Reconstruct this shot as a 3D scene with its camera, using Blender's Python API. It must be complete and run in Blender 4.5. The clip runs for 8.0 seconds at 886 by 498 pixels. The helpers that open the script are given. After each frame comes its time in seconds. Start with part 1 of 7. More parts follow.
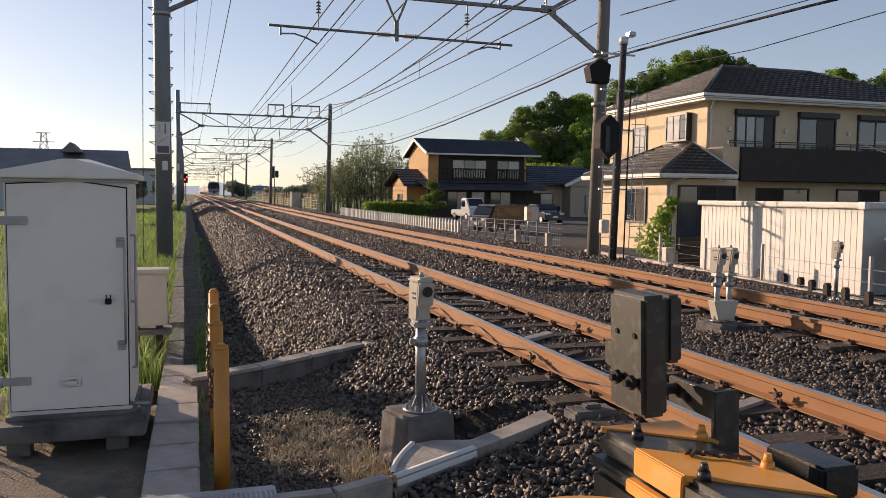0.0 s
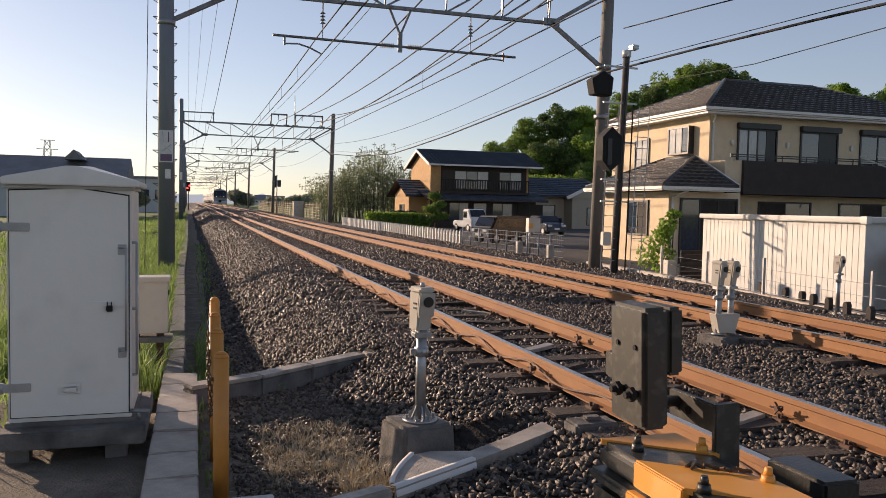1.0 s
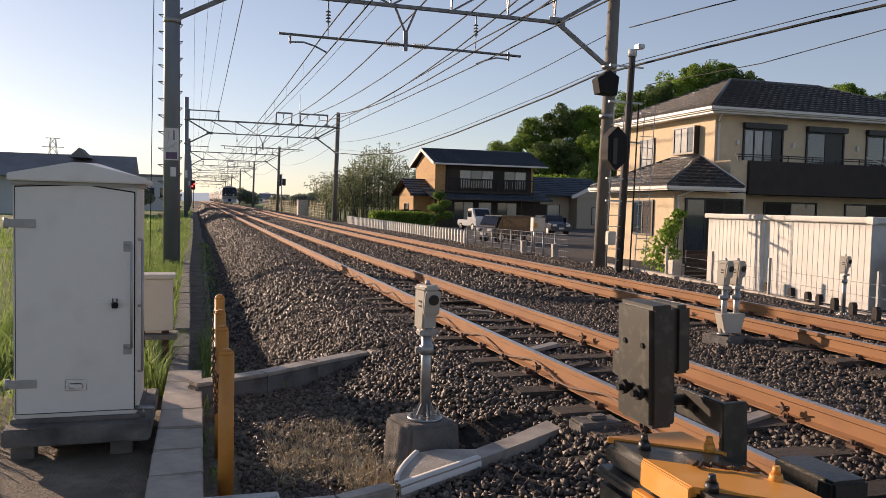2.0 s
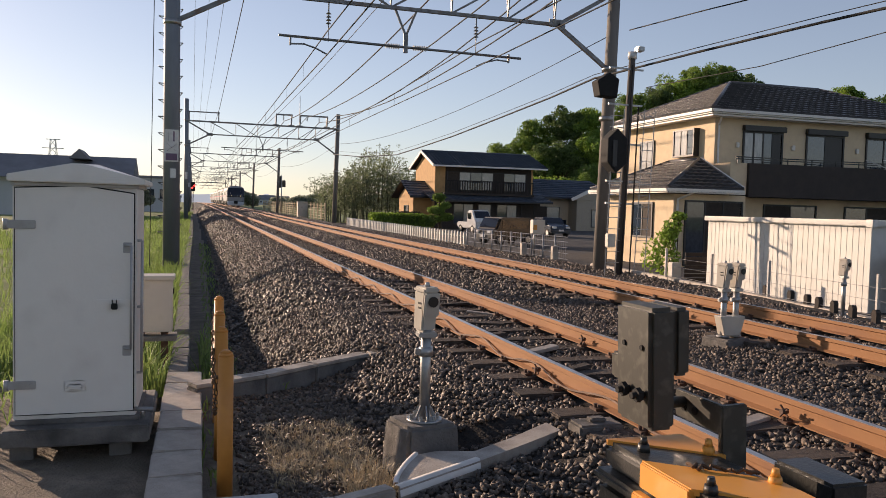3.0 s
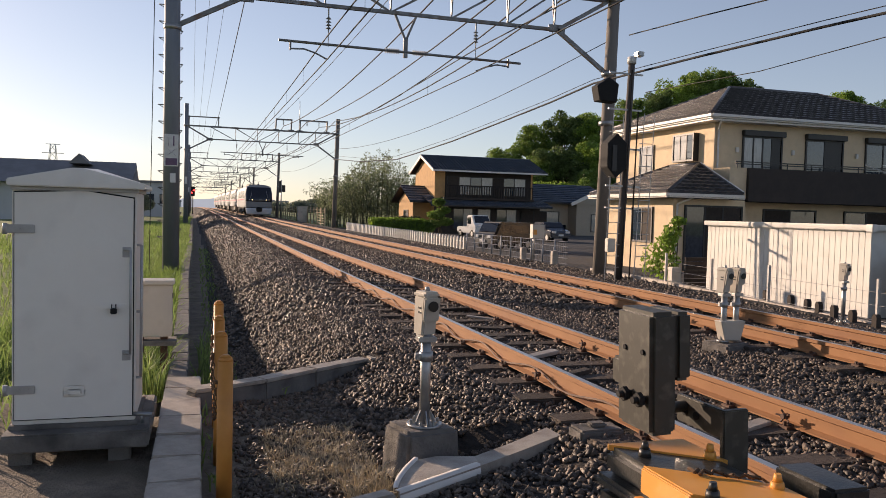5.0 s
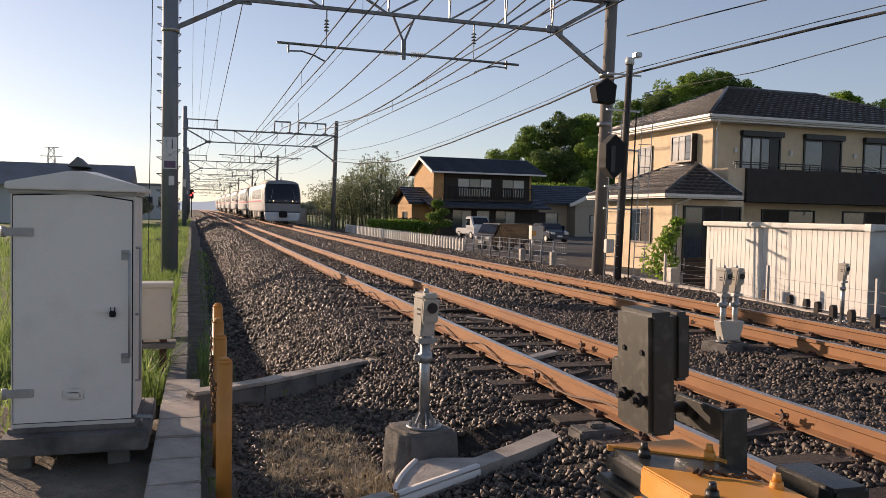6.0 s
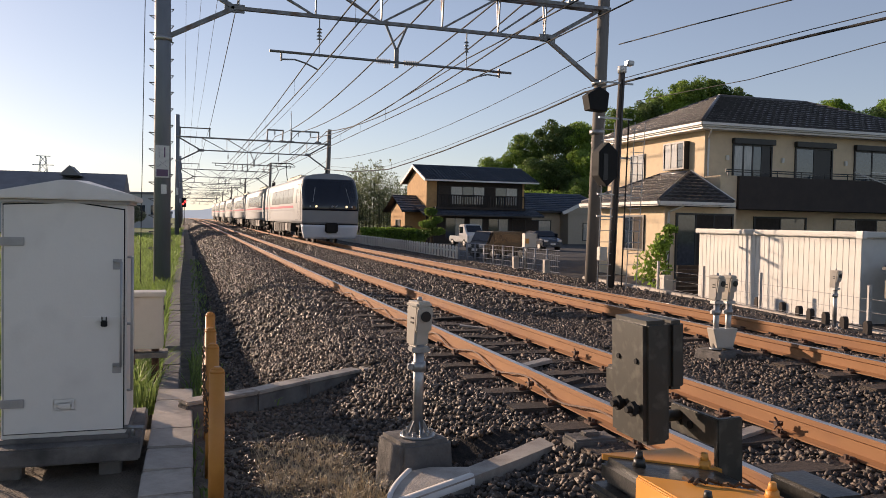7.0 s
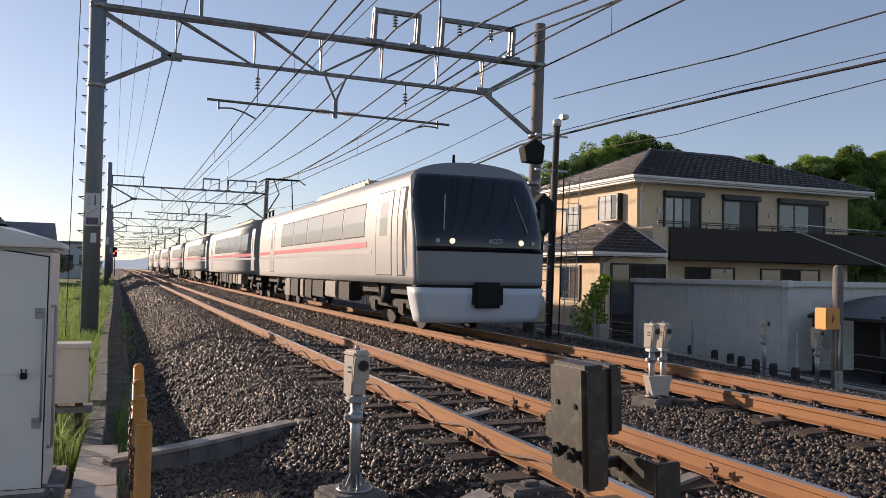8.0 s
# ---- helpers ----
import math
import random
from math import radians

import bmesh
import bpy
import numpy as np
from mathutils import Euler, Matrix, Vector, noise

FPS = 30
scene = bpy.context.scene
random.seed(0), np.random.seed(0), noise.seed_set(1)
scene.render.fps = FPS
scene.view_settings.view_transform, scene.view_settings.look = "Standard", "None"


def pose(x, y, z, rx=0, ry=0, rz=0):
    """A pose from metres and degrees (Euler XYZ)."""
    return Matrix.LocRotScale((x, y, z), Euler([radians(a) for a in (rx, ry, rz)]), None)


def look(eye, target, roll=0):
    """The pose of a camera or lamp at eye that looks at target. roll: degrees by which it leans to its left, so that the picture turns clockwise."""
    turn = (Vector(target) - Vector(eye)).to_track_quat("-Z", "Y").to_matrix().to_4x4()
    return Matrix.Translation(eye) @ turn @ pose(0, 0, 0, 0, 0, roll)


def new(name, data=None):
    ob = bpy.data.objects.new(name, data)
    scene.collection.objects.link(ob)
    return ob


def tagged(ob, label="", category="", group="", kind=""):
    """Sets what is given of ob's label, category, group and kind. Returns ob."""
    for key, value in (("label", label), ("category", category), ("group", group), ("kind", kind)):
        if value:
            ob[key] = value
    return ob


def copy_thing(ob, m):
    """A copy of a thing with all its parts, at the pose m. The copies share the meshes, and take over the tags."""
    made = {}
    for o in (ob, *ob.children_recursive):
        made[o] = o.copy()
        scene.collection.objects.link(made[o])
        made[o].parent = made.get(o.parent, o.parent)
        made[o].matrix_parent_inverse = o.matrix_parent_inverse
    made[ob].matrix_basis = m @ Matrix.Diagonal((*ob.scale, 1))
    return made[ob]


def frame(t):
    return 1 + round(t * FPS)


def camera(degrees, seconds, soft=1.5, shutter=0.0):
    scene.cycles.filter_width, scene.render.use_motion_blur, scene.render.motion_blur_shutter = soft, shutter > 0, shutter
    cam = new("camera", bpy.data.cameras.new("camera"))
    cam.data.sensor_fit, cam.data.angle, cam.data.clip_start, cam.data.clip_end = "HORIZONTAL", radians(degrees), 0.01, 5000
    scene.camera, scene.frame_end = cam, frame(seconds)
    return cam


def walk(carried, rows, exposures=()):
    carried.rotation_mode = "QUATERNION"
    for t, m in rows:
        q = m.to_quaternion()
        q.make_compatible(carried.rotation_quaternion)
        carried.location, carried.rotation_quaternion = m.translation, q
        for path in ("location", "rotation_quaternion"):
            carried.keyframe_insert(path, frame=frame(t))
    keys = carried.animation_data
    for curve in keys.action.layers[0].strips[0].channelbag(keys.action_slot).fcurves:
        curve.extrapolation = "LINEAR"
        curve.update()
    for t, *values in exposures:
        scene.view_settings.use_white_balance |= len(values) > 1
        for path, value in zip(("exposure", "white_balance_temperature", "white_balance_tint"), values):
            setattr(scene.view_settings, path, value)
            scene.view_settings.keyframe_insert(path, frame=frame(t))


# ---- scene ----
cam = camera(58.0, 8.0, soft=0.7, shutter=0.0)
PATH = [
    (0, pose(0.003, -0.013, 1.283, 86.221, -0.580, -17.329)),
    (0.5, pose(0.002, -0.017, 1.281, 86.848, -1.032, -17.124)),
    (1, pose(0.003, -0.015, 1.280, 86.993, -1.108, -17.188)),
    (1.5, pose(-0.002, -0.005, 1.272, 86.888, -1.196, -16.981)),
    (3, pose(-0.002, -0.006, 1.271, 87.072, -1.436, -16.883)),
    (3.5, pose(-0.000, 0.000, 1.269, 87.107, -1.456, -16.966)),
    (4, pose(-0.000, -0.000, 1.269, 87.107, -1.453, -16.909)),
    (4.5, pose(-0.002, 0.002, 1.269, 87.282, -1.503, -16.912)),
    (6, pose(-0.001, 0.000, 1.268, 87.530, -1.190, -16.987)),
    (6.5, pose(-0.000, 0.002, 1.270, 87.623, -1.052, -17.130)),
    (7, pose(0.001, 0.010, 1.270, 88.107, -1.065, -17.477)),
    (7.5, pose(-0.002, 0.008, 1.268, 90.245, -1.418, -19.052)),
    (8, pose(0.013, 0.035, 1.252, 91.796, -1.062, -21.872)),
]
walk(cam, PATH, exposures=((0.0, 0.38, 6800, 21), (7.0, 0.38, 6750, 21), (8.0, 0.38, 6400, 20)))

# ---- light ----
SUN_AZ, SUN_EL = radians(-35), radians(13.5)
world = bpy.data.worlds.new("world")
scene.world = world
world.use_nodes = True
wn = world.node_tree.nodes
sky = wn.new("ShaderNodeTexSky")
sky.sky_type, sky.sun_disc = "NISHITA", False
sky.sun_elevation, sky.sun_rotation = SUN_EL, SUN_AZ
sky.air_density, sky.dust_density, sky.ozone_density = 0.9, 0.3, 2.4
soften = wn.new("ShaderNodeHueSaturation")
soften.inputs["Saturation"].default_value = 0.86
world.node_tree.links.new(sky.outputs[0], soften.inputs["Color"])
even = wn.new("ShaderNodeGamma")
even.inputs["Gamma"].default_value = 0.8
world.node_tree.links.new(soften.outputs[0], even.inputs["Color"])
world.node_tree.links.new(even.outputs[0], wn["Background"].inputs[0])
wn["Background"].inputs[1].default_value = 0.146
sun_data = bpy.data.lights.new("sun", "SUN")
sun_data.energy, sun_data.angle, sun_data.color = 5.0, radians(0.6), (1.0, 0.80, 0.58)
sun = new("sun", sun_data)
sun.matrix_world = look((0, 0, 60), (math.sin(-SUN_AZ) * 60, -math.cos(SUN_AZ) * 60, 60 - math.tan(SUN_EL) * 60))


# ---- materials ----
def mat(name, c1, c2=None, rough=0.6, metal=0.0, scale=8.0, bump=0.0, bump_scale=60.0, spots=None, stretch=(1, 1, 1), vary=0.0, coat=0.0, spot_scale=3.0):
    """A surface of two mixed tones with grain, stains and relief; spots is a third tone in patches."""
    m = bpy.data.materials.new(name)
    m.use_nodes = True
    nt = m.node_tree
    n, l = nt.nodes, nt.links
    b = n["Principled BSDF"]
    b.inputs["Roughness"].default_value, b.inputs["Metallic"].default_value = rough, metal
    b.inputs["Coat Weight"].default_value = coat
    c2 = c2 or tuple(v * 0.82 for v in c1)
    tc, mp = n.new("ShaderNodeTexCoord"), n.new("ShaderNodeMapping")
    mp.inputs["Scale"].default_value = stretch
    l.new(tc.outputs["Object"], mp.inputs["Vector"])
    no = n.new("ShaderNodeTexNoise")
    no.inputs["Scale"].default_value, no.inputs["Detail"].default_value, no.inputs["Roughness"].default_value = scale, 8, 0.65
    l.new(mp.outputs[0], no.inputs["Vector"])
    ramp = n.new("ShaderNodeValToRGB")
    ramp.color_ramp.elements[0].position, ramp.color_ramp.elements[1].position = 0.36, 0.64
    ramp.color_ramp.elements[0].color, ramp.color_ramp.elements[1].color = (*c2, 1), (*c1, 1)
    l.new(no.outputs[0], ramp.inputs[0])
    out = ramp.outputs[0]
    if spots:
        n2 = n.new("ShaderNodeTexNoise")
        n2.inputs["Scale"].default_value, n2.inputs["Detail"].default_value = spot_scale, 6
        l.new(mp.outputs[0], n2.inputs["Vector"])
        r2 = n.new("ShaderNodeValToRGB")
        r2.color_ramp.elements[0].position, r2.color_ramp.elements[1].position = 0.52, 0.70
        l.new(n2.outputs[0], r2.inputs[0])
        mx = n.new("ShaderNodeMixRGB")
        mx.inputs[2].default_value = (*spots, 1)
        l.new(r2.outputs[0], mx.inputs[0])
        l.new(out, mx.inputs[1])
        out = mx.outputs[0]
    if vary:
        info = n.new("ShaderNodeObjectInfo")
        geo = n.new("ShaderNodeNewGeometry")
        add = n.new("ShaderNodeMath")
        add.operation = "ADD"
        l.new(info.outputs["Random"], add.inputs[0])
        l.new(geo.outputs["Random Per Island"], add.inputs[1])
        fr = n.new("ShaderNodeMath")
        fr.operation = "FRACT"
        l.new(add.outputs[0], fr.inputs[0])
        mr = n.new("ShaderNodeMapRange")
        mr.inputs["To Min"].default_value, mr.inputs["To Max"].default_value = 1 - vary, 1 + vary
        l.new(fr.outputs[0], mr.inputs[0])
        hs = n.new("ShaderNodeHueSaturation")
        l.new(mr.outputs[0], hs.inputs["Value"])
        l.new(out, hs.inputs["Color"])
        out = hs.outputs[0]
    l.new(out, b.inputs["Base Color"])
    if bump:
        nb = n.new("ShaderNodeTexNoise")
        nb.inputs["Scale"].default_value, nb.inputs["Detail"].default_value = bump_scale, 5
        l.new(mp.outputs[0], nb.inputs["Vector"])
        bp = n.new("ShaderNodeBump")
        bp.inputs["Strength"].default_value, bp.inputs["Distance"].default_value = bump, 0.02
        l.new(nb.outputs[0], bp.inputs["Height"])
        l.new(bp.outputs[0], b.inputs["Normal"])
    return m


def leaf_mat(name, c1, c2):
    m = mat(name, c1, c2, rough=0.55, scale=0.6, vary=0.35)
    b = m.node_tree.nodes["Principled BSDF"]
    tr = m.node_tree.nodes.new("ShaderNodeBsdfTranslucent")
    mx = m.node_tree.nodes.new("ShaderNodeMixShader")
    mx.inputs[0].default_value = 0.5
    src = b.inputs["Base Color"].links[0].from_socket
    m.node_tree.links.new(src, tr.inputs["Color"])
    m.node_tree.links.new(b.outputs[0], mx.inputs[1])
    m.node_tree.links.new(tr.outputs[0], mx.inputs[2])
    m.node_tree.links.new(mx.outputs[0], m.node_tree.nodes["Material Output"].inputs[0])
    return m


def glow(name, c, strength):
    m = bpy.data.materials.new(name)
    m.use_nodes = True
    b = m.node_tree.nodes["Principled BSDF"]
    b.inputs["Base Color"].default_value = (*c, 1)
    b.inputs["Emission Color"].default_value, b.inputs["Emission Strength"].default_value = (*c, 1), strength
    return m


M_STONE = mat("ballast_stone", (0.158, 0.117, 0.086), (0.044, 0.034, 0.026), 0.55, scale=14, bump=0.4, vary=0.6)
# Near-black bed: the shade in the gaps between stones is in its colour.
M_SHADED_GRAVEL = mat("shaded_gravel_bed", (0.038, 0.031, 0.026), (0.011, 0.010, 0.009), 0.95, scale=28, bump=1.0, bump_scale=40)
M_SOIL = mat("soil", (0.25, 0.205, 0.155), (0.13, 0.105, 0.08), 0.95, scale=6, bump=0.8, bump_scale=50, spots=(0.11, 0.09, 0.06))
M_GRASSLAND = mat("grassland", (0.16, 0.21, 0.05), (0.10, 0.14, 0.03), 0.9, scale=3, bump=0.8, bump_scale=30, spots=(0.20, 0.22, 0.07))
M_ASPHALT = mat("asphalt", (0.05, 0.048, 0.047), (0.036, 0.034, 0.034), 0.9, scale=20, bump=0.4, bump_scale=120)
M_RAIL = mat("rusty_rail", (0.30, 0.142, 0.055), (0.245, 0.112, 0.042), 0.8, scale=3.5, bump=0.05, bump_scale=150, spots=(0.22, 0.10, 0.048), stretch=(1, 0.35, 1))
M_RAILTOP = mat("worn_steel", (0.72, 0.68, 0.64), (0.58, 0.51, 0.45), 0.36, metal=1.0, scale=30, stretch=(1, 0.1, 1))
M_SLEEPER = mat("sleeper_wood", (0.075, 0.058, 0.045), (0.035, 0.027, 0.022), 0.85, scale=12, bump=0.8, stretch=(0.3, 2, 1), vary=0.35)
M_CLIP = mat("rusty_clip", (0.12, 0.055, 0.03), (0.06, 0.03, 0.02), 0.7)
M_BOND = mat("brown_sheath", (0.24, 0.15, 0.10), (0.14, 0.085, 0.06), 0.6)
M_CONC = mat("concrete", (0.48, 0.425, 0.36), (0.33, 0.285, 0.24), 0.58, scale=5, bump=0.3, bump_scale=80, spots=(0.22, 0.185, 0.15), vary=0.12)
M_CONC_DARK = mat("weathered_concrete", (0.22, 0.20, 0.18), (0.13, 0.12, 0.11), 0.9, scale=4, bump=0.5, bump_scale=60, spots=(0.07, 0.065, 0.06))
M_POLE_CONC = mat("pole_concrete", (0.215, 0.19, 0.165), (0.155, 0.137, 0.12), 0.85, scale=3, bump=0.2, stretch=(1, 1, 0.15), spots=(0.14, 0.13, 0.12))
M_POLE_STEEL = mat("pole_steel", (0.23, 0.245, 0.27), (0.17, 0.185, 0.205), 0.55, metal=0.3, scale=2, bump=0.1, stretch=(1, 1, 0.2))
M_POLE_DARK = mat("dark_pole", (0.105, 0.09, 0.08), (0.07, 0.06, 0.055), 0.75, scale=3, bump=0.2, stretch=(1, 1, 0.15), spots=(0.05, 0.045, 0.04))
M_GALV = mat("galvanised_steel", (0.42, 0.42, 0.41), (0.30, 0.30, 0.30), 0.42, metal=0.75, scale=12, bump=0.1)
M_GANTRY = mat("gantry_steel", (0.24, 0.245, 0.25), (0.14, 0.135, 0.13), 0.5, metal=0.5, scale=5, spots=(0.17, 0.11, 0.08))
M_INSUL = mat("insulator", (0.30, 0.29, 0.28), (0.2, 0.2, 0.2), 0.25, scale=4)
M_WIRE = mat("wire", (0.028, 0.027, 0.026), (0.018, 0.018, 0.018), 0.85)
M_GREYPAINT = mat("grey_paint", (0.77, 0.735, 0.68), (0.72, 0.685, 0.63), 0.45, scale=1.5, bump=0.05, spots=(0.67, 0.635, 0.585))
M_GREYSTEEL = mat("grey_steel", (0.42, 0.41, 0.40), (0.33, 0.32, 0.31), 0.45, metal=0.3, scale=6)
M_GASKET = mat("black_rubber", (0.008, 0.008, 0.008), (0.005, 0.005, 0.005), 0.85)
M_CREAM = mat("cream_paint", (0.60, 0.55, 0.47), (0.55, 0.50, 0.43), 0.5, scale=3, spots=(0.45, 0.40, 0.33))
M_ORANGE = mat("orange_post", (0.60, 0.25, 0.045), (0.52, 0.20, 0.035), 0.5, scale=5, bump=0.1, spots=(0.45, 0.19, 0.05))
M_YELLOW = mat("yellow_orange_paint", (0.78, 0.35, 0.06), (0.70, 0.29, 0.045), 0.5, scale=3, spots=(0.62, 0.28, 0.06), coat=0.12)
M_BLACK = mat("black_paint", (0.030, 0.029, 0.026), (0.020, 0.020, 0.018), 0.42, scale=5, bump=0.15, spots=(0.060, 0.057, 0.045), coat=0.2)
M_BLACKBOX = mat("scratched_black", (0.046, 0.043, 0.034), (0.036, 0.033, 0.027), 0.48, scale=5, bump=0.04, bump_scale=25, spots=(0.085, 0.08, 0.064), spot_scale=22, coat=0.1)
M_CHAIN = mat("chain_steel", (0.16, 0.09, 0.05), (0.08, 0.05, 0.03), 0.6, metal=0.6)
M_SENSOR = mat("beige_enamel", (0.52, 0.47, 0.40), (0.46, 0.415, 0.35), 0.42, scale=6, spots=(0.48, 0.43, 0.36))
M_LENS = mat("dark_lens", (0.006, 0.006, 0.007), None, 0.35)
M_TRAIN = mat("train_silver", (0.235, 0.243, 0.252), (0.215, 0.223, 0.232), 0.5, metal=0.0, scale=1.2, spots=(0.23, 0.232, 0.238), coat=0.05)
M_TRAIN_WHITE = mat("train_white", (0.56, 0.60, 0.65), (0.53, 0.57, 0.62), 0.4, scale=2, coat=0.3)
M_TRAIN_RED = mat("train_red", (0.58, 0.05, 0.10), (0.52, 0.045, 0.085), 0.4, coat=0.3)
M_TRAIN_GREY = mat("train_grey", (0.42, 0.42, 0.43), None, 0.4, coat=0.2)
M_TRAIN_GLASS = mat("train_glass", (0.012, 0.016, 0.026), (0.010, 0.013, 0.022), 0.06)
# Reflected sky is mixed into the pale side glass; rear windows stay darker.
M_SKY_TONED_GLASS = mat("side_glass", (0.25, 0.26, 0.245), (0.22, 0.23, 0.215), 0.25)
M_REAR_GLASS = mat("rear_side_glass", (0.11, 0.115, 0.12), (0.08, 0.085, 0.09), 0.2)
M_UNDER = mat("underframe", (0.020, 0.017, 0.015), (0.010, 0.009, 0.008), 0.8, scale=6, bump=0.3, vary=0.4)
M_UNDER_GREY = mat("equipment_box", (0.19, 0.165, 0.135), (0.13, 0.115, 0.095), 0.65, scale=5, vary=0.4)
M_ROOFKIT = mat("roof_unit", (0.55, 0.47, 0.33), (0.47, 0.40, 0.28), 0.55, scale=3)
M_SIGN_WHITE = mat("sign_white", (0.75, 0.73, 0.70), None, 0.5)
M_HEAD = glow("headlight_glow", (1.0, 0.74, 0.38), 1.4)
M_RED = glow("red_signal_glow", (1.0, 0.05, 0.04), 3.0)
M_BEIGE_WALL = mat("beige_render", (0.71, 0.56, 0.375), (0.65, 0.51, 0.335), 0.85, scale=2, bump=0.3, bump_scale=90, spots=(0.62, 0.485, 0.325))
M_OCHRE_WALL = mat("ochre_render", (0.52, 0.31, 0.13), (0.45, 0.265, 0.11), 0.85, scale=2, bump=0.2, spots=(0.42, 0.25, 0.11))
M_TILE = mat("slate_tile", (0.085, 0.080, 0.082), (0.050, 0.048, 0.050), 0.38, scale=6, bump=0.2, vary=0.2)
M_TILE_BLUE = mat("blue_grey_tile", (0.050, 0.068, 0.10), (0.032, 0.045, 0.07), 0.5, scale=5, vary=0.25)
M_GUTTER = mat("white_gutter", (0.72, 0.69, 0.64), (0.66, 0.63, 0.58), 0.45)
M_BALC = mat("dark_cladding", (0.050, 0.038, 0.032), (0.038, 0.030, 0.026), 0.85, scale=3)
M_DARKFRAME = mat("dark_frame", (0.022, 0.020, 0.019), None, 0.45)
M_PANE = mat("window_pane", (0.03, 0.045, 0.065), (0.02, 0.03, 0.045), 0.04, coat=1.0)
M_CURTAIN = mat("curtained_pane", (0.36, 0.35, 0.33), (0.22, 0.22, 0.22), 0.2, scale=9, stretch=(4, 4, 0.2), coat=1.0)
M_DARKWOOD = mat("dark_wood", (0.045, 0.034, 0.027), (0.028, 0.022, 0.018), 0.85, scale=6, vary=0.3)
M_SHED = mat("white_sheet_metal", (0.635, 0.615, 0.565), (0.60, 0.58, 0.53), 0.55, scale=2, spots=(0.56, 0.54, 0.49))
M_BARK = mat("bark", (0.10, 0.075, 0.05), (0.06, 0.045, 0.03), 0.9, scale=8, bump=0.6)
M_LEAF = leaf_mat("tree_leaf", (0.22, 0.32, 0.065), (0.10, 0.17, 0.035))
M_LEAF_DARK = leaf_mat("dark_leaf", (0.15, 0.22, 0.065), (0.07, 0.115, 0.036))
M_LEAF2 = leaf_mat("fresh_leaf", (0.29, 0.42, 0.07), (0.15, 0.25, 0.04))
M_BAMBOO = leaf_mat("bamboo_leaf", (0.25, 0.29, 0.16), (0.12, 0.15, 0.075))
M_CULM = mat("bamboo_culm", (0.085, 0.095, 0.05), (0.05, 0.06, 0.03), 0.6)
# Leaf tone for far trees, paled so that it carries the haze.
M_HAZED_LEAF = leaf_mat("hazed_leaf", (0.24, 0.27, 0.20), (0.16, 0.19, 0.14))
M_HEDGE = leaf_mat("hedge_leaf", (0.24, 0.36, 0.05), (0.14, 0.24, 0.03))
M_GRASS = leaf_mat("grass_blade", (0.27, 0.36, 0.11), (0.16, 0.24, 0.06))
M_DRY = mat("dry_grass", (0.58, 0.48, 0.32), (0.42, 0.34, 0.22), 0.8, vary=0.3)
M_FENCE_WHITE = mat("fence_white", (0.62, 0.60, 0.55), (0.52, 0.50, 0.46), 0.6, scale=4)
M_FENCE_TAN = mat("fence_tan", (0.52, 0.42, 0.27), (0.45, 0.36, 0.23), 0.7, scale=3)
# Haze is put into these far greys: walls paled, roofs lightened.
M_FAR_HAZED = mat("far_grey_hazed", (0.50, 0.52, 0.54), (0.42, 0.44, 0.46), 0.9, scale=0.2)
M_FAR_ROOF_HAZED = mat("far_roof_hazed", (0.20, 0.20, 0.215), (0.15, 0.15, 0.16), 0.8, scale=0.5)
M_CARWHITE = mat("car_white", (0.75, 0.75, 0.74), None, 0.25, coat=0.8)
M_CARBROWN = mat("car_brown", (0.016, 0.013, 0.011), None, 0.4, coat=0.3)
M_CARBLUE = mat("car_navy", (0.02, 0.03, 0.05), None, 0.25, coat=0.9)
M_TYRE = mat("tyre", (0.02, 0.02, 0.02), None, 0.85)


# ---- mesh helpers ----
def smoothstep(a, b, v):
    u = min(1.0, max(0.0, (v - a) / (b - a)))
    return u * u * (3 - 2 * u)


def run_in(y):
    """How far the line has run past its slight bend."""
    if y <= 10:
        return 0.0
    if y < 50:
        u = (y - 10) / 40
        return 40 * (u ** 3 - u ** 4 / 2)
    return 20 + (y - 50)


def bend(y):
    return -0.0085 * min(run_in(y), 900)


def rise(y):
    d = run_in(y)
    return 0.0048 * d if d < 150 else 0.72 + 0.25 * (1 - math.exp(-(d - 150) * 0.0048 / 0.25))


def on(x, y, z):
    """A place along the line: across, along and up from the near rail level."""
    return Vector((x + bend(y), y, z + rise(y)))


def part(name, bm, material, parent=None, label="", smooth=False):
    me = bpy.data.meshes.new(name)
    if smooth:
        for f in bm.faces:
            f.smooth = True
    bm.to_mesh(me)
    bm.free()
    for m in (material if isinstance(material, (list, tuple)) else [material]):
        me.materials.append(m)
    ob = new(name, me)
    if parent:
        ob.parent = parent
    if label:
        tagged(ob, label)
    return ob


def thing(name, at, label, category, group="", kind=""):
    ob = new(name)
    ob.empty_display_size = 0.2
    ob.matrix_world = Matrix.Translation(at) if not isinstance(at, Matrix) else at
    return tagged(ob, label, category, group, kind)


def B():
    return bmesh.new()


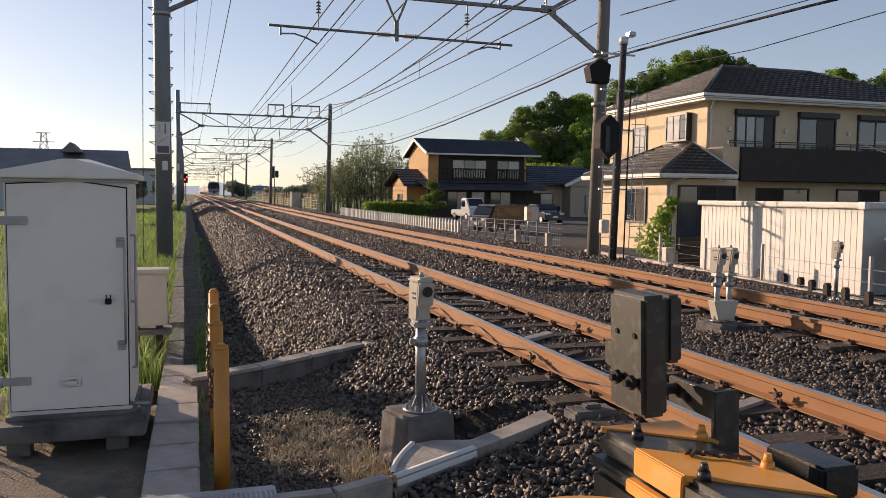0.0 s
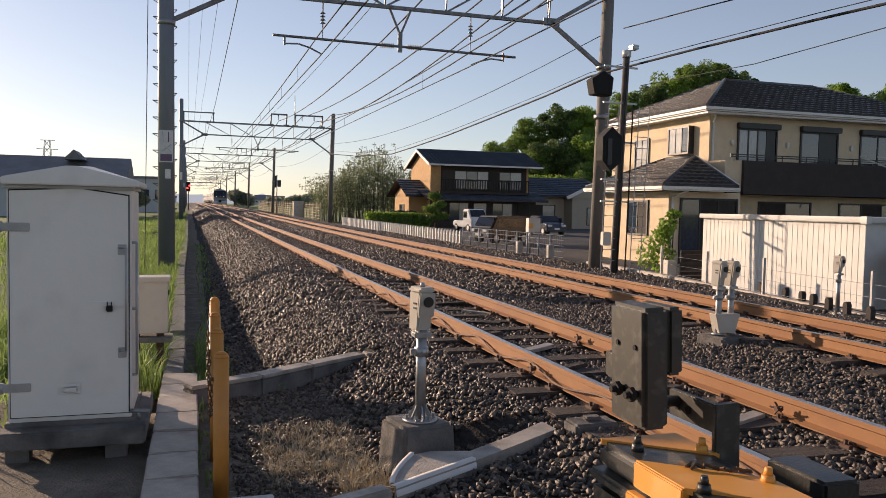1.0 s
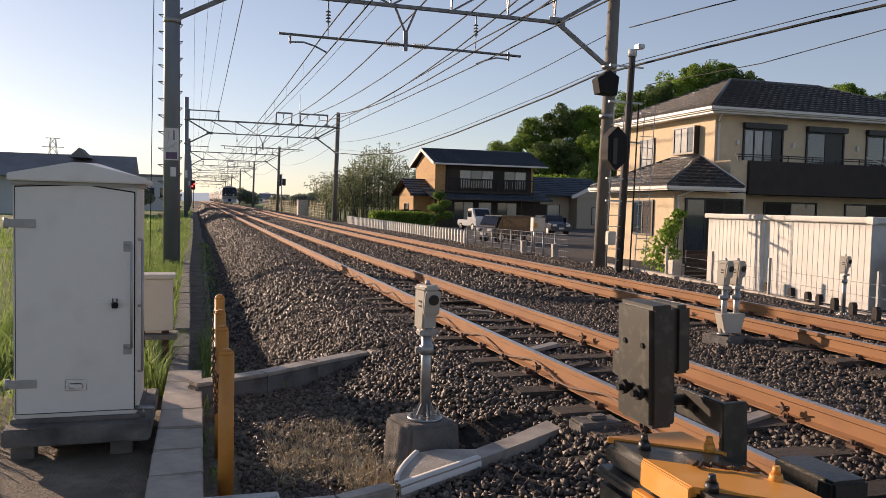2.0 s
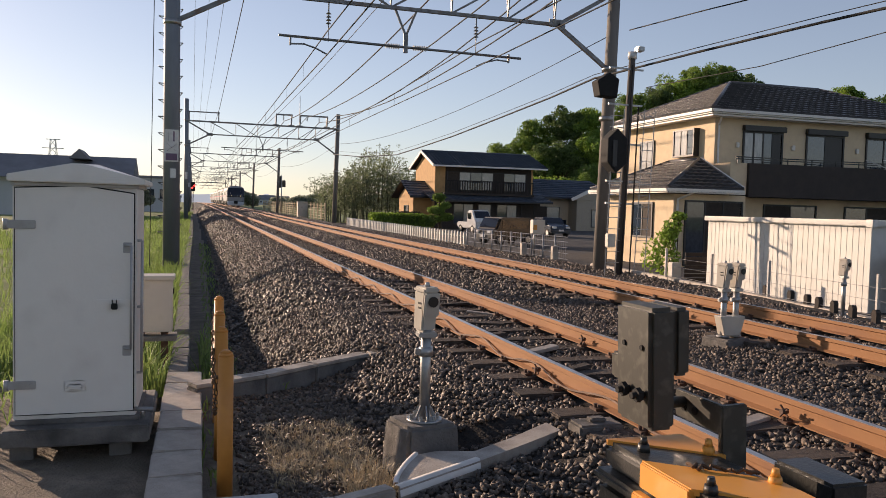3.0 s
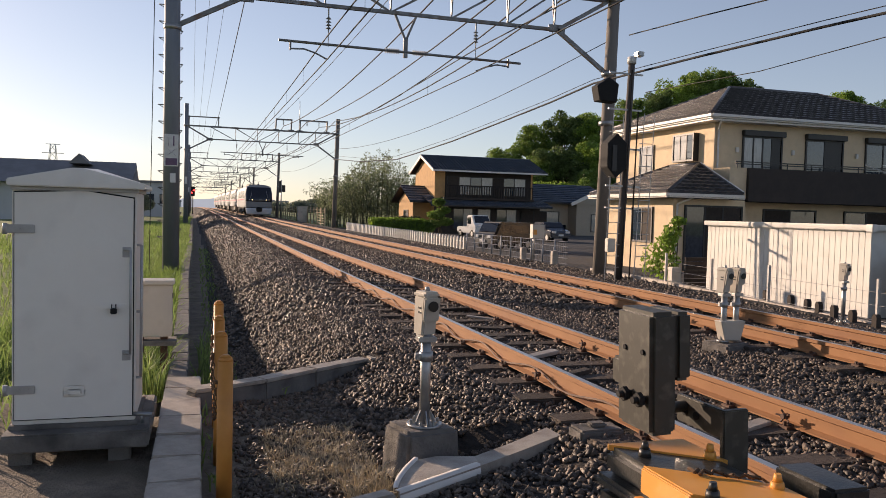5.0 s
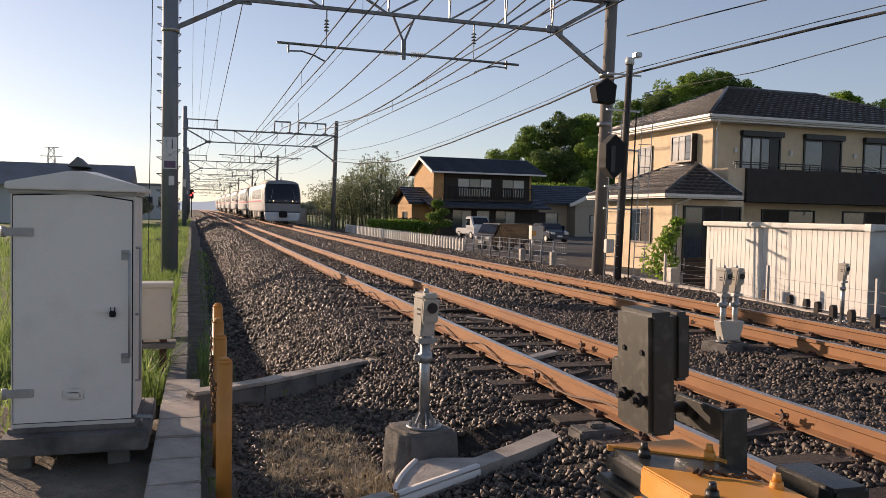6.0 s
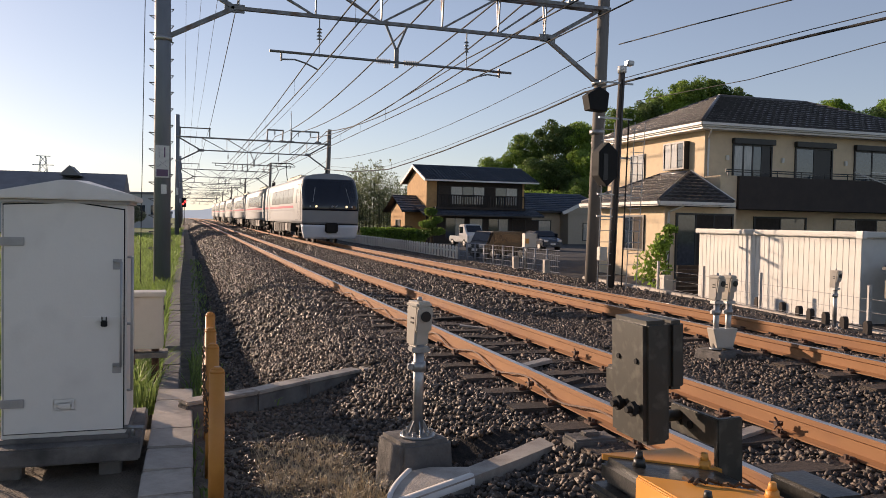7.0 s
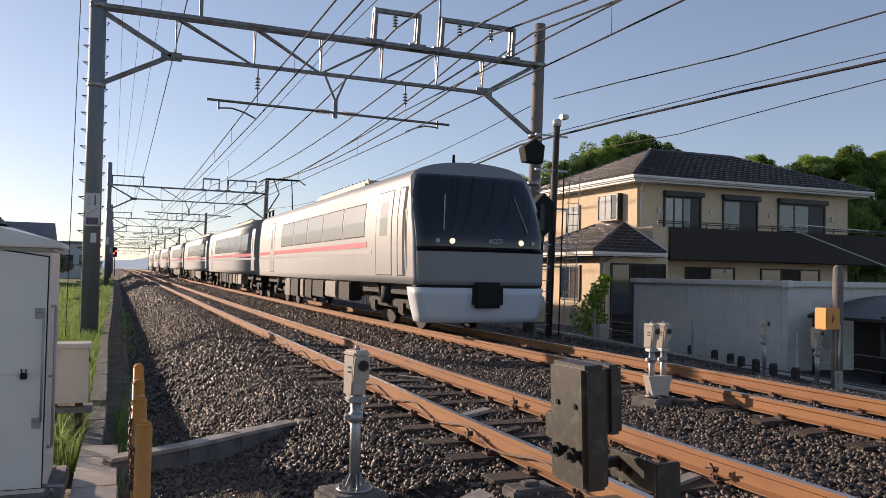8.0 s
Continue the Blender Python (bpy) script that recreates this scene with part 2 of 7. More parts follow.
def box(bm, x0, x1, y0, y1, z0, z1, bevel=0.0, m=None, mi=0):
    r = bmesh.ops.create_cube(bm, size=1.0)
    vs = r["verts"]
    bmesh.ops.scale(bm, vec=(x1 - x0, y1 - y0, z1 - z0), verts=vs)
    bmesh.ops.translate(bm, vec=((x0 + x1) / 2, (y0 + y1) / 2, (z0 + z1) / 2), verts=vs)
    fs = list({f for v in vs for f in v.link_faces})
    if bevel:
        es = list({e for v in vs for e in v.link_edges})
        r = bmesh.ops.bevel(bm, geom=es, offset=bevel, segments=2, affect="EDGES")
        vs = list({v for f in r["faces"] for v in f.verts} | {v for v in vs if v.is_valid})
        fs = list({f for v in vs for f in v.link_faces})
    for f in fs:
        f.material_index = mi
    if m is not None:
        bmesh.ops.transform(bm, matrix=m, verts=vs)
    return vs


def rod(bm, p, q, r0, r1=None, seg=8, mi=0):
    p, q = Vector(p), Vector(q)
    d = q - p
    r = bmesh.ops.create_cone(bm, cap_ends=True, segments=seg, radius1=r0, radius2=r0 if r1 is None else r1, depth=d.length)
    m = Matrix.Translation((p + q) / 2) @ d.to_track_quat("Z", "Y").to_matrix().to_4x4()
    bmesh.ops.transform(bm, matrix=m, verts=r["verts"])
    for f in {f for v in r["verts"] for f in v.link_faces}:
        f.material_index = mi
        f.smooth = seg > 6 and len(f.verts) == 4
    return r["verts"]


def bar(bm, p, q, w, h, mi=0):
    """A square bar from p to q."""
    p, q = Vector(p), Vector(q)
    d = q - p
    vs = box(bm, -w / 2, w / 2, -h / 2, h / 2, -d.length / 2, d.length / 2, 0, None, mi)
    m = Matrix.Translation((p + q) / 2) @ d.to_track_quat("Z", "Y").to_matrix().to_4x4()
    bmesh.ops.transform(bm, matrix=m, verts=vs)


def prism(bm, pts, y0, y1, axis="y", mi=0):
    """An outline of (x, z) pushed along y, or of (y, z) along x."""
    a = [bm.verts.new((u, y0, v) if axis == "y" else (y0, u, v)) for u, v in pts]
    b = [bm.verts.new((u, y1, v) if axis == "y" else (y1, u, v)) for u, v in pts]
    n = len(pts)
    fs = [bm.faces.new(a), bm.faces.new(b[::-1])]
    for i in range(n):
        fs.append(bm.faces.new((a[i], b[i], b[(i + 1) % n], a[(i + 1) % n])))
    for f in fs:
        f.material_index = mi
    bmesh.ops.recalc_face_normals(bm, faces=fs)


def quads_mesh(name, centers, size, material, parent=None, stretch=1.0, rng=None, droop=0.0):
    """Many small leaves, each a bent pair of triangles turned its own way."""
    rng = rng or np.random.default_rng(1)
    n = len(centers)
    a = rng.normal(size=(n, 3))
    a[:, 2] -= droop
    a /= np.linalg.norm(a, axis=1)[:, None]
    b = np.cross(a, rng.normal(size=(n, 3)))
    b /= np.linalg.norm(b, axis=1)[:, None]
    s = size * rng.uniform(0.6, 1.3, size=(n, 1))
    c = np.asarray(centers)
    v = np.empty((n, 4, 3))
    v[:, 0], v[:, 1], v[:, 2], v[:, 3] = c - a * s * stretch, c + b * s * 0.6, c + a * s * stretch, c - b * s * 0.6
    me = bpy.data.meshes.new(name)
    faces = np.arange(n * 4).reshape(n, 4)
    me.from_pydata(v.reshape(-1, 3).tolist(), [], faces.tolist())
    me.materials.append(material)
    ob = new(name, me)
    if parent:
        ob.parent = parent
    return ob


def sweep(bm, outline, ys, place, closed=True, mats=None):
    """An outline of (x, z) carried along the line through the given ys."""
    rings = []
    for y in ys:
        rings.append([bm.verts.new(place(x, y, z)) for x, z in outline])
    n = len(outline)
    for a, b in zip(rings, rings[1:]):
        for i in range(n if closed else n - 1):
            f = bm.faces.new((a[i], a[(i + 1) % n], b[(i + 1) % n], b[i]))
            if mats:
                f.material_index = mats[i]
    if closed:
        bm.faces.new(rings[0][::-1])
        bm.faces.new(rings[-1])
    bmesh.ops.recalc_face_normals(bm, faces=bm.faces)


YS = [-40, -20, -8] + [i * 2.0 for i in range(-1, 30)] + [62 + i * 8 for i in range(1, 40)] + [420, 520, 640]

# ---- ground ----
def kerb_y(x):
    """The near edge of the retaining kerb."""
    return float(np.interp(x, (-0.02, 0.58, 1.08, 1.68, 2.25), (6.80, 7.12, 7.525, 7.97, 8.02)))


def ground_z(x, y):
    u = x - bend(y)
    if u < 4.0:
        pit = y < kerb_y(u) + 0.09
        foot, top = ((1.3, 2.6) if y < 5.2 else (0.95, 2.2)) if pit else (0.42, 1.95)
        low = -0.47 + 0.06 * smoothstep(5.6, 7.0, y) if pit else -0.80
        z = low + (-0.185 - low) * smoothstep(foot, top, u)
        side = ((y - 4.13) * 1.285 - (u - 1.05) * 0.706) / 1.466
        if u > 0.85 and side < 0.03 and y > 2.2:
            z = max(z, z + (-0.335 + 0.06 * (u - 1.05) - z) * smoothstep(0.85, 1.1, u))
        if u < -0.3:
            z = -0.62 + 0.1 * smoothstep(-1.2, -4, u) + 0.18 * smoothstep(8.6, 7.2, y)
    else:
        z = -0.185 - 0.24 * smoothstep(8.3, 10.4, u)
    z -= 0.09 * max(0.0, 1 - ((u - 5.25) / 0.8) ** 2) if abs(u - 5.25) < 0.8 else 0.0
    for c in (T1, T2):
        if abs(u - c) < 1.15:
            z -= 0.018 * smoothstep(1.15, 0.95, abs(u - c))
    z += 0.025 * noise.noise(Vector((x * 1.7, y * 1.7, 0))) + 0.012 * noise.noise(Vector((x * 6, y * 6, 3)))
    side = smoothstep(11.4, 13.0, u)
    return z - 0.23 * side + rise(y) * (1 - side * (1 - smoothstep(90, 200, y)))


def build_ground():
    xs = [-1500, -700, -300, -120, -60, -35, -20, -12, -8, -6] + [-5 + i * 0.5 for i in range(8)] + [-1.0 + i * 0.12 for i in range(34)] + [3.2 + i * 0.25 for i in range(34)] \
        + [12 + i for i in range(8)] + [22, 26, 32, 40, 55, 80, 130, 250, 600, 1500]
    ys = [-400, -150, -60, -25, -12, -6] + [-3 + i * 0.5 for i in range(6)] + [i * 0.15 for i in range(1, 80)] + [12 + i * 0.5 for i in range(50)] + [38 + i * 3 for i in range(30)] \
        + [140 + i * 15 for i in range(14)] + [400, 520, 700, 1000, 1600, 2600]
    bm = B()
    grid = [[bm.verts.new((x, y, ground_z(x, y))) for x in xs] for y in ys]
    for j in range(len(ys) - 1):
        for i in range(len(xs) - 1):
            f = bm.faces.new((grid[j][i], grid[j][i + 1], grid[j + 1][i + 1], grid[j + 1][i]))
            f.smooth = True
            u, y = (xs[i] + xs[i + 1]) / 2 - bend(ys[j]), (ys[j] + ys[j + 1]) / 2
            if y < 2.2 and -3 < u < 14:
                k = 3
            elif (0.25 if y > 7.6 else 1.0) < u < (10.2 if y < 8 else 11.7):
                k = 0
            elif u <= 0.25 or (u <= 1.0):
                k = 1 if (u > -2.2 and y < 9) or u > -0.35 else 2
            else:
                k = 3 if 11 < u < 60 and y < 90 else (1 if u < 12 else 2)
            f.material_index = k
    tagged(part("ground", bm, [M_SHADED_GRAVEL, M_SOIL, M_GRASSLAND, M_ASPHALT]), "gravel coloured dark for the shade between stones, soil, grass and asphalt around the railway line", "ground", kind="structure")


T1, T2 = 3.42, 6.97
build_ground()


def off_kerb(x, y):
    """True away from the kerb slab beside the crossing."""
    t = ((x - 1.05) * 1.285 + (y - 4.13) * 0.706) / 2.15
    d = ((y - 4.13) * 1.285 - (x - 1.05) * 0.706) / 1.466
    if 0.2 < x < 2.3 and -0.03 < y - kerb_y(x) < 0.22 and x < 1.75:
        return False
    return not (-0.05 < t < 1.02 and -0.03 < d < (0.27 if t < 0.36 else 0.19))


def stones(name, x0, x1, y0, y1, count, size, seed, label, shape=None):
    """Loose crushed stones lying on the bed."""
    rng = np.random.default_rng(seed)
    bm = bmesh.new()
    bmesh.ops.create_cube(bm, size=1.5)
    bmesh.ops.triangulate(bm, faces=bm.faces)
    base = np.array([v.co[:] for v in bm.verts])
    tri = np.array([[v.index for v in f.verts] for f in bm.faces])
    bm.free()
    kinds = []
    for _ in range(14):
        k = base * rng.uniform(0.55, 1.25, size=(len(base), 3)) * rng.uniform((0.8, 0.55, 0.4), (1.3, 0.9, 0.7))
        kinds.append(k)
    kinds = np.array(kinds)
    xs, ys = rng.uniform(x0, x1, count), y0 + (y1 - y0) * rng.uniform(0, 1, count)
    keep = np.ones(count, bool)
    for c in (T1 - 0.566, T1 + 0.566, T2 - 0.566, T2 + 0.566):
        keep &= np.abs(xs - c) > 0.085
    if shape:
        keep &= np.array([shape(a, b) for a, b in zip(xs, ys)])
    xs, ys = xs[keep], ys[keep]
    n = len(xs)
    zs = np.array([ground_z(a + bend(b), b) for a, b in zip(xs, ys)])
    xs = xs + np.array([bend(b) for b in ys])
    s = size * rng.uniform(0.55, 1.25, n)
    q = rng.normal(size=(n, 4))
    q /= np.linalg.norm(q, axis=1)[:, None]
    w, a, b, c = q.T
    R = np.stack([1 - 2 * (b * b + c * c), 2 * (a * b - c * w), 2 * (a * c + b * w), 2 * (a * b + c * w), 1 - 2 * (a * a + c * c), 2 * (b * c - a * w),
                  2 * (a * c - b * w), 2 * (b * c + a * w), 1 - 2 * (a * a + b * b)], 1).reshape(n, 3, 3)
    v = np.einsum("nij,nkj->nki", R, kinds[rng.integers(0, 14, n)]) * s[:, None, None]
    v += np.stack([xs, ys, zs + s * 0.35], 1)[:, None, :]
    f = tri[None] + (np.arange(n) * len(base))[:, None, None]
    me = bpy.data.meshes.new(name)
    nv, nf = n * len(base), n * len(tri)
    me.vertices.add(nv)
    me.vertices.foreach_set("co", v.astype(np.float32).ravel())
    me.loops.add(nf * 3)
    me.loops.foreach_set("vertex_index", f.astype(np.int32).ravel())
    me.polygons.add(nf)
    me.polygons.foreach_set("loop_start", np.arange(0, nf * 3, 3, dtype=np.int32))
    me.update(calc_edges=True)
    me.materials.append(M_STONE)
    tagged(new(name, me), label, "ballast", kind="stuff")


# ---- track ----
def rail_outline(c):
    h = [(-0.064, -0.153), (0.064, -0.153), (0.064, -0.143), (0.012, -0.126), (0.010, -0.048), (0.0325, -0.036), (0.0325, -0.006), (0.027, 0.0),
         (-0.027, 0.0), (-0.0325, -0.006), (-0.0325, -0.036), (-0.010, -0.048), (-0.012, -0.126), (-0.064, -0.143)]
    return [(c + x, z) for x, z in h]


def build_track(c, label):
    t = thing("railway_track", (0, 0, 0), label, "railway track", "tracks", "structure")
    for s in (-0.566, 0.566):
        bm = B()
        sweep(bm, rail_outline(c + s), YS, on, True, [0] * 7 + [1] + [0] * 6)
        part("rail", bm, [M_RAIL, M_RAILTOP], t, "rust-orange steel rail with a worn bright top")
    bm = B()
    box(bm, -1.02, 1.02, -0.11, 0.11, -0.12, 0.0, 0.012)
    first = part("sleeper", bm, M_SLEEPER, t)
    bm = B()
    for sx in (-0.566, 0.566):
        for e in (-1, 1):
            box(bm, sx + e * 0.10 - 0.035, sx + e * 0.10 + 0.035, -0.05, 0.05, 0.0, 0.022, 0.004)
            rod(bm, (sx + e * 0.085, -0.045, 0.03), (sx + e * 0.085, 0.045, 0.03), 0.012, seg=6)
            rod(bm, (sx + e * 0.115, 0, 0.0), (sx + e * 0.115, 0, 0.05), 0.013, seg=6)
    clips = part("rail_clips", bm, M_CLIP, t)
    far = B()
    y, k = -6.0, 0
    rng = random.Random(int(c * 10))
    while y < 330:
        m = Matrix.Translation(on(c + rng.uniform(-0.03, 0.03), y, -0.164)) @ pose(0, 0, 0, 0, 0, rng.uniform(-1.5, 1.5))
        if y < 75:
            a = first if k == 0 else first.copy()
            b = clips if k == 0 else clips.copy()
            for o in (a, b):
                if k:
                    scene.collection.objects.link(o)
                o.matrix_basis = m
        else:
            box(far, -1.02, 1.02, -0.11, 0.11, -0.12, 0.0, 0, m)
        y += 0.62
        k += 1
    tagged(part("far_sleepers", far, M_SLEEPER, t), kind="stuff")


# ---- overhead line ----
LX, RX = -0.78, 11.43
GANTRIES = [21.2, 68.3, 116.9, 166.0, 215.0, 264.0, 313.0]


def insulator(bm, top, n=4, r=0.075, step=0.085):
    x, y, z = top
    rod(bm, (x, y, z), (x, y, z - step * (n + 1)), 0.018, seg=6)
    for i in range(n):
        zz = z - step * (i + 0.6)
        rod(bm, (x, y, zz - 0.03), (x, y, zz + 0.012), r, r * 0.35, 10)


def build_gantry(y, near):
    g = thing("catenary_gantry", on(0, y, 0), "grey steel lattice gantry carrying the overhead line on two tall poles", "gantry", "gantries along the line")
    seg = 14 if near else 8
    bm = B()
    px = LX + 0.09 if near else LX
    if near:
        rod(bm, (px + 0.01, 0, -0.75), (px - 0.02, 0, 9.6), 0.205, 0.185, 16)
    else:
        rod(bm, (LX, 0, -0.75), (LX, 0, 9.4), 0.18, 0.165, 8)
    part("left_pole", bm, M_POLE_STEEL, g, "dark grey-green steel pole")
    bm = B()
    rod(bm, (RX - 0.12, 0, -0.75), (RX + 0.1, 0, 8.84), 0.205, 0.165, seg)
    part("right_pole", bm, M_POLE_CONC, g, "tapered weathered concrete pole")
    for dy in (-0.14, 0.14):
        bm = B()
        bar(bm, (LX - 0.1, dy, 7.65), (RX + 0.22, dy, 7.58), 0.07, 0.10)
        part("top_chord", bm, M_GANTRY, g)
    bm = B()
    bar(bm, (1.02, 0, 6.62), (9.71, 0, 6.57), 0.10, 0.09)
    part("bottom_chord", bm, M_GANTRY, g)
    xs = [1.12, 3.08, 4.84, 6.55, 8.2, 9.62]
    for i, x in enumerate(xs):
        bm = B()
        for dy in (-0.12, 0.12):
            bar(bm, (x, dy, 7.60), (x, 0, 6.60), 0.035, 0.05)
        part("upright", bm, M_GANTRY, g)
    for i in range(5):
        a, b = (xs[i], xs[i + 1])
        bm = B()
        ends = ((a, 7.60), (b, 6.60)) if i < 2 else ((a, 6.60), (b, 7.60))
        for dy in (-0.10, 0.10):
            bar(bm, (ends[0][0], dy * (ends[0][1] > 7), ends[0][1]), (ends[1][0], dy * (ends[1][1] > 7), ends[1][1]), 0.035, 0.05)
        part("diagonal", bm, M_GANTRY, g)
    for a, b in (((LX + 0.13, 7.56), (1.02, 6.62)), ((RX - 0.13, 7.52), (9.71, 6.57)), ((LX + 0.1, 5.71), (1.02, 6.62)), ((RX - 0.1, 5.44), (9.71, 6.57))):
        bm = B()
        bar(bm, (a[0], 0, a[1]), (b[0], 0, b[1]), 0.10, 0.11)
        part("brace", bm, M_GANTRY, g)
    for x, z, r in ((px, 5.7, 0.215), (px, 7.65, 0.21), (RX - 0.02, 5.44, 0.215), (RX + 0.04, 7.58, 0.20), (RX - 0.05, 4.0, 0.22)):
        bm = B()
        rod(bm, (x, 0, z - 0.06), (x, 0, z + 0.06), r, seg=12)
        part("clamp_band", bm, M_GALV, g)
    for x in (1.02, 9.71):
        bm = B()
        box(bm, x - 0.25, x + 0.25, -0.02, 0.02, 6.5, 6.72, 0.01)
        part("gusset_plate", bm, M_GANTRY, g)
    bm = B()
    rod(bm, (1.90, 0, 5.62), (8.62, 0, 5.53), 0.035, seg=8)
    part("registration_pipe", bm, M_GANTRY, g)
    bm = B()
    for x in (4.95, 5.57):
        bar(bm, (x, 0, 6.6), (5.27, 0, 5.88), 0.04, 0.06)
    box(bm, 5.21, 5.33, -0.03, 0.03, 5.42, 5.95, 0.01)
    part("hanger_bracket", bm, M_GANTRY, g)
    for x in (4.92, 5.68):
        bm = B()
        for i in range(8):
            rod(bm, (x - 0.2 + i * 0.05, 0, 5.578), (x - 0.18 + i * 0.05, 0, 5.578), 0.07, 0.07, 10)
        part("rod_insulator", bm, M_INSUL, g)
    for x in (3.18, 7.27):
        bm = B()
        rod(bm, (x, 0, 6.6), (x, 0, 6.3), 0.02, seg=6)
        insulator(bm, (x, 0, 6.35), 4)
        rod(bm, (x, 0, 5.98), (x, 0, 5.55), 0.012, seg=6)
        part("insulator", bm, M_INSUL, g)
    for x, e in ((2.2, 1), (8.25, -1)):
        bm = B()
        bar(bm, (x, 0, 5.62), (x, 0, 5.38), 0.05, 0.05)
        pts = [Vector((x + e * u, 0, z)) for u, z in ((0, 5.42), (0.35, 5.44), (0.65, 5.36), (0.95, 5.22))]
        for p, q in zip(pts, pts[1:]):
            rod(bm, p, q, 0.022, seg=6)
        part("steady_arm", bm, M_GANTRY, g)
    for x0, x1 in ((6.3, 7.57), (8.29, 10.55)):
        bm = B()
        for x in (x0, x1):
            bar(bm, (x, -0.1, 7.65), (x + 0.05, -0.1, 8.55), 0.09, 0.10)
            bar(bm, (x, 0.1, 7.65), (x + 0.05, 0.1, 8.55), 0.09, 0.10)
            box(bm, x - 0.25, x + 0.25, -0.15, 0.15, 7.65, 7.71)
        bar(bm, (x0, 0, 8.55), (x1 + 0.1, 0, 8.55), 0.12, 0.12)
        part("feeder_frame", bm, M_GANTRY, g)
        for k in range(1 if x1 < 8 else 2):
            bm = B()
            insulator(bm, ((x0 + x1) / 2 + (0 if x1 < 8 else (-0.52, 0.48)[k]), 0, 8.5), 4, 0.08)
            part("insulator", bm, M_INSUL, g)
    bm = B()
    rod(bm, (8.28, 0, 7.65), (8.28, 0, 10.2), 0.05, 0.02, 8)
    part("lightning_rod", bm, M_GANTRY, g)
    bm = B()
    bar(bm, (LX + 0.2, 0.1, 8.4), (LX + 2.6, 0.1, 8.4), 0.09, 0.09)
    for x in (LX + 0.2, LX + 2.5):
        bar(bm, (x, 0.1, 7.65), (x, 0.1, 8.45), 0.09, 0.09)
    part("signal_wire_frame", bm, M_GANTRY, g)
    if near:
        for k in range(17):
            z = 0.5 + k * 0.41
            for e in (-1, 1):
                bm = B()
                p = Vector((px + e * 0.19, 0, z + (0.2 if e > 0 else 0)))
                q = p + Vector((e * (0.13 if e < 0 else 0.06), -0.02, 0.0))
                rod(bm, p, q, 0.013, seg=5)
                rod(bm, q, p + Vector((0, 0, -0.07)), 0.010, seg=5)
                part("climbing_step", bm, M_GANTRY, g)
        bm = B()
        box(bm, px - 0.16, px + 0.17, -0.225, -0.205, 2.25, 3.04)
        part("sign_plate", bm, M_SIGN_WHITE, g, "white and violet pole number plate")
        bm = B()
        box(bm, px - 0.13, px + 0.14, -0.230, -0.226, 2.28, 2.45)
        for k in range(2):
            bar(bm, (px - 0.10, -0.229, 2.51), (px + 0.12, -0.229, 2.69), 0.03, 0.004) if k == 0 else bar(bm, (px + 0.12, -0.229, 2.51), (px - 0.10, -0.229, 2.69), 0.03, 0.004)
        for k in range(2):
            bar(bm, (px - 0.06 + k * 0.12, -0.229, 2.75), (px - 0.08 + k * 0.14, -0.229, 3.00), 0.03, 0.004)
        part("sign_marks", bm, mat("violet_print", (0.16, 0.09, 0.16), None, 0.5), g)
        bm = B()
        box(bm, px - 0.02, px + 0.11, -0.225, -0.205, 1.85, 2.08)
        part("number_plate", bm, M_SIGN_WHITE, g)
    else:
        bm = B()
        box(bm, LX - 0.1, LX + 0.1, -0.24, -0.22, 2.9, 3.5)
        part("sign_plate", bm, M_SIGN_WHITE, g)


def wire(name, pts, r, label, category="overhead wire", sag=0.0, group="overhead wires"):
    """A wire hung through the given points; sag is the drop in the middle of each span."""
    line = []
    for a, b in zip(pts, pts[1:]):
        a, b = Vector(a), Vector(b)
        n = 10 if sag else 1
        for i in range(n):
            line.append(a.lerp(b, i / n) - Vector((0, 0, sag * 4 * (i / n) * (1 - i / n))))
    line.append(Vector(pts[-1]))
    bm = B()
    rings = []
    for i, p in enumerate(line):
        d = (line[min(i + 1, len(line) - 1)] - line[max(i - 1, 0)]).normalized()
        u = d.cross(Vector((0.31, 0.17, 0.93)) if abs(d.z) < 0.9 else Vector((1, 0, 0))).normalized()
        v = d.cross(u)
        rings.append([bm.verts.new(p + (u * math.cos(k * 1.2566) + v * math.sin(k * 1.2566)) * r) for k in range(5)])
    for a, b in zip(rings, rings[1:]):
        for k in range(5):
            bm.faces.new((a[k], a[(k + 1) % 5], b[(k + 1) % 5], b[k])).smooth = True
    bm.faces.new(rings[0][::-1])
    bm.faces.new(rings[-1])
    return tagged(part(name, bm, M_WIRE), label, category, group)


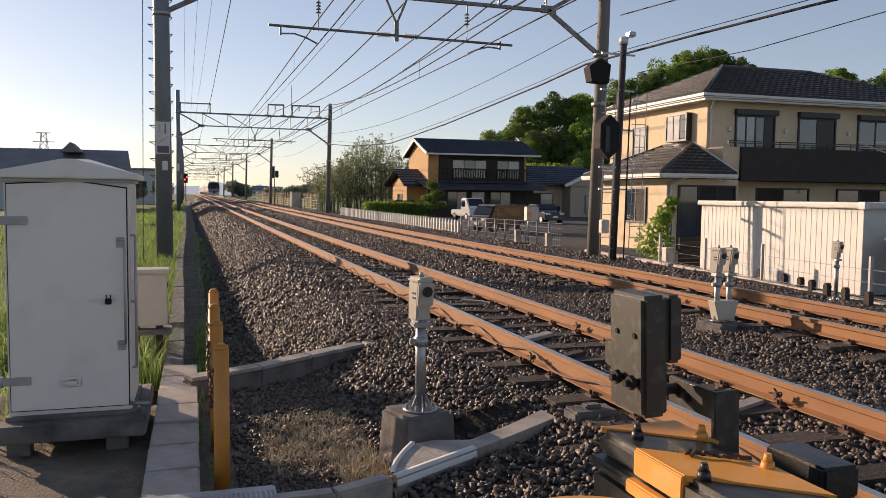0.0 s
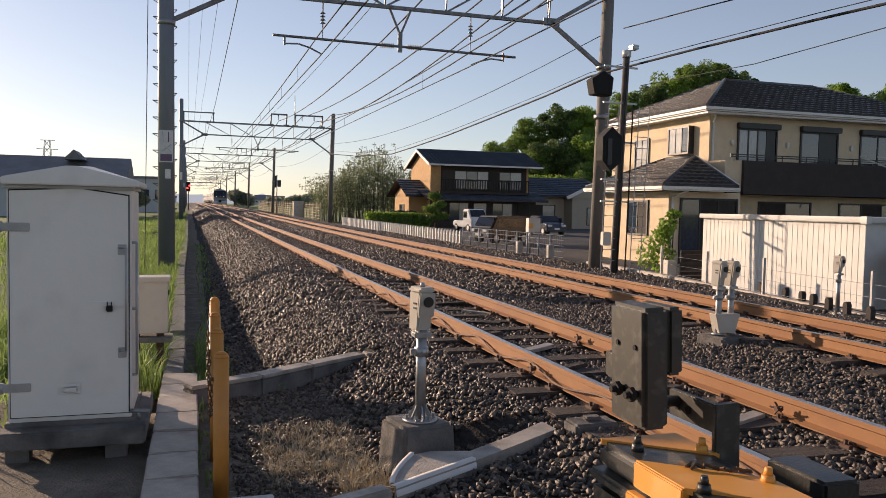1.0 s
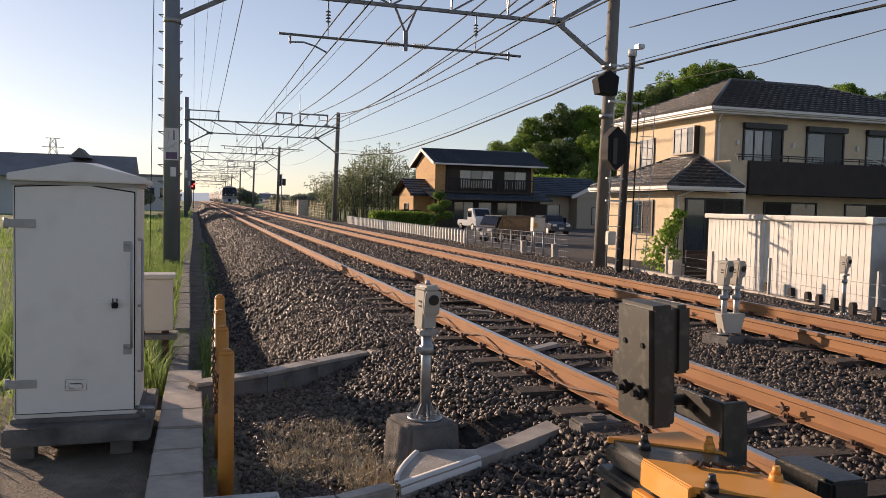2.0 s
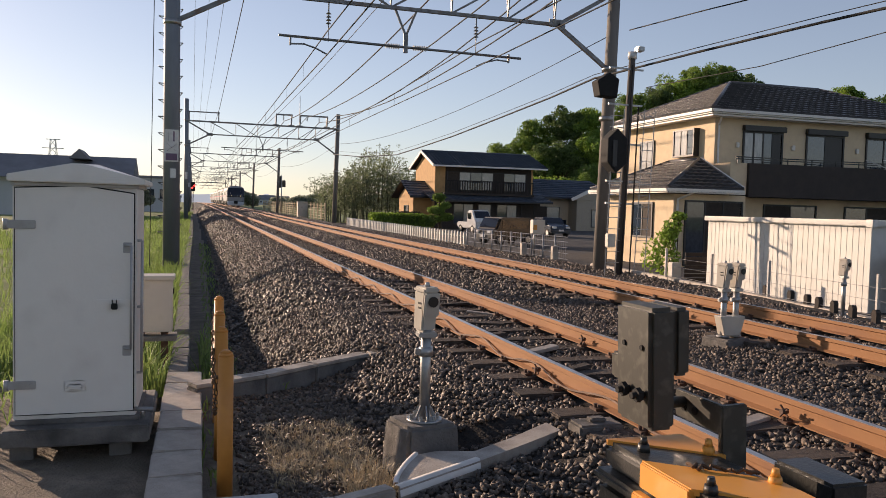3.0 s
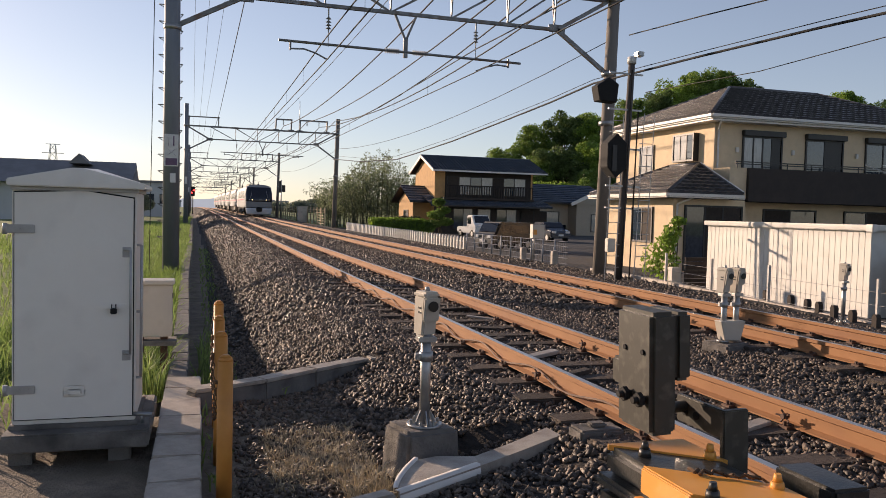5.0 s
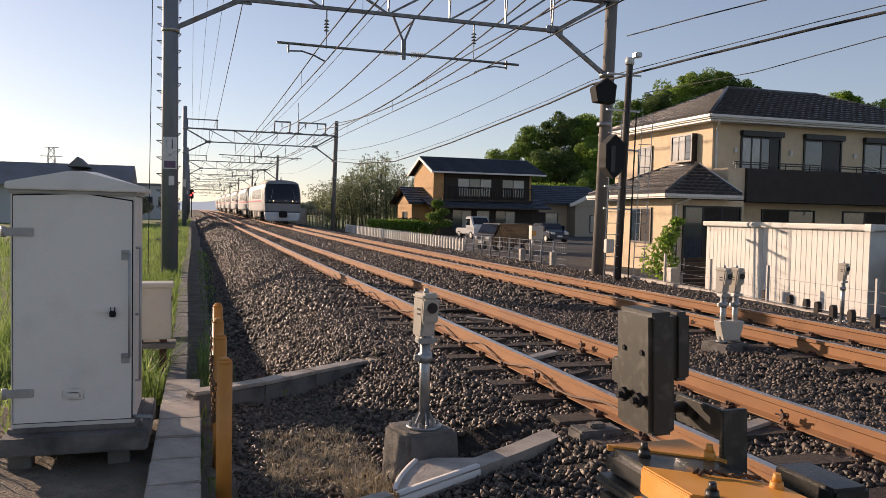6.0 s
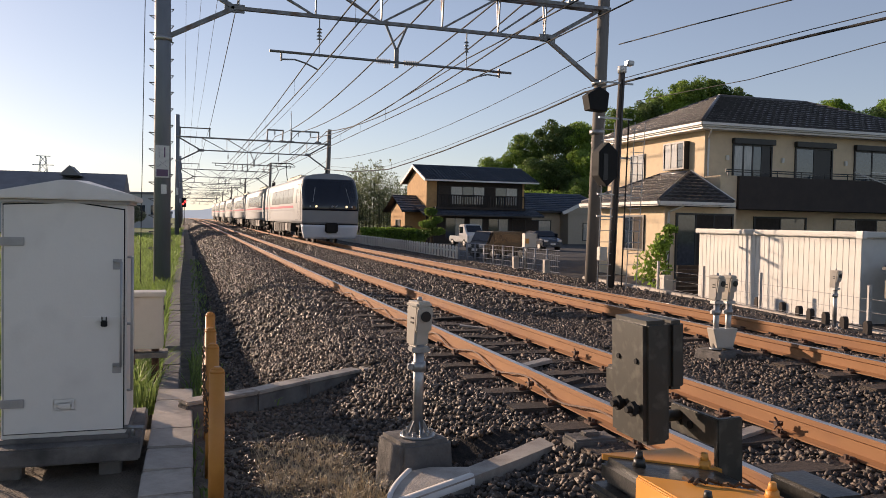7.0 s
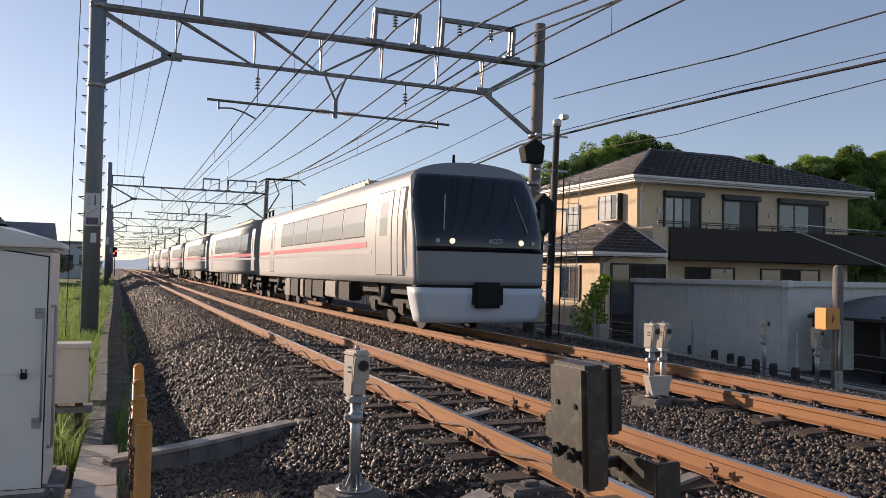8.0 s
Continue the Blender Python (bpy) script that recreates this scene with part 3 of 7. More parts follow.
def build_wires():
    ys = [-30.0] + GANTRIES
    for c, zm, zc, sag in ((T1 - 0.28, 5.8, 5.19, 0.18), (T2 + 0.3, 5.82, 5.18, 0.24)):
        wire("contact_wire", [on(c, y, zc) for y in ys], 0.016, "taut dark contact wire over the track")
        wire("messenger_wire", [on(c + (0.15 if y == 68.3 else 0), y, zm) for y in ys], 0.017, "sagging dark messenger wire over the track", sag=sag)
        for a, b in zip(ys[:4], ys[1:4]):
            for k in range(1, 10):
                u = k / 10
                m = on(c, a, 0).lerp(on(c, b, 0), u)
                wire("dropper", [(m.x, m.y, m.z + zc), (m.x, m.y, m.z + zm - sag * 4 * u * (1 - u))], 0.005, "thin dropper between contact and messenger wire", "dropper", group="droppers")
    # ends at the first gantry and at the next ones: across, up; thickness; sag
    for xa, za, xb, zb, r, s in ((6.95, 8.10, 6.99, 8.02, 0.027, 0.73), (8.91, 8.18, 8.84, 8.41, 0.027, 0.70), (9.79, 8.25, 9.93, 8.07, 0.027, 1.08), (11.26, 8.53, 11.30, 8.68, 0.03, 0.99), (11.55, 6.50, 11.52, 6.33, 0.013, 0.80)):
        near = {8.91: 0.8, 9.79: 2.0, 11.26: 1.0}.get(xa, 0.0)
        wire("feeder_cable", [on(xa, y, za - (near if y < 0 else 0)) if y < 30 else on(xb, y, zb) for y in (ys[1:] if xa == 11.55 else ys)], r, "dark feeder cable strung between the gantries", "cable", s)
    for xa, za, xb, zb, r, s in ((-0.14, 12.5, -0.22, 9.07, 0.008, 0.26), (0.51, 11.9, 0.31, 9.11, 0.008, 0.46), (0.89, 9.01, 0.83, 9.17, 0.008, 0.30), (1.66, 9.6, 1.82, 8.97, 0.020, 0.0), (5.47, 7.8, 5.47, 7.64, 0.012, 0.25)):
        wire("feeder_cable", [on(xa, y, za) if y < 30 else on(xb, y, zb) for y in ys], r, "thin feeder cable strung between the gantries", "cable", s)


# ---- moving train ----
CAR_LEN, SPEED, END_Y = 20.0, 26.0, 14.95


def car_section(z):
    """Half width of the body shell at a height."""
    if z < 2.2:
        return 1.475 - 0.035 * ((2.2 - z) / 1.2) ** 2
    if z < 3.15:
        return 1.475 - 0.08 * ((z - 2.2) / 0.95) ** 2
    u = (z - 3.15) / 0.52
    return 1.395 * max(0.0, 1 - u ** 2.9) ** 0.5


SEC_Z = [1.03, 1.2, 1.5, 1.72, 1.86, 1.98, 2.12, 2.5, 2.97, 3.15, 3.30, 3.42, 3.52, 3.59, 3.64, 3.665]


def shell(bm, stations, setback=None):
    """A body shell through stations along y; setback bends the front back by height and side."""
    outline = [(-car_section(z), z) for z in SEC_Z] + [(car_section(z), z) for z in SEC_Z[::-1]]
    rings = []
    for y, sc, top in stations:
        ring = []
        for x, z in outline:
            zz = z if z < 1.98 else 1.98 + (z - 1.98) * top
            ring.append(bm.verts.new((x * sc, y + (setback(x * sc, zz, y) if setback else 0), zz)))
        rings.append(ring)
    n = len(outline)
    for a, b in zip(rings, rings[1:]):
        for i in range(n):
            f = bm.faces.new((a[i], a[(i + 1) % n], b[(i + 1) % n], b[i]))
            f.smooth = True
    return rings


def front_y(x, z):
    """How far back the nose lies at a place of the front."""
    back = 0.11 * (abs(x) / 1.47) ** 2 + 0.20 * (abs(x) / 1.47) ** 7
    if z > 1.95:
        back += 0.68 * ((z - 1.95) / 1.4) ** 1.35
    elif z < 1.05:
        back += 0.10 * ((1.05 - z) / 0.8) ** 1.5
    return back


def front_panel(z0, z1, nx, nz, out, wfun, thick=0.05):
    """A curved panel on the nose between two heights."""
    bm = B()
    grid = []
    for j in range(nz + 1):
        z = z0 + (z1 - z0) * j / nz
        w = wfun(z)
        grid.append([bm.verts.new((w * (2 * i / nx - 1), front_y(w * (2 * i / nx - 1), z) - out, z)) for i in range(nx + 1)])
    for j in range(nz):
        for i in range(nx):
            f = bm.faces.new((grid[j][i], grid[j][i + 1], grid[j + 1][i + 1], grid[j + 1][i]))
            f.smooth = True
    bmesh.ops.recalc_face_normals(bm, faces=bm.faces)
    if bm.faces[0].normal.y > 0 if hasattr(bm.faces, "ensure_lookup_table") and not bm.faces.ensure_lookup_table() else False:
        bmesh.ops.reverse_faces(bm, faces=bm.faces)
    r = bmesh.ops.extrude_face_region(bm, geom=bm.faces[:])
    bmesh.ops.translate(bm, vec=(0, thick, 0), verts=[v for v in r["geom"] if isinstance(v, bmesh.types.BMVert)])
    bmesh.ops.recalc_face_normals(bm, faces=bm.faces)
    return bm


def bogie(parent, y):
    bm = B()
    for e in (-1, 1):
        box(bm, e * 0.98 - 0.09, e * 0.98 + 0.09, y - 1.6, y + 1.6, 0.46, 0.66, 0.03)
        for dy in (-1.05, 1.05):
            box(bm, e * 1.0 - 0.12, e * 1.0 + 0.12, y + dy - 0.2, y + dy + 0.2, 0.32, 0.62, 0.04)
        rod(bm, (e * 1.0, y, 0.55), (e * 1.0, y, 1.02), 0.26, 0.24, 12)
        rod(bm, (e * 1.05, y + 0.5, 0.6), (e * 1.15, y + 0.55, 1.05), 0.05, seg=8)
    box(bm, -1.0, 1.0, y - 0.25, y + 0.25, 0.5, 0.75, 0.03)
    part("bogie_frame", bm, M_UNDER, parent)
    for dy in (-1.05, 1.05):
        bm = B()
        for e in (-0.566, 0.566):
            rod(bm, (e - 0.065, y + dy, 0.43), (e + 0.065, y + dy, 0.43), 0.43, seg=24)
        rod(bm, (-1.0, y + dy, 0.43), (1.0, y + dy, 0.43), 0.08, seg=10)
        part("wheelset", bm, M_UNDER, parent)


def build_car(train, i, n):
    lead = i == 0
    bm = B()
    y0, y1 = (0.0, CAR_LEN - 0.25) if lead else (0.25, CAR_LEN - 0.25)
    if lead:
        rings = shell(bm, [(0.0, 1.0, 1.0), (0.35, 1.0, 1.0), (1.4, 1.0, 1.0), (3.0, 1.0, 1.0), (y1, 1.0, 1.0)], lambda x, z, y: front_y(x, z) * max(0, 1 - y / 1.4))
        bm.faces.new(rings[0])
    else:
        rings = shell(bm, [(y0, 1.0, 1.0), (y1, 1.0, 1.0)])
        bm.faces.new(rings[0])
    bm.faces.new(rings[-1])
    bmesh.ops.recalc_face_normals(bm, faces=bm.faces)
    car = part("car_body", bm, M_TRAIN, train, "silver-grey express coach with a red waist stripe")
    s0 = 3.75 if lead else 1.3
    for e in (-1, 1):
        def strip(name, ya, yb, za, zb, m, out=0.006, depth=0.02):
            bm = B()
            zs = [za] + [z for z in SEC_Z if za + 0.01 < z < zb - 0.01] + [zb]
            half = lambda z: float(np.interp(z, SEC_Z, [car_section(q) for q in SEC_Z]))
            pts = [(e * (half(z) + out), z) for z in zs] + [(e * (half(z) - depth), z) for z in zs[::-1]]
            prism(bm, pts, ya, yb)
            return part(name, bm, m, car)
        strip("waist_stripe", s0, y1 - (0 if i < n - 1 else 1.5), 1.86, 1.99, M_TRAIN_RED)
        strip("grey_band", s0 - 0.4, y1, 1.70, 1.80, M_TRAIN_GREY)
        ends = [y for y in ((3.9, 6.0, 8.3, 10.4, 12.6, 14.9) if lead else (3.1, 5.3, 7.5, 9.7, 11.9, 14.1, 16.3))]
        for a, b in zip(ends, ends[1:]):
            strip("window_seal", a + 0.05, b - 0.05, 2.12, 2.95, M_GASKET, 0.003)
            strip("side_window", a + 0.075, b - 0.075, 2.145, 2.925, M_SKY_TONED_GLASS if lead else M_REAR_GLASS, 0.007)
        for ya, yb in (((0.95, 1.45), (1.85, 3.0), (16.3, 17.2)) if lead else ((1.2, 2.1), (17.6, 18.5))):
            cab = lead and yb < 2
            # Black rubber edge; on the cab door its wide side paints the shaded recess.
            strip("door_seal_recess", ya - 0.02, yb + 0.02, 1.2, 3.1, M_GASKET, 0.003)
            leaf = strip("door_leaf", ya + (0.16 if cab else 0.02), yb - (0.05 if cab else 0.02), 1.22, 3.08, M_TRAIN, 0.007)
            if not cab:
                strip("door_pane", ya + 0.3, yb - 0.3, 2.1, 2.85, M_SKY_TONED_GLASS, 0.010)
    rng = random.Random(i + 5)
    for e in (-1, 1):
        y = 5.6
        while y < 14.2:
            w = rng.uniform(0.5, 1.5)
            bm = B()
            box(bm, e * 1.37 - 0.35 * (e > 0), e * 1.37 + 0.35 * (e < 0), y, min(y + w, 14.4), rng.uniform(0.36, 0.55), 1.0, 0.03)
            part("equipment_box", bm, M_UNDER_GREY if rng.random() < 0.5 else M_UNDER, car)
            y += w + rng.uniform(0.1, 0.35)
    bm = B()
    box(bm, -1.1, 1.1, y0 + 1.2, y1 - 0.4, 0.78, 1.04)
    part("underframe", bm, M_UNDER, car)
    for y in (3.1 if not lead else 3.2, 16.7):
        bogie(car, y)
    bm = B()
    for ya, yb in (((6.2, 12.2),) if lead else ((6.5, 13.0),)):
        box(bm, -0.8, 0.8, ya, yb, 3.55, 3.80, 0.09)
        for k in range(int((yb - ya) / 0.4)):
            rod(bm, (-0.68, ya + 0.2 + k * 0.4, 3.76), (-0.68, ya + 0.2 + k * 0.4, 3.85), 0.03, seg=6)
    part("roof_unit", bm, M_ROOFKIT, car, "cream air-conditioning housing on the roof")
    if i < n - 1:
        bm = B()
        box(bm, -1.1, 1.1, CAR_LEN - 0.25, CAR_LEN + 0.25, 1.1, 3.35, 0.03)
        part("gangway", bm, M_GASKET, car)
    if i in (1, 4):
        pan = B()
        for k in range(3):
            rod(pan, (-0.6, 1.6 + k * 0.9, 3.66), (-0.6, 1.6 + k * 0.9, 3.95), 0.05, seg=8)
            rod(pan, (0.6, 1.6 + k * 0.9, 3.66), (0.6, 1.6 + k * 0.9, 3.95), 0.05, seg=8)
        for e in (-0.6, 0.6):
            rod(pan, (e, 1.4, 3.95), (e, 3.6, 3.95), 0.03, seg=6)
            rod(pan, (e, 3.2, 3.95), (e * 0.5, 1.9, 4.75), 0.03, seg=6)
            rod(pan, (e * 0.5, 1.9, 4.75), (e * 0.7, 2.7, 5.48), 0.025, seg=6)
        for k in (0, 0.3):
            rod(pan, (-0.8, 2.6 + k, 5.5), (0.8, 2.6 + k, 5.5), 0.03, seg=6)
        for e in (-1, 1):
            rod(pan, (e * 0.8, 2.75, 5.5), (e * 1.1, 2.75, 5.3), 0.025, seg=6)
        part("pantograph", pan, M_GASKET, car)
    if lead:
        wf = lambda z: car_section(min(z, 3.15)) * (0.985 if z < 2.2 else 0.985 + 0.012 * min(1, (z - 2.2) / 0.5) - 0.09 * max(0, (z - 2.7) / 0.66) ** 3)
        part("nose_shell", front_panel(1.04, 3.655, 22, 26, 0.0, lambda z: float(np.interp(z, SEC_Z, [car_section(q) for q in SEC_Z])) * 0.995, 0.12), M_TRAIN, car)
        part("windscreen", front_panel(1.72, 3.36, 18, 16, 0.010, wf, 0.03), M_TRAIN_GLASS, car, "dark wrap-round windscreen and nose panel")
        part("front_skirt", front_panel(0.27, 0.98, 16, 5, 0.02, lambda z: 1.47 - 0.15 * ((0.98 - z) / 0.7) ** 1.3, 0.5), M_TRAIN_WHITE, car, "white front skirt")
        part("bumper_gap", front_panel(0.98, 1.05, 16, 1, -0.02, lambda z: 1.43, 0.3), M_GASKET, car)
        bm = B()
        box(bm, -0.33, 0.33, -0.16, 0.3, 0.57, 1.10, 0.07)
        part("coupler_cover", bm, M_GASKET, car, "black coupler cover")
        for e in (-1, 1):
            for x, r, m in ((0.78, 0.055, M_HEAD), (1.08, 0.045, M_TRAIN_GREY)):
                bm = B()
                yy = front_y(e * x, 1.93)
                rod(bm, (e * x, yy + 0.02, 1.93), (e * x, yy - 0.035, 1.93), r, seg=16)
                part("headlight" if m is M_HEAD else "tail_lamp", bm, m, car)
            bm = B()
            p = Vector((e * 0.95, front_y(0.95, 2.1) - 0.03, 2.15))
            rod(bm, p, (e * 0.8, front_y(0.8, 2.9) - 0.04, 2.9), 0.012, seg=5)
            part("wiper", bm, M_GREYSTEEL, car)
            bm = B()
            for ya, yb in ((0.75, 1.0),):
                rod(bm, (e * 1.49, 0.88, 1.35), (e * 1.49, 0.88, 2.6), 0.012, seg=6)
            part("handrail", bm, M_GALV, car)
        bm = B()
        rod(bm, (0, 1.9, 3.64), (0, 1.9, 3.75), 0.12, 0.08, 10)
        rod(bm, (0, 1.9, 3.75), (0, 1.9, 3.98), 0.045, 0.03, 8)
        part("aerial", bm, M_GASKET, car)
        cu = bpy.data.curves.new("train_name", "FONT")
        cu.body, cu.size, cu.extrude, cu.align_x = "\u5c0f\u6c5f\u6238", 0.115, 0.002, "CENTER"
        txt = new("train_name", cu)
        dg = bpy.context.evaluated_depsgraph_get()
        me = bpy.data.meshes.new_from_object(txt.evaluated_get(dg))
        bpy.data.objects.remove(txt)
        me.materials.clear()
        me.materials.append(M_SIGN_WHITE)
        lab = new("train_name", me)
        lab.parent = car
        lab.matrix_basis = pose(0.16, front_y(0.16, 1.95) - 0.045, 1.90, 90, 0, 0)
    return car


def build_train():
    t = thing("express_train", (T2, 223.2, 0), "silver seven-car express train with red stripe and lit headlights", "train")
    return t, [build_car(t, i, 7) for i in range(7)]


# ---- houses and sheds ----
def hip_roof(parent, x0, x1, y0, y1, z0, z1, inset_x, ridge_y, material, rows=14, gable=False):
    """A roof of overlapping courses of tiles, hipped or gabled, over a thin deck."""
    bm = B()
    ry0, ry1 = ridge_y if isinstance(ridge_y, tuple) else (ridge_y, ridge_y)
    rx0, rx1 = inset_x if isinstance(inset_x, tuple) else (x0 + inset_x, x1 - inset_x)
    quad = {
        "front": ((x0, y0), (x1, y0), (rx1, ry0), (rx0, ry0)),
        "back": ((x1, y1), (x0, y1), (rx0, ry1), (rx1, ry1)),
        "left": ((x0, y1), (x0, y0), (rx0, ry0), (rx0, ry1)),
        "right": ((x1, y0), (x1, y1), (rx1, ry1), (rx1, ry0)),
    }
    deck = B()
    for side, (a, b, c, d) in quad.items():
        if gable and side in ("left", "right"):
            continue
        A, Bq, C, D = (Vector((*a, z0)), Vector((*b, z0)), Vector((*c, z1)), Vector((*d, z1)))
        nrm = (Bq - A).cross(D - A).normalized()
        for r in range(rows):
            u, w = r / rows, min(1.0, (r + 1.12) / rows)
            p, q, s, t = A.lerp(D, u), Bq.lerp(C, u), Bq.lerp(C, w), A.lerp(D, w)
            n = max(1, int((q - p).length / 0.32))
            for k in range(n):
                f0, f1 = k / n + 0.006 / max((q - p).length, 0.1), (k + 1) / n
                lift0, lift1 = nrm * 0.11, nrm * 0.02
                mid = (f0 + f1) / 2
                v = [bm.verts.new(o) for o in (p.lerp(q, f0) + lift0, p.lerp(q, mid) + lift0 + nrm * 0.022, p.lerp(q, f1) + lift0, t.lerp(s, f1) + lift1, t.lerp(s, mid) + lift1 + nrm * 0.022, t.lerp(s, f0) + lift1,
                                            p.lerp(q, f0), p.lerp(q, f1))]
                bm.faces.new((v[0], v[1], v[4], v[5]))
                bm.faces.new((v[1], v[2], v[3], v[4]))
                bm.faces.new((v[6], v[7], v[2], v[1], v[0]))
        vs = [deck.verts.new(o) for o in (A, Bq, C, D)]
        lo = [deck.verts.new(o - Vector((0, 0, 0.12))) for o in (A, Bq, C, D)]
        if (C - D).length < 0.01:
            deck.faces.new(vs[:3])
        else:
            deck.faces.new(vs)
        deck.faces.new((vs[0], lo[0], lo[1], vs[1]))
    if not gable:
        deck.faces.new([deck.verts.new((x, y, z0 - 0.12)) for x, y in ((x0, y0), (x0, y1), (x1, y1), (x1, y0))])
    roof = part("roof", deck, M_DARKFRAME, parent)
    tagged(part("tiles", bm, material, roof), kind="stuff")
    bm = B()
    rod(bm, (rx0, ry0, z1 + 0.05), (rx1 + 0.001, ry1, z1 + 0.05), 0.09, seg=8)
    if not gable:
        for a, b in (((x0, y0), (rx0, ry0)), ((x1, y0), (rx1, ry0)), ((x0, y1), (rx0, ry1))):
            rod(bm, (*a, z0 + 0.06), (*b, z1 + 0.05), 0.08, seg=8)
    part("ridge_tiles", bm, material, roof)
    return roof


def gutter(parent, x0, x1, y0, y1, z):
    for a, b in (((x0, y0), (x1, y0)), ((x0, y0), (x0, y1))):
        bm = B()
        bar(bm, (*a, z), (*b, z), 0.11, 0.10)
        part("gutter", bm, M_GUTTER, parent)
        bm = B()
        bar(bm, (a[0] + 0.07, a[1] + 0.07, z - 0.08), (b[0] + 0.07, b[1] + 0.07, z - 0.08), 0.10, 0.05)
        part("fascia", bm, M_GUTTER, parent)


def window(parent, axis, at, a0, a1, z0, z1, panes, deep=0.10, bay=0.0):
    """A framed window on a wall that faces -y ("y") or -x ("x") at the given depth."""
    def bx(bm, a, b, d0, d1, za, zb, bev=0.0):
        if axis == "y":
            box(bm, a, b, at + d0, at + d1, za, zb, bev)
        else:
            box(bm, at + d0, at + d1, a, b, za, zb, bev)
    bm = B()
    f = 0.07
    o = -0.06 - bay
    bx(bm, a0, a1, o, 0.05, z0, z0 + f)
    bx(bm, a0, a1, o, 0.05, z1 - f, z1)
    bx(bm, a0, a0 + f, o, 0.05, z0 + f, z1 - f)
    bx(bm, a1 - f, a1, o, 0.05, z0 + f, z1 - f)
    w = part("window", bm, M_DARKFRAME, parent)
    n = len(panes)
    for k, m in enumerate(panes):
        p0, p1 = a0 + f + (a1 - a0 - 2 * f) * k / n, a0 + f + (a1 - a0 - 2 * f) * (k + 1) / n
        bm = B()
        bx(bm, p0 + 0.03, p1 - 0.03, o + 0.03, o + 0.05, z0 + f, z1 - f)
        part("pane", bm, m, w)
        if k:
            bm = B()
            bx(bm, p0 - 0.03, p0 + 0.03, o + 0.01, o + 0.055, z0 + f, z1 - f)
            part("mullion", bm, M_DARKFRAME, w)
    bm = B()
    bx(bm, a0 + 0.02, a1 - 0.02, 0.0, 0.055, z0 + 0.02, z1 - 0.02)
    part("reveal", bm, M_DARKFRAME, w)
    return w


def build_beige_house():
    h = thing("beige_house", (24, 30, -0.65), "two-storey beige rendered house with dark tiled hip roof and dark balcony", "house")
    h.matrix_world = Matrix.Identity(4)
    X0, X1, Y0, Y1 = 19.22, 30.7, 27.0, 34.6
    bm = B()
    box(bm, X0, X1, Y0, Y1, -0.9, 5.15)
    part("wall", bm, M_BEIGE_WALL, h)
    hip_roof(h, X0 - 0.55, X1 + 0.8, Y0 - 0.6, Y1 + 0.55, 5.32, 7.15, 4.0, 30.9, M_TILE, 13)
    gutter(h, X0 - 0.6, X1 + 0.85, Y0 - 0.66, Y1 + 0.6, 5.27)
    bm = B()
    box(bm, X0 - 0.5, X1 + 0.7, Y0 - 0.55, Y1 + 0.5, 5.08, 5.16)
    part("soffit", bm, M_GUTTER, h)
    for a, b, p in ((20.5, 22.4, [M_CURTAIN, M_CURTAIN, M_PANE, M_DARKFRAME]), (23.52, 25.43, [M_PANE, M_DARKFRAME]), (26.55, 29.3, [M_PANE, M_PANE, M_DARKFRAME])):
        window(h, "y", Y0, a, b, 3.2, 4.62, p)
        bm = B()
        box(bm, a - 0.04, b + 0.06, Y0 - 0.2, Y0, 4.62, 4.84, 0.02)
        part("shutter_box", bm, M_DARKFRAME, h)
    window(h, "x", X0, 28.0, 29.5, 3.62, 4.75, [M_PANE, M_CURTAIN, M_CURTAIN], bay=0.2)
    window(h, "x", X0, 31.3, 32.5, 3.2, 4.5, [M_CURTAIN, M_CURTAIN])
    bm = B()
    box(bm, 20.0, 32.2, 25.85, 25.95, 2.0, 3.28, 0.01)
    box(bm, 20.0, 20.1, 25.95, 27.0, 2.0, 3.28)
    box(bm, 20.0, 32.2, 25.95, 27.0, 2.0, 2.12)
    bal = part("balcony", bm, M_BALC, h, "dark brown clad balcony")
    bm = B()
    box(bm, 19.24, 20.0, 25.98, 27.0, 2.1, 3.28, 0.01)
    part("balcony_side", bm, M_BEIGE_WALL, h)
    bm = B()
    for z in (3.42, 3.5):
        bar(bm, (19.4, 25.9, z), (32.1, 25.9, z), 0.04, 0.04)
    for k in range(12):
        rod(bm, (19.5 + k * 1.14, 25.9, 3.25), (19.5 + k * 1.14, 25.9, 3.5), 0.02, seg=6)
    part("balcony_rail", bm, M_DARKFRAME, bal)
    for x in (20.25, 22.9, 26.1, 29.7):
        bm = B()
        box(bm, x - 0.07, x + 0.07, Y0 - 0.1, Y0, 3.95, 4.15, 0.02)
        part("vent_hood", bm, M_GUTTER, h)
    for x, y, zt in ((19.35, 26.93, 5.1),):
        bm = B()
        rod(bm, (x, y, 2.2), (x, y, zt - 0.3), 0.04, seg=8)
        rod(bm, (x, y, zt - 0.3), (X0 - 0.1, Y0 - 0.6, 5.2), 0.04, seg=8)
        part("downpipe", bm, M_GUTTER, h)
    # single-storey wing towards the line
    bm = B()
    box(bm, 16.2, 19.22, 25.0, 29.8, -0.9, 2.0)
    part("wing_wall", bm, M_BEIGE_WALL, h)
    hip_roof(h, 15.62, 18.66, 24.45, 30.3, 2.16, 3.36, (18.55, 18.57), (27.0, 29.0), M_TILE, 9)
    gutter(h, 15.56, 18.70, 24.4, 30.3, 2.12)
    bm = B()
    bar(bm, (18.72, 24.45, 2.26), (18.62, 27.0, 3.46), 0.09, 0.07)
    part("flashing", bm, M_GUTTER, h)
    bm = B()
    rod(bm, (16.32, 24.93, -0.6), (16.32, 24.93, 1.8), 0.04, seg=8)
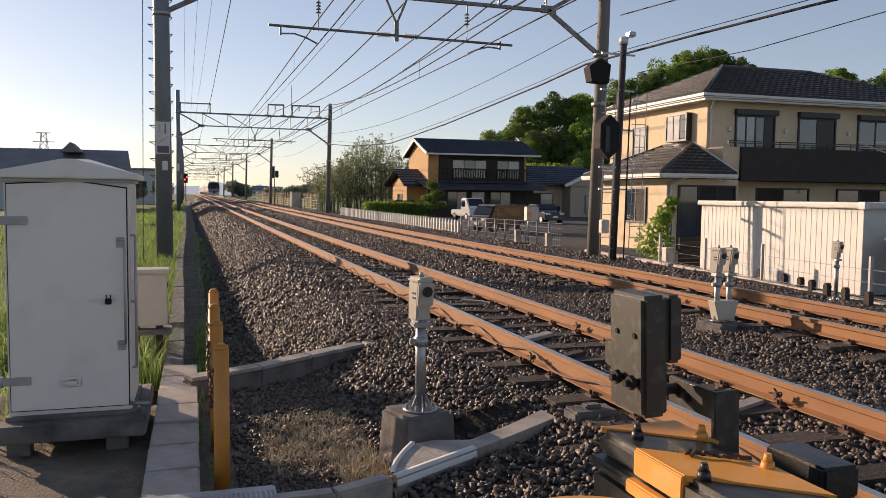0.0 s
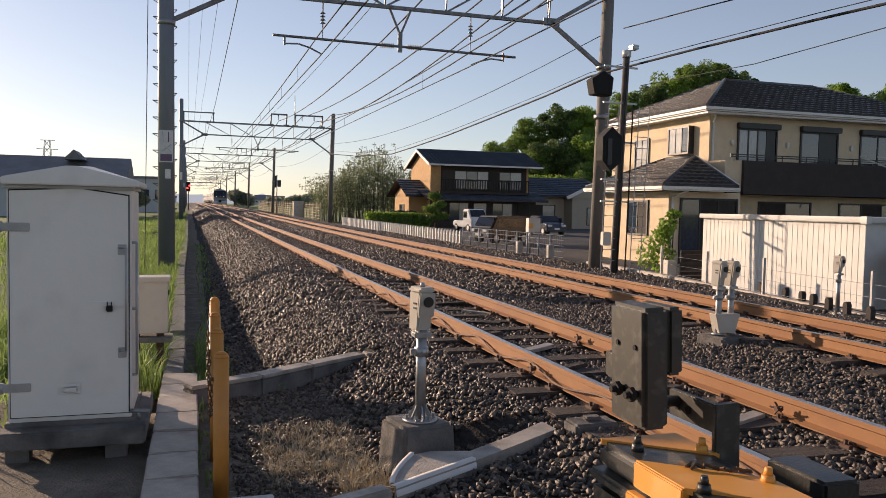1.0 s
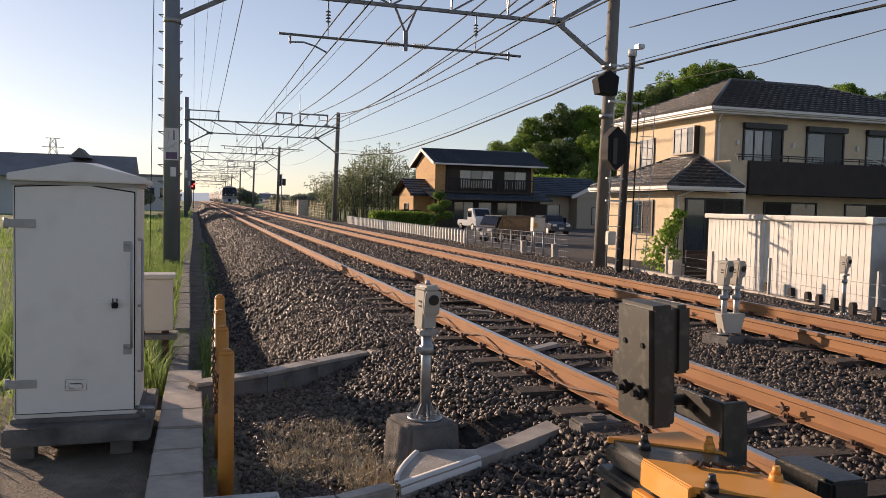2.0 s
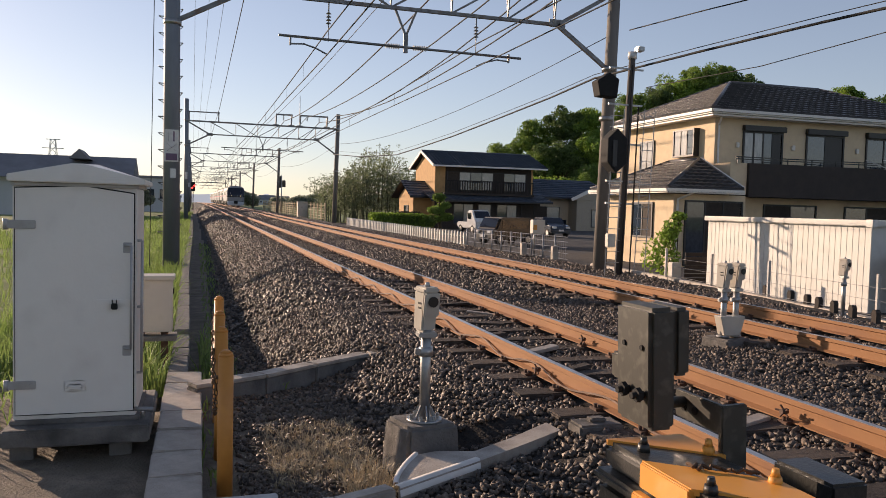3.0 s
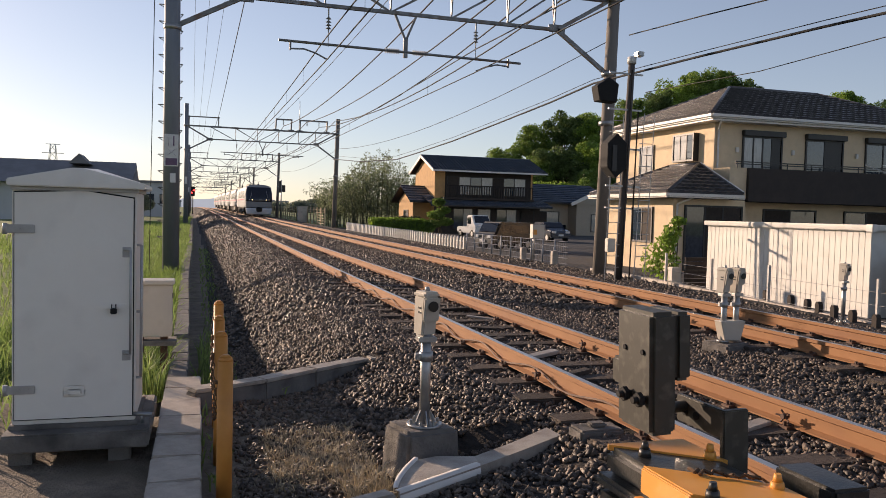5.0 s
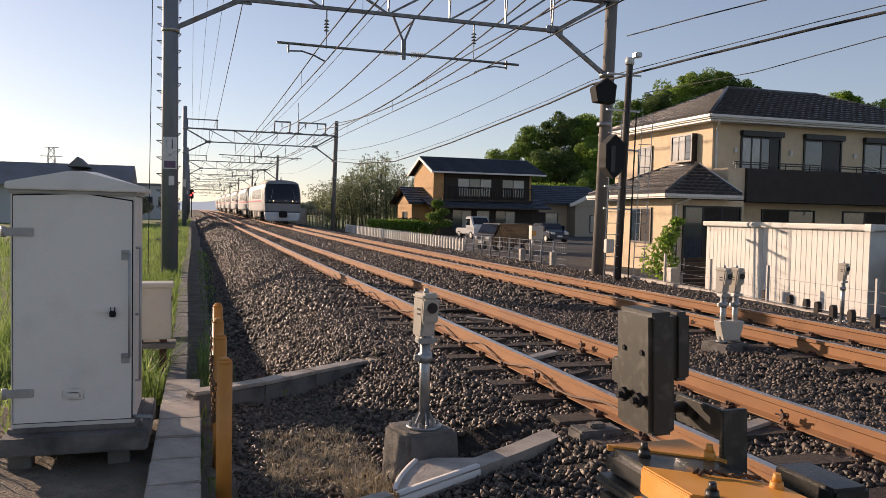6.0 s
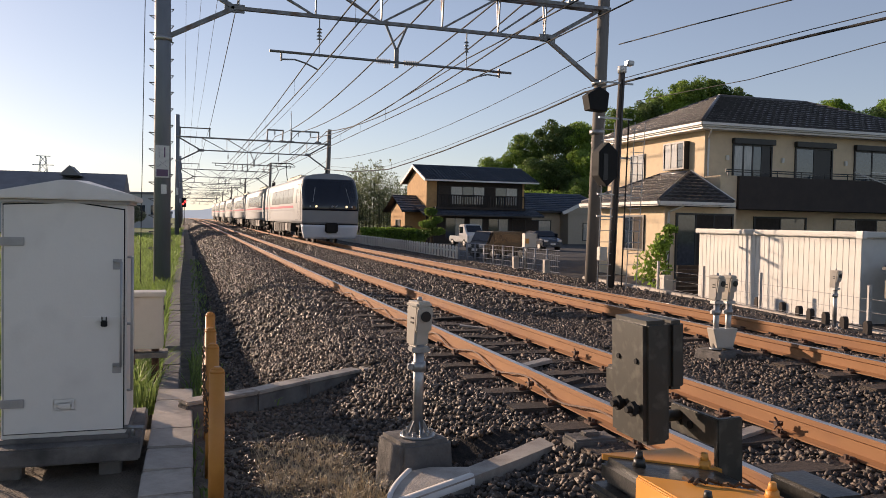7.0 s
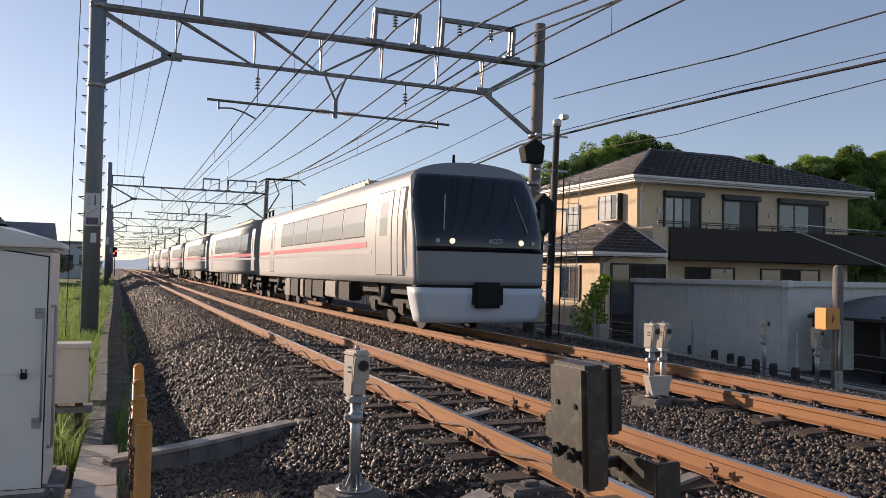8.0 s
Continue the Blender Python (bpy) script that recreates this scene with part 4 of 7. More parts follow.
    rod(bm, (16.32, 24.93, 1.8), (16.7, 24.5, 2.05), 0.04, seg=8)
    part("downpipe", bm, M_GUTTER, h)
    window(h, "y", 25.0, 16.65, 19.1, -0.6, 1.78, [M_PANE, M_DARKWOOD, M_DARKWOOD])
    window(h, "x", 16.2, 26.3, 27.8, 0.35, 1.7, [M_DARKWOOD, M_PANE])
    window(h, "y", 27.0, 21.6, 24.2, 0.7, 1.75, [M_DARKWOOD, M_PANE])
    window(h, "y", 27.0, 25.6, 29.0, 0.4, 1.75, [M_PANE, M_DARKWOOD, M_PANE])
    bm = B()
    bar(bm, (26.2, 25.7, 3.62), (29.9, 25.2, 3.45), 0.04, 0.04)
    bar(bm, (25.4, 25.75, 3.6), (28.0, 22.0, 1.6), 0.05, 0.05)
    part("laundry_pole", bm, M_GALV, h)


def build_dark_house():
    h = thing("dark_timber_house", (26, 76, -0.65), "two-storey ochre house with blue-grey tiled roof and dark timber balcony", "house")
    h.matrix_world = Matrix.Identity(4)
    bm = B()
    box(bm, 21.0, 30.9, 72.0, 79.0, -0.9, 5.2)
    prism(bm, [(72.0, 5.2), (79.0, 5.2), (75.5, 6.7)], 21.0, 21.2, "x")
    part("wall", bm, M_OCHRE_WALL, h)
    hip_roof(h, 20.55, 32.0, 71.0, 80.0, 5.25, 6.78, 0.0, 75.5, M_TILE_BLUE, 14, True)
    for y, e in ((71.0, 1), (80.0, -1)):
        bm = B()
        bar(bm, (20.55, y, 5.2), (20.55, 75.5, 6.73), 0.08, 0.25)
        part("barge_board", bm, M_GUTTER, h)
    bm = B()
    bar(bm, (20.55, 71.0, 5.2), (32.0, 71.0, 5.2), 0.15, 0.15)
    part("gutter", bm, M_GUTTER, h)
    bm = B()
    box(bm, 22.0, 30.7, 71.993, 72.0, 2.6, 5.2)
    part("timber_front", bm, M_DARKWOOD, h)
    window(h, "y", 72.0, 22.2, 30.2, 3.0, 4.75, [M_DARKWOOD, M_CURTAIN, M_PANE, M_CURTAIN, M_DARKWOOD, M_PANE, M_CURTAIN])
    bm = B()
    box(bm, 21.6, 30.6, 70.9, 72.0, 2.55, 2.75)
    bal = part("balcony", bm, M_DARKWOOD, h, "dark timber balcony with upright slats")
    bm = B()
    bar(bm, (21.8, 70.95, 3.85), (30.5, 70.95, 3.85), 0.1, 0.1)
    part("balcony_rail", bm, M_DARKWOOD, bal)
    for k in range(36):
        bm = B()
        box(bm, 21.85 + k * 0.245, 21.85 + k * 0.245 + 0.10, 70.92, 70.97, 2.75, 3.82)
        part("slat", bm, M_DARKWOOD, bal)
    hip_roof(h, 20.0, 32.0, 69.6, 75.8, 2.0, 2.75, 0.0, 72.6, M_TILE_BLUE, 6, True)
    bm = B()
    box(bm, 21.0, 31.4, 71.2, 72.0, -0.9, 2.0)
    part("ground_floor", bm, M_DARKWOOD, h)
    for a, b, p in ((22.6, 24.6, [M_PANE, M_CURTAIN]), (25.0, 26.4, [M_CURTAIN]), (26.9, 29.0, [M_PANE, M_CURTAIN]), (29.4, 30.8, [M_DARKWOOD])):
        window(h, "y", 71.2, a, b, -0.2, 1.75, p)
    # lean-to on the gable side
    bm = B()
    box(bm, 19.2, 21.0, 73.0, 78.5, -0.9, 2.4)
    prism(bm, [(73.0, 2.4), (78.5, 2.4), (75.5, 3.4)], 19.2, 21.0, "x")
    part("lean_to_wall", bm, M_OCHRE_WALL, h)
    hip_roof(h, 18.6, 21.0, 71.9, 79.4, 2.3, 3.75, 0.0, 75.6, M_TILE_BLUE, 6, True)
    window(h, "x", 19.2, 74.6, 76.4, -0.4, 1.5, [M_CURTAIN, M_PANE])
    # low wing with its own gable
    w = thing("low_annex", (36, 76, -0.65), "single-storey annex with dark tiled roof and pale gable", "house")
    w.matrix_world = Matrix.Identity(4)
    bm = B()
    box(bm, 31.6, 40.5, 74.5, 80.0, -0.9, 2.5)
    part("wall", bm, mat("pale_render", (0.50, 0.42, 0.31), (0.42, 0.35, 0.26), 0.85), w)
    hip_roof(w, 31.0, 41.2, 73.6, 81.0, 2.6, 4.4, 1.5, 77.3, M_TILE_BLUE, 9)
    bm = B()
    box(bm, 36.0, 40.4, 72.6, 74.5, -0.9, 2.4)
    prism(bm, [(35.7, 2.4), (40.7, 2.4), (38.2, 3.55)], 72.5, 74.5)
    part("gable_wall", bm, mat("pale_boards", (0.40, 0.35, 0.27), (0.33, 0.28, 0.22), 0.8), w)
    bm = B()
    for e in (-1, 1):
        bar(bm, (38.2, 72.4, 3.75), (38.2 + e * 2.9, 72.4, 2.42), 0.16, 0.3)
    part("barge_board", bm, M_GUTTER, w)
    window(w, "y", 72.6, 37.6, 40.2, -0.3, 1.5, [M_CURTAIN, M_CURTAIN])
    window(w, "y", 74.5, 32.2, 35.0, -0.4, 1.7, [M_DARKWOOD, M_CURTAIN])


def build_shed():
    s = thing("white_storage_shed", (13, 15, -0.65), "long white ribbed sheet-metal storage shed with flat roof", "shed")
    s.matrix_world = Matrix.Identity(4)
    x0, x1, y0, y1, zb, zt = 13.02, 17.6, 12.95, 18.4, -0.75, 1.12
    bm = B()
    box(bm, x0, x1, y0, y1, zb, zt)
    body = part("body", bm, M_SHED, s)
    n = 34
    for k in range(n):
        y = y0 + (y1 - y0) * (k + 0.5) / n
        bm = B()
        box(bm, x0 - 0.006, x0 + 0.005, y - 0.073, y + 0.073, zb, zt, 0.002)
        part("ribbed_panel", bm, M_SHED, body)
    bm = B()
    box(bm, x0 - 0.10, x1 + 0.2, y0 - 0.10, y1 + 0.06, zt, zt + 0.12, 0.015)
    part("roof", bm, M_SHED, s)
    bm = B()
    box(bm, x0 - 0.11, x0 + 0.02, y0 - 0.12, y0 + 0.06, zt - 0.02, zt + 0.135, 0.01)
    part("roof_corner", bm, M_GUTTER, s)
    g = thing("dark_carport", (14.6, 10.5, -0.65), "dark curved-roof carport beside the shed", "carport")
    g.matrix_world = Matrix.Identity(4)
    bm = B()
    pts = [(13.2 + 3.6 * u, 0.55 + 0.42 * math.sin(math.pi * u * 0.75)) for u in [k / 10 for k in range(11)]]
    pts = pts + [(x, z - 0.06) for x, z in pts[::-1]]
    prism(bm, pts, 9.2, 12.6)
    part("roof", bm, M_DARKFRAME, g)
    for y in (9.3, 10.9, 12.5):
        bm = B()
        rod(bm, (13.3, y, -0.8), (13.3, y, 0.6), 0.05, seg=8)
        part("post", bm, M_DARKFRAME, g)
    bm = B()
    box(bm, 14.5, 14.6, 9.2, 12.6, -0.8, 0.45)
    part("screen", bm, M_BALC, g)


# ---- trackside things ----
def sensor_post(x, y, z, top, face=(0.0, -1.0), heads=((0, 0),), scale=1.0, base=True):
    """An obstacle detector: a boxy head with a dark lens on a flanged steel post."""
    s = thing("obstacle_sensor", (x, y, z), "beige obstacle detector head with dark lens on a bolted steel post", "sensor", "obstacle sensors by the crossing")
    ang = math.atan2(face[0], -face[1])
    for hx, hy in heads:
        bm = B()
        rod(bm, (hx, hy, 0.0), (hx, hy, 0.018), 0.115 if base else 0.07, seg=20)
        flange = part("flange", bm, M_GALV, s)
        for k in range(6 if base else 0):
            a = k * math.pi / 3
            bm = B()
            rod(bm, (hx + 0.09 * math.cos(a), hy + 0.09 * math.sin(a), 0.018), (hx + 0.09 * math.cos(a), hy + 0.09 * math.sin(a), 0.045), 0.012, seg=6)
            part("bolt", bm, M_GALV, flange)
            bm = B()
            bar(bm, (hx + 0.075 * math.cos(a + 0.5), hy + 0.075 * math.sin(a + 0.5), 0.02), (hx + 0.03 * math.cos(a + 0.5), hy + 0.03 * math.sin(a + 0.5), 0.10), 0.008, 0.02)
            part("rib", bm, M_GALV, flange)
        bm = B()
        rod(bm, (hx, hy, 0.01), (hx, hy, top - 0.28), 0.034, seg=14)
        part("post", bm, M_GALV, s)
        bm = B()
        rod(bm, (hx, hy, top - 0.46), (hx, hy, top - 0.40), 0.046, seg=14)
        box(bm, hx - 0.075, hx - 0.03, hy - 0.02, hy + 0.02, top - 0.45, top - 0.41, 0.005)
        part("clamp", bm, M_GALV, s)
        bm = B()
        box(bm, hx - 0.06, hx + 0.06, hy - 0.05, hy + 0.05, top - 0.335, top - 0.30, 0.006)
        part("mounting_plate", bm, M_GALV, s)
        turn = Matrix.Translation((hx, hy, top - 0.3)) @ Matrix.Rotation(ang, 4, "Z")
        bm = B()
        box(bm, -0.052, 0.052, -0.066, 0.085, 0.0, 0.27, 0.015, turn)
        box(bm, -0.056, 0.056, -0.076, 0.09, 0.25, 0.292, 0.014, turn)
        box(bm, -0.056, 0.056, -0.088, -0.06, 0.10, 0.255, 0.008, turn)
        back = turn.inverted()
        for v in bm.verts:
            q = back @ v.co
            k = max(0.0, 1 - q.z / 0.27)
            q.y = q.y * (1 - 0.22 * k) + 0.02 * k
            v.co = turn @ q
        head = part("head", bm, M_SENSOR, s)
        bm = B()
        rod(bm, turn @ Vector((0.0, -0.08, 0.20)), turn @ Vector((0.0, -0.0925, 0.20)), 0.034, seg=16)
        part("lens", bm, M_LENS, head)
        bm = B()
        rod(bm, turn @ Vector((0, 0, 0.29)), turn @ Vector((0, 0, 0.32)), 0.02, 0.012, 10)
        part("cap_bolt", bm, M_GALV, head)
        bm = B()
        for k, zz in enumerate((0.18, 0.15)):
            box(bm, -0.0555, -0.0515, -0.02, 0.02, zz, zz + 0.012, 0, turn)
        part("marking", bm, M_DARKFRAME, head)
    return s


def concrete_block(x, y, z0, z1, w, label, cat="concrete block", chamfer=0.05):
    bm = B()
    vs = box(bm, -w / 2, w / 2, -w / 2, w / 2, z0, z1)
    for v in vs:
        if v.co.z > (z0 + z1) / 2:
            v.co.x *= 0.86
            v.co.y *= 0.86
    bmesh.ops.bevel(bm, geom=bm.edges[:], offset=chamfer * 0.5, segments=2, affect="EDGES")
    ob = part("concrete_block", bm, M_CONC_DARK)
    ob.matrix_world = Matrix.Translation((x, y, 0)) @ pose(0, 0, 0, 0, 0, 12)
    tagged(ob, label, cat)


def build_cabinet():
    c = thing("relay_cabinet", (-0.78, 6.0, -0.18), "tall grey steel relay cabinet with padlocked door and sloping roof", "cabinet")
    c.matrix_world = Matrix.Identity(4)
    x0, x1, y0, y1, z0, z1 = -1.155, -0.405, 5.70, 6.42, -0.18, 1.35
    bm = B()
    box(bm, x0, x1, y0 + 0.012, y1, z0, z1, 0.006)
    part("body", bm, M_GREYPAINT, c)
    bm = B()
    pts = [(x0 + 0.012, z0 + 0.03), (x1 - 0.012, z0 + 0.03), (x1 - 0.012, z1 - 0.03), (-0.72, z1 + 0.012), (x0 + 0.012, z1 - 0.01)]
    prism(bm, pts, y0 + 0.004, y0 + 0.02)
    part("door_gasket", bm, M_GASKET, c)
    bm = B()
    pts = [(x0 + 0.019, z0 + 0.038), (x1 - 0.019, z0 + 0.038), (x1 - 0.019, z1 - 0.038), (-0.72, z1 + 0.003), (x0 + 0.019, z1 - 0.018)]
    prism(bm, pts, y0 - 0.008, y0 + 0.016)
    door = part("door", bm, M_GREYPAINT, c, "flat grey door")
    for z in (1.10, 0.055):
        bm = B()
        box(bm, x0 - 0.04, x0 + 0.14, y0 - 0.02, y0 - 0.008, z - 0.028, z + 0.028, 0.004)
        rod(bm, (x0 - 0.035, y0 - 0.01, z - 0.035), (x0 - 0.035, y0 - 0.01, z + 0.035), 0.016, seg=10)
        for k in (0.05, 0.1):
            rod(bm, (x0 + k, y0 - 0.018, z), (x0 + k, y0 - 0.026, z), 0.008, seg=8)
        part("hinge", bm, M_GREYSTEEL, door)
    bm = B()
    box(bm, x1 - 0.27, x1 - 0.03, y0 - 0.018, y0 - 0.008, 0.575, 0.612, 0.003)
    part("lock_bar", bm, M_GREYPAINT, door)
    bm = B()
    box(bm, x1 - 0.155, x1 - 0.115, y0 - 0.045, y0 - 0.02, 0.545, 0.585, 0.005)
    rod(bm, (x1 - 0.148, y0 - 0.03, 0.585), (x1 - 0.148, y0 - 0.03, 0.61), 0.004, seg=6)
    rod(bm, (x1 - 0.122, y0 - 0.03, 0.585), (x1 - 0.122, y0 - 0.03, 0.61), 0.004, seg=6)
    part("padlock", bm, M_GASKET, door, "small black padlock")
    bm = B()
    box(bm, x0 + 0.31, x0 + 0.44, y0 - 0.016, y0 - 0.008, 0.0, 0.075, 0.004)
    box(bm, x0 + 0.33, x0 + 0.42, y0 - 0.03, y0 - 0.014, 0.012, 0.052, 0.008)
    part("vent_plate", bm, M_GREYPAINT, door)
    bm = B()
    rod(bm, (x1 - 0.03, y0 - 0.05, 0.28), (x1 - 0.03, y0 - 0.05, 0.97), 0.008, seg=8)
    for z in (0.28, 0.97):
        rod(bm, (x1 - 0.075, y0 - 0.015, z), (x1 - 0.03, y0 - 0.05, z), 0.008, seg=8)
        box(bm, x1 - 0.085, x1 - 0.03, y0 - 0.014, y0 - 0.006, z - 0.05, z + 0.02, 0.003)
    part("door_handle_bar", bm, M_GREYSTEEL, door)
    bm = B()
    rod(bm, (x1 + 0.03, y0 + 0.06, 0.10), (x1 + 0.03, y0 + 0.06, 1.0), 0.009, seg=8)
    for z in (0.10, 0.55, 1.0):
        rod(bm, (x1, y0 + 0.06, z), (x1 + 0.03, y0 + 0.06, z), 0.009, seg=8)
    part("side_rail", bm, M_GREYSTEEL, c)
    bm = B()
    a = [bm.verts.new(v) for v in ((x0 - 0.02, y0 - 0.06, 1.375), (x1 + 0.055, y0 - 0.06, 1.372), (x1 + 0.055, y1 + 0.08, 1.375), (x0 - 0.02, y1 + 0.08, 1.375))]
    b = [bm.verts.new(v) for v in ((x0 - 0.02, y0 - 0.06, 1.42), (x1 + 0.055, y0 - 0.06, 1.41), (x1 + 0.055, y1 + 0.08, 1.41), (x0 - 0.02, y1 + 0.08, 1.42))]
    t = [bm.verts.new(v) for v in ((-0.80, y0 - 0.055, 1.50), (-0.73, y0 - 0.055, 1.50), (-0.73, y1 + 0.05, 1.53), (-0.80, y1 + 0.05, 1.53))]
    bm.faces.new(a[::-1])
    for i in range(4):
        j = (i + 1) % 4
        bm.faces.new((a[i], a[j], b[j], b[i]))
        bm.faces.new((b[i], b[j], t[j], t[i]))
    bm.faces.new(t)
    bmesh.ops.recalc_face_normals(bm, faces=bm.faces)
    bmesh.ops.bevel(bm, geom=bm.edges[:], offset=0.006, segments=2, affect="EDGES")
    part("roof", bm, M_GREYPAINT, c, "shallow sloping grey roof")
    bm = B()
    box(bm, x0 - 0.005, x1 + 0.015, y0 - 0.012, y1 + 0.02, 1.35, 1.378)
    part("roof_seam", bm, M_GREYSTEEL, c)
    bm = B()
    box(bm, x0 - 0.02, x1 + 0.02, y0 - 0.01, y1 + 0.05, -0.21, -0.18, 0.005)
    part("plinth_frame", bm, M_CONC_DARK, c)
    s = thing("cabinet_slab", (-0.8, 5.9, -0.3), "weathered concrete slab under the cabinet on short legs", "slab")
    s.matrix_world = Matrix.Identity(4)
    bm = B()
    box(bm, -1.20, -0.31, 5.55, 6.6, -0.325, -0.21, 0.012)
    part("slab", bm, M_CONC_DARK, s)
    bm = B()
    box(bm, -1.15, -0.40, 6.48, 6.58, -0.72, -0.325, 0.008)
    part("rear_footing", bm, M_CONC_DARK, s)
    for x in (-1.1, -0.5):
        for y in (5.75, 6.3):
            bm = B()
            box(bm, x - 0.07, x + 0.07, y - 0.07, y + 0.07, -0.72, -0.325, 0.008)
            part("leg", bm, M_CONC_DARK, s)
    bm = B()
    rod(bm, (-0.36, 5.7, -0.2), (-0.36, 5.7, -0.13), 0.012, seg=8)
    rod(bm, (-0.42, 5.72, -0.14), (-0.29, 5.68, -0.14), 0.016, seg=8)
    part("anchor_bolt", bm, M_GALV, s)
    j = thing("junction_box", (-0.42, 8.7, -0.5), "cream metal junction box on a short rusty stand", "junction box")
    j.matrix_world = Matrix.Identity(4)
    bm = B()
    box(bm, -0.64, -0.262, 8.55, 8.80, -0.06, 0.47, 0.008)
    part("body", bm, M_CREAM, j)
    bm = B()
    box(bm, -0.67, -0.24, 8.52, 8.83, 0.47, 0.515, 0.008)
    part("lid", bm, M_CREAM, j)
    bm = B()
    box(bm, -0.262, -0.252, 8.64, 8.70, 0.32, 0.37)
    part("latch", bm, M_GASKET, j)
    for x in (-0.57, -0.34):
        bm = B()
        box(bm, x - 0.035, x + 0.035, 8.63, 8.70, -0.75, -0.06)
        part("stand_leg", bm, M_CLIP, j)
    bm = B()
    box(bm, -0.65, -0.22, 8.52, 8.82, -0.15, -0.10)
    part("stand_plate", bm, M_CONC_DARK, j)


def build_bollards():
    bm = B()
    first = thing("orange_bollard", (0.147, 4.66, -0.6), "round-topped orange plastic bollard with worn paint", "bollard", "bollards by the path")
    rod(bm, (0, 0, 0), (0, 0, 1.0), 0.045, 0.043, 20)
    rod(bm, (0, 0, 1.0), (0, 0, 1.02), 0.043, 0.036, 20)
    rod(bm, (0, 0, 1.02), (0, 0, 1.035), 0.036, 0.018, 20)
    post = part("post", bm, M_ORANGE, first)
    bm = B()
    rod(bm, (-0.055, 0, 0.88), (-0.02, 0, 0.88), 0.012, seg=8)
    part("eye_bolt", bm, M_CHAIN, first)
    places = [(0.147, 4.66), (0.145, 5.55), (0.15, 6.37), (0.17, 7.40)]
    for x, y in places[1:]:
        copy_thing(first, Matrix.Translation((x, y, -0.6)))
    for (xa, ya), (xb, yb) in zip(places, places[1:]):
        ch = thing("chain", (0, 0, 0), "rusty steel chain hanging between the bollards", "chain", "chains between bollards")
        n = 26
        for k in range(n):
            u = (k + 0.5) / n
            z = 0.28 - 0.42 * 4 * u * (1 - u) * 0.75
            dz = -0.42 * 0.75 * 4 * (1 - 2 * u)
            bm = B()
            rings = []
            for i in range(8):
                a = i * math.pi / 4
                c, nrm = Vector((0.010 * math.cos(a), 0.026 * math.sin(a), 0)), Vector((math.cos(a), math.sin(a), 0))
                rings.append([bm.verts.new(c + nrm * 0.0042 * math.cos(t) + Vector((0, 0, 0.0042 * math.sin(t)))) for t in (0, 1.571, 3.142, 4.712)])
            for i in range(8):
                for t in range(4):
                    bm.faces.new((rings[i][t], rings[i][(t + 1) % 4], rings[(i + 1) % 8][(t + 1) % 4], rings[(i + 1) % 8][t]))
            o = part("link", bm, M_CHAIN, ch)
            o.matrix_basis = Matrix.Translation((xa + (xb - xa) * u - 0.05, ya + (yb - ya) * u, z)) @ Vector((0, yb - ya, dz)).to_track_quat("Y", "Z").to_matrix().to_4x4() @ pose(0, 0, 0, 0, 90 * (k % 2), 0)


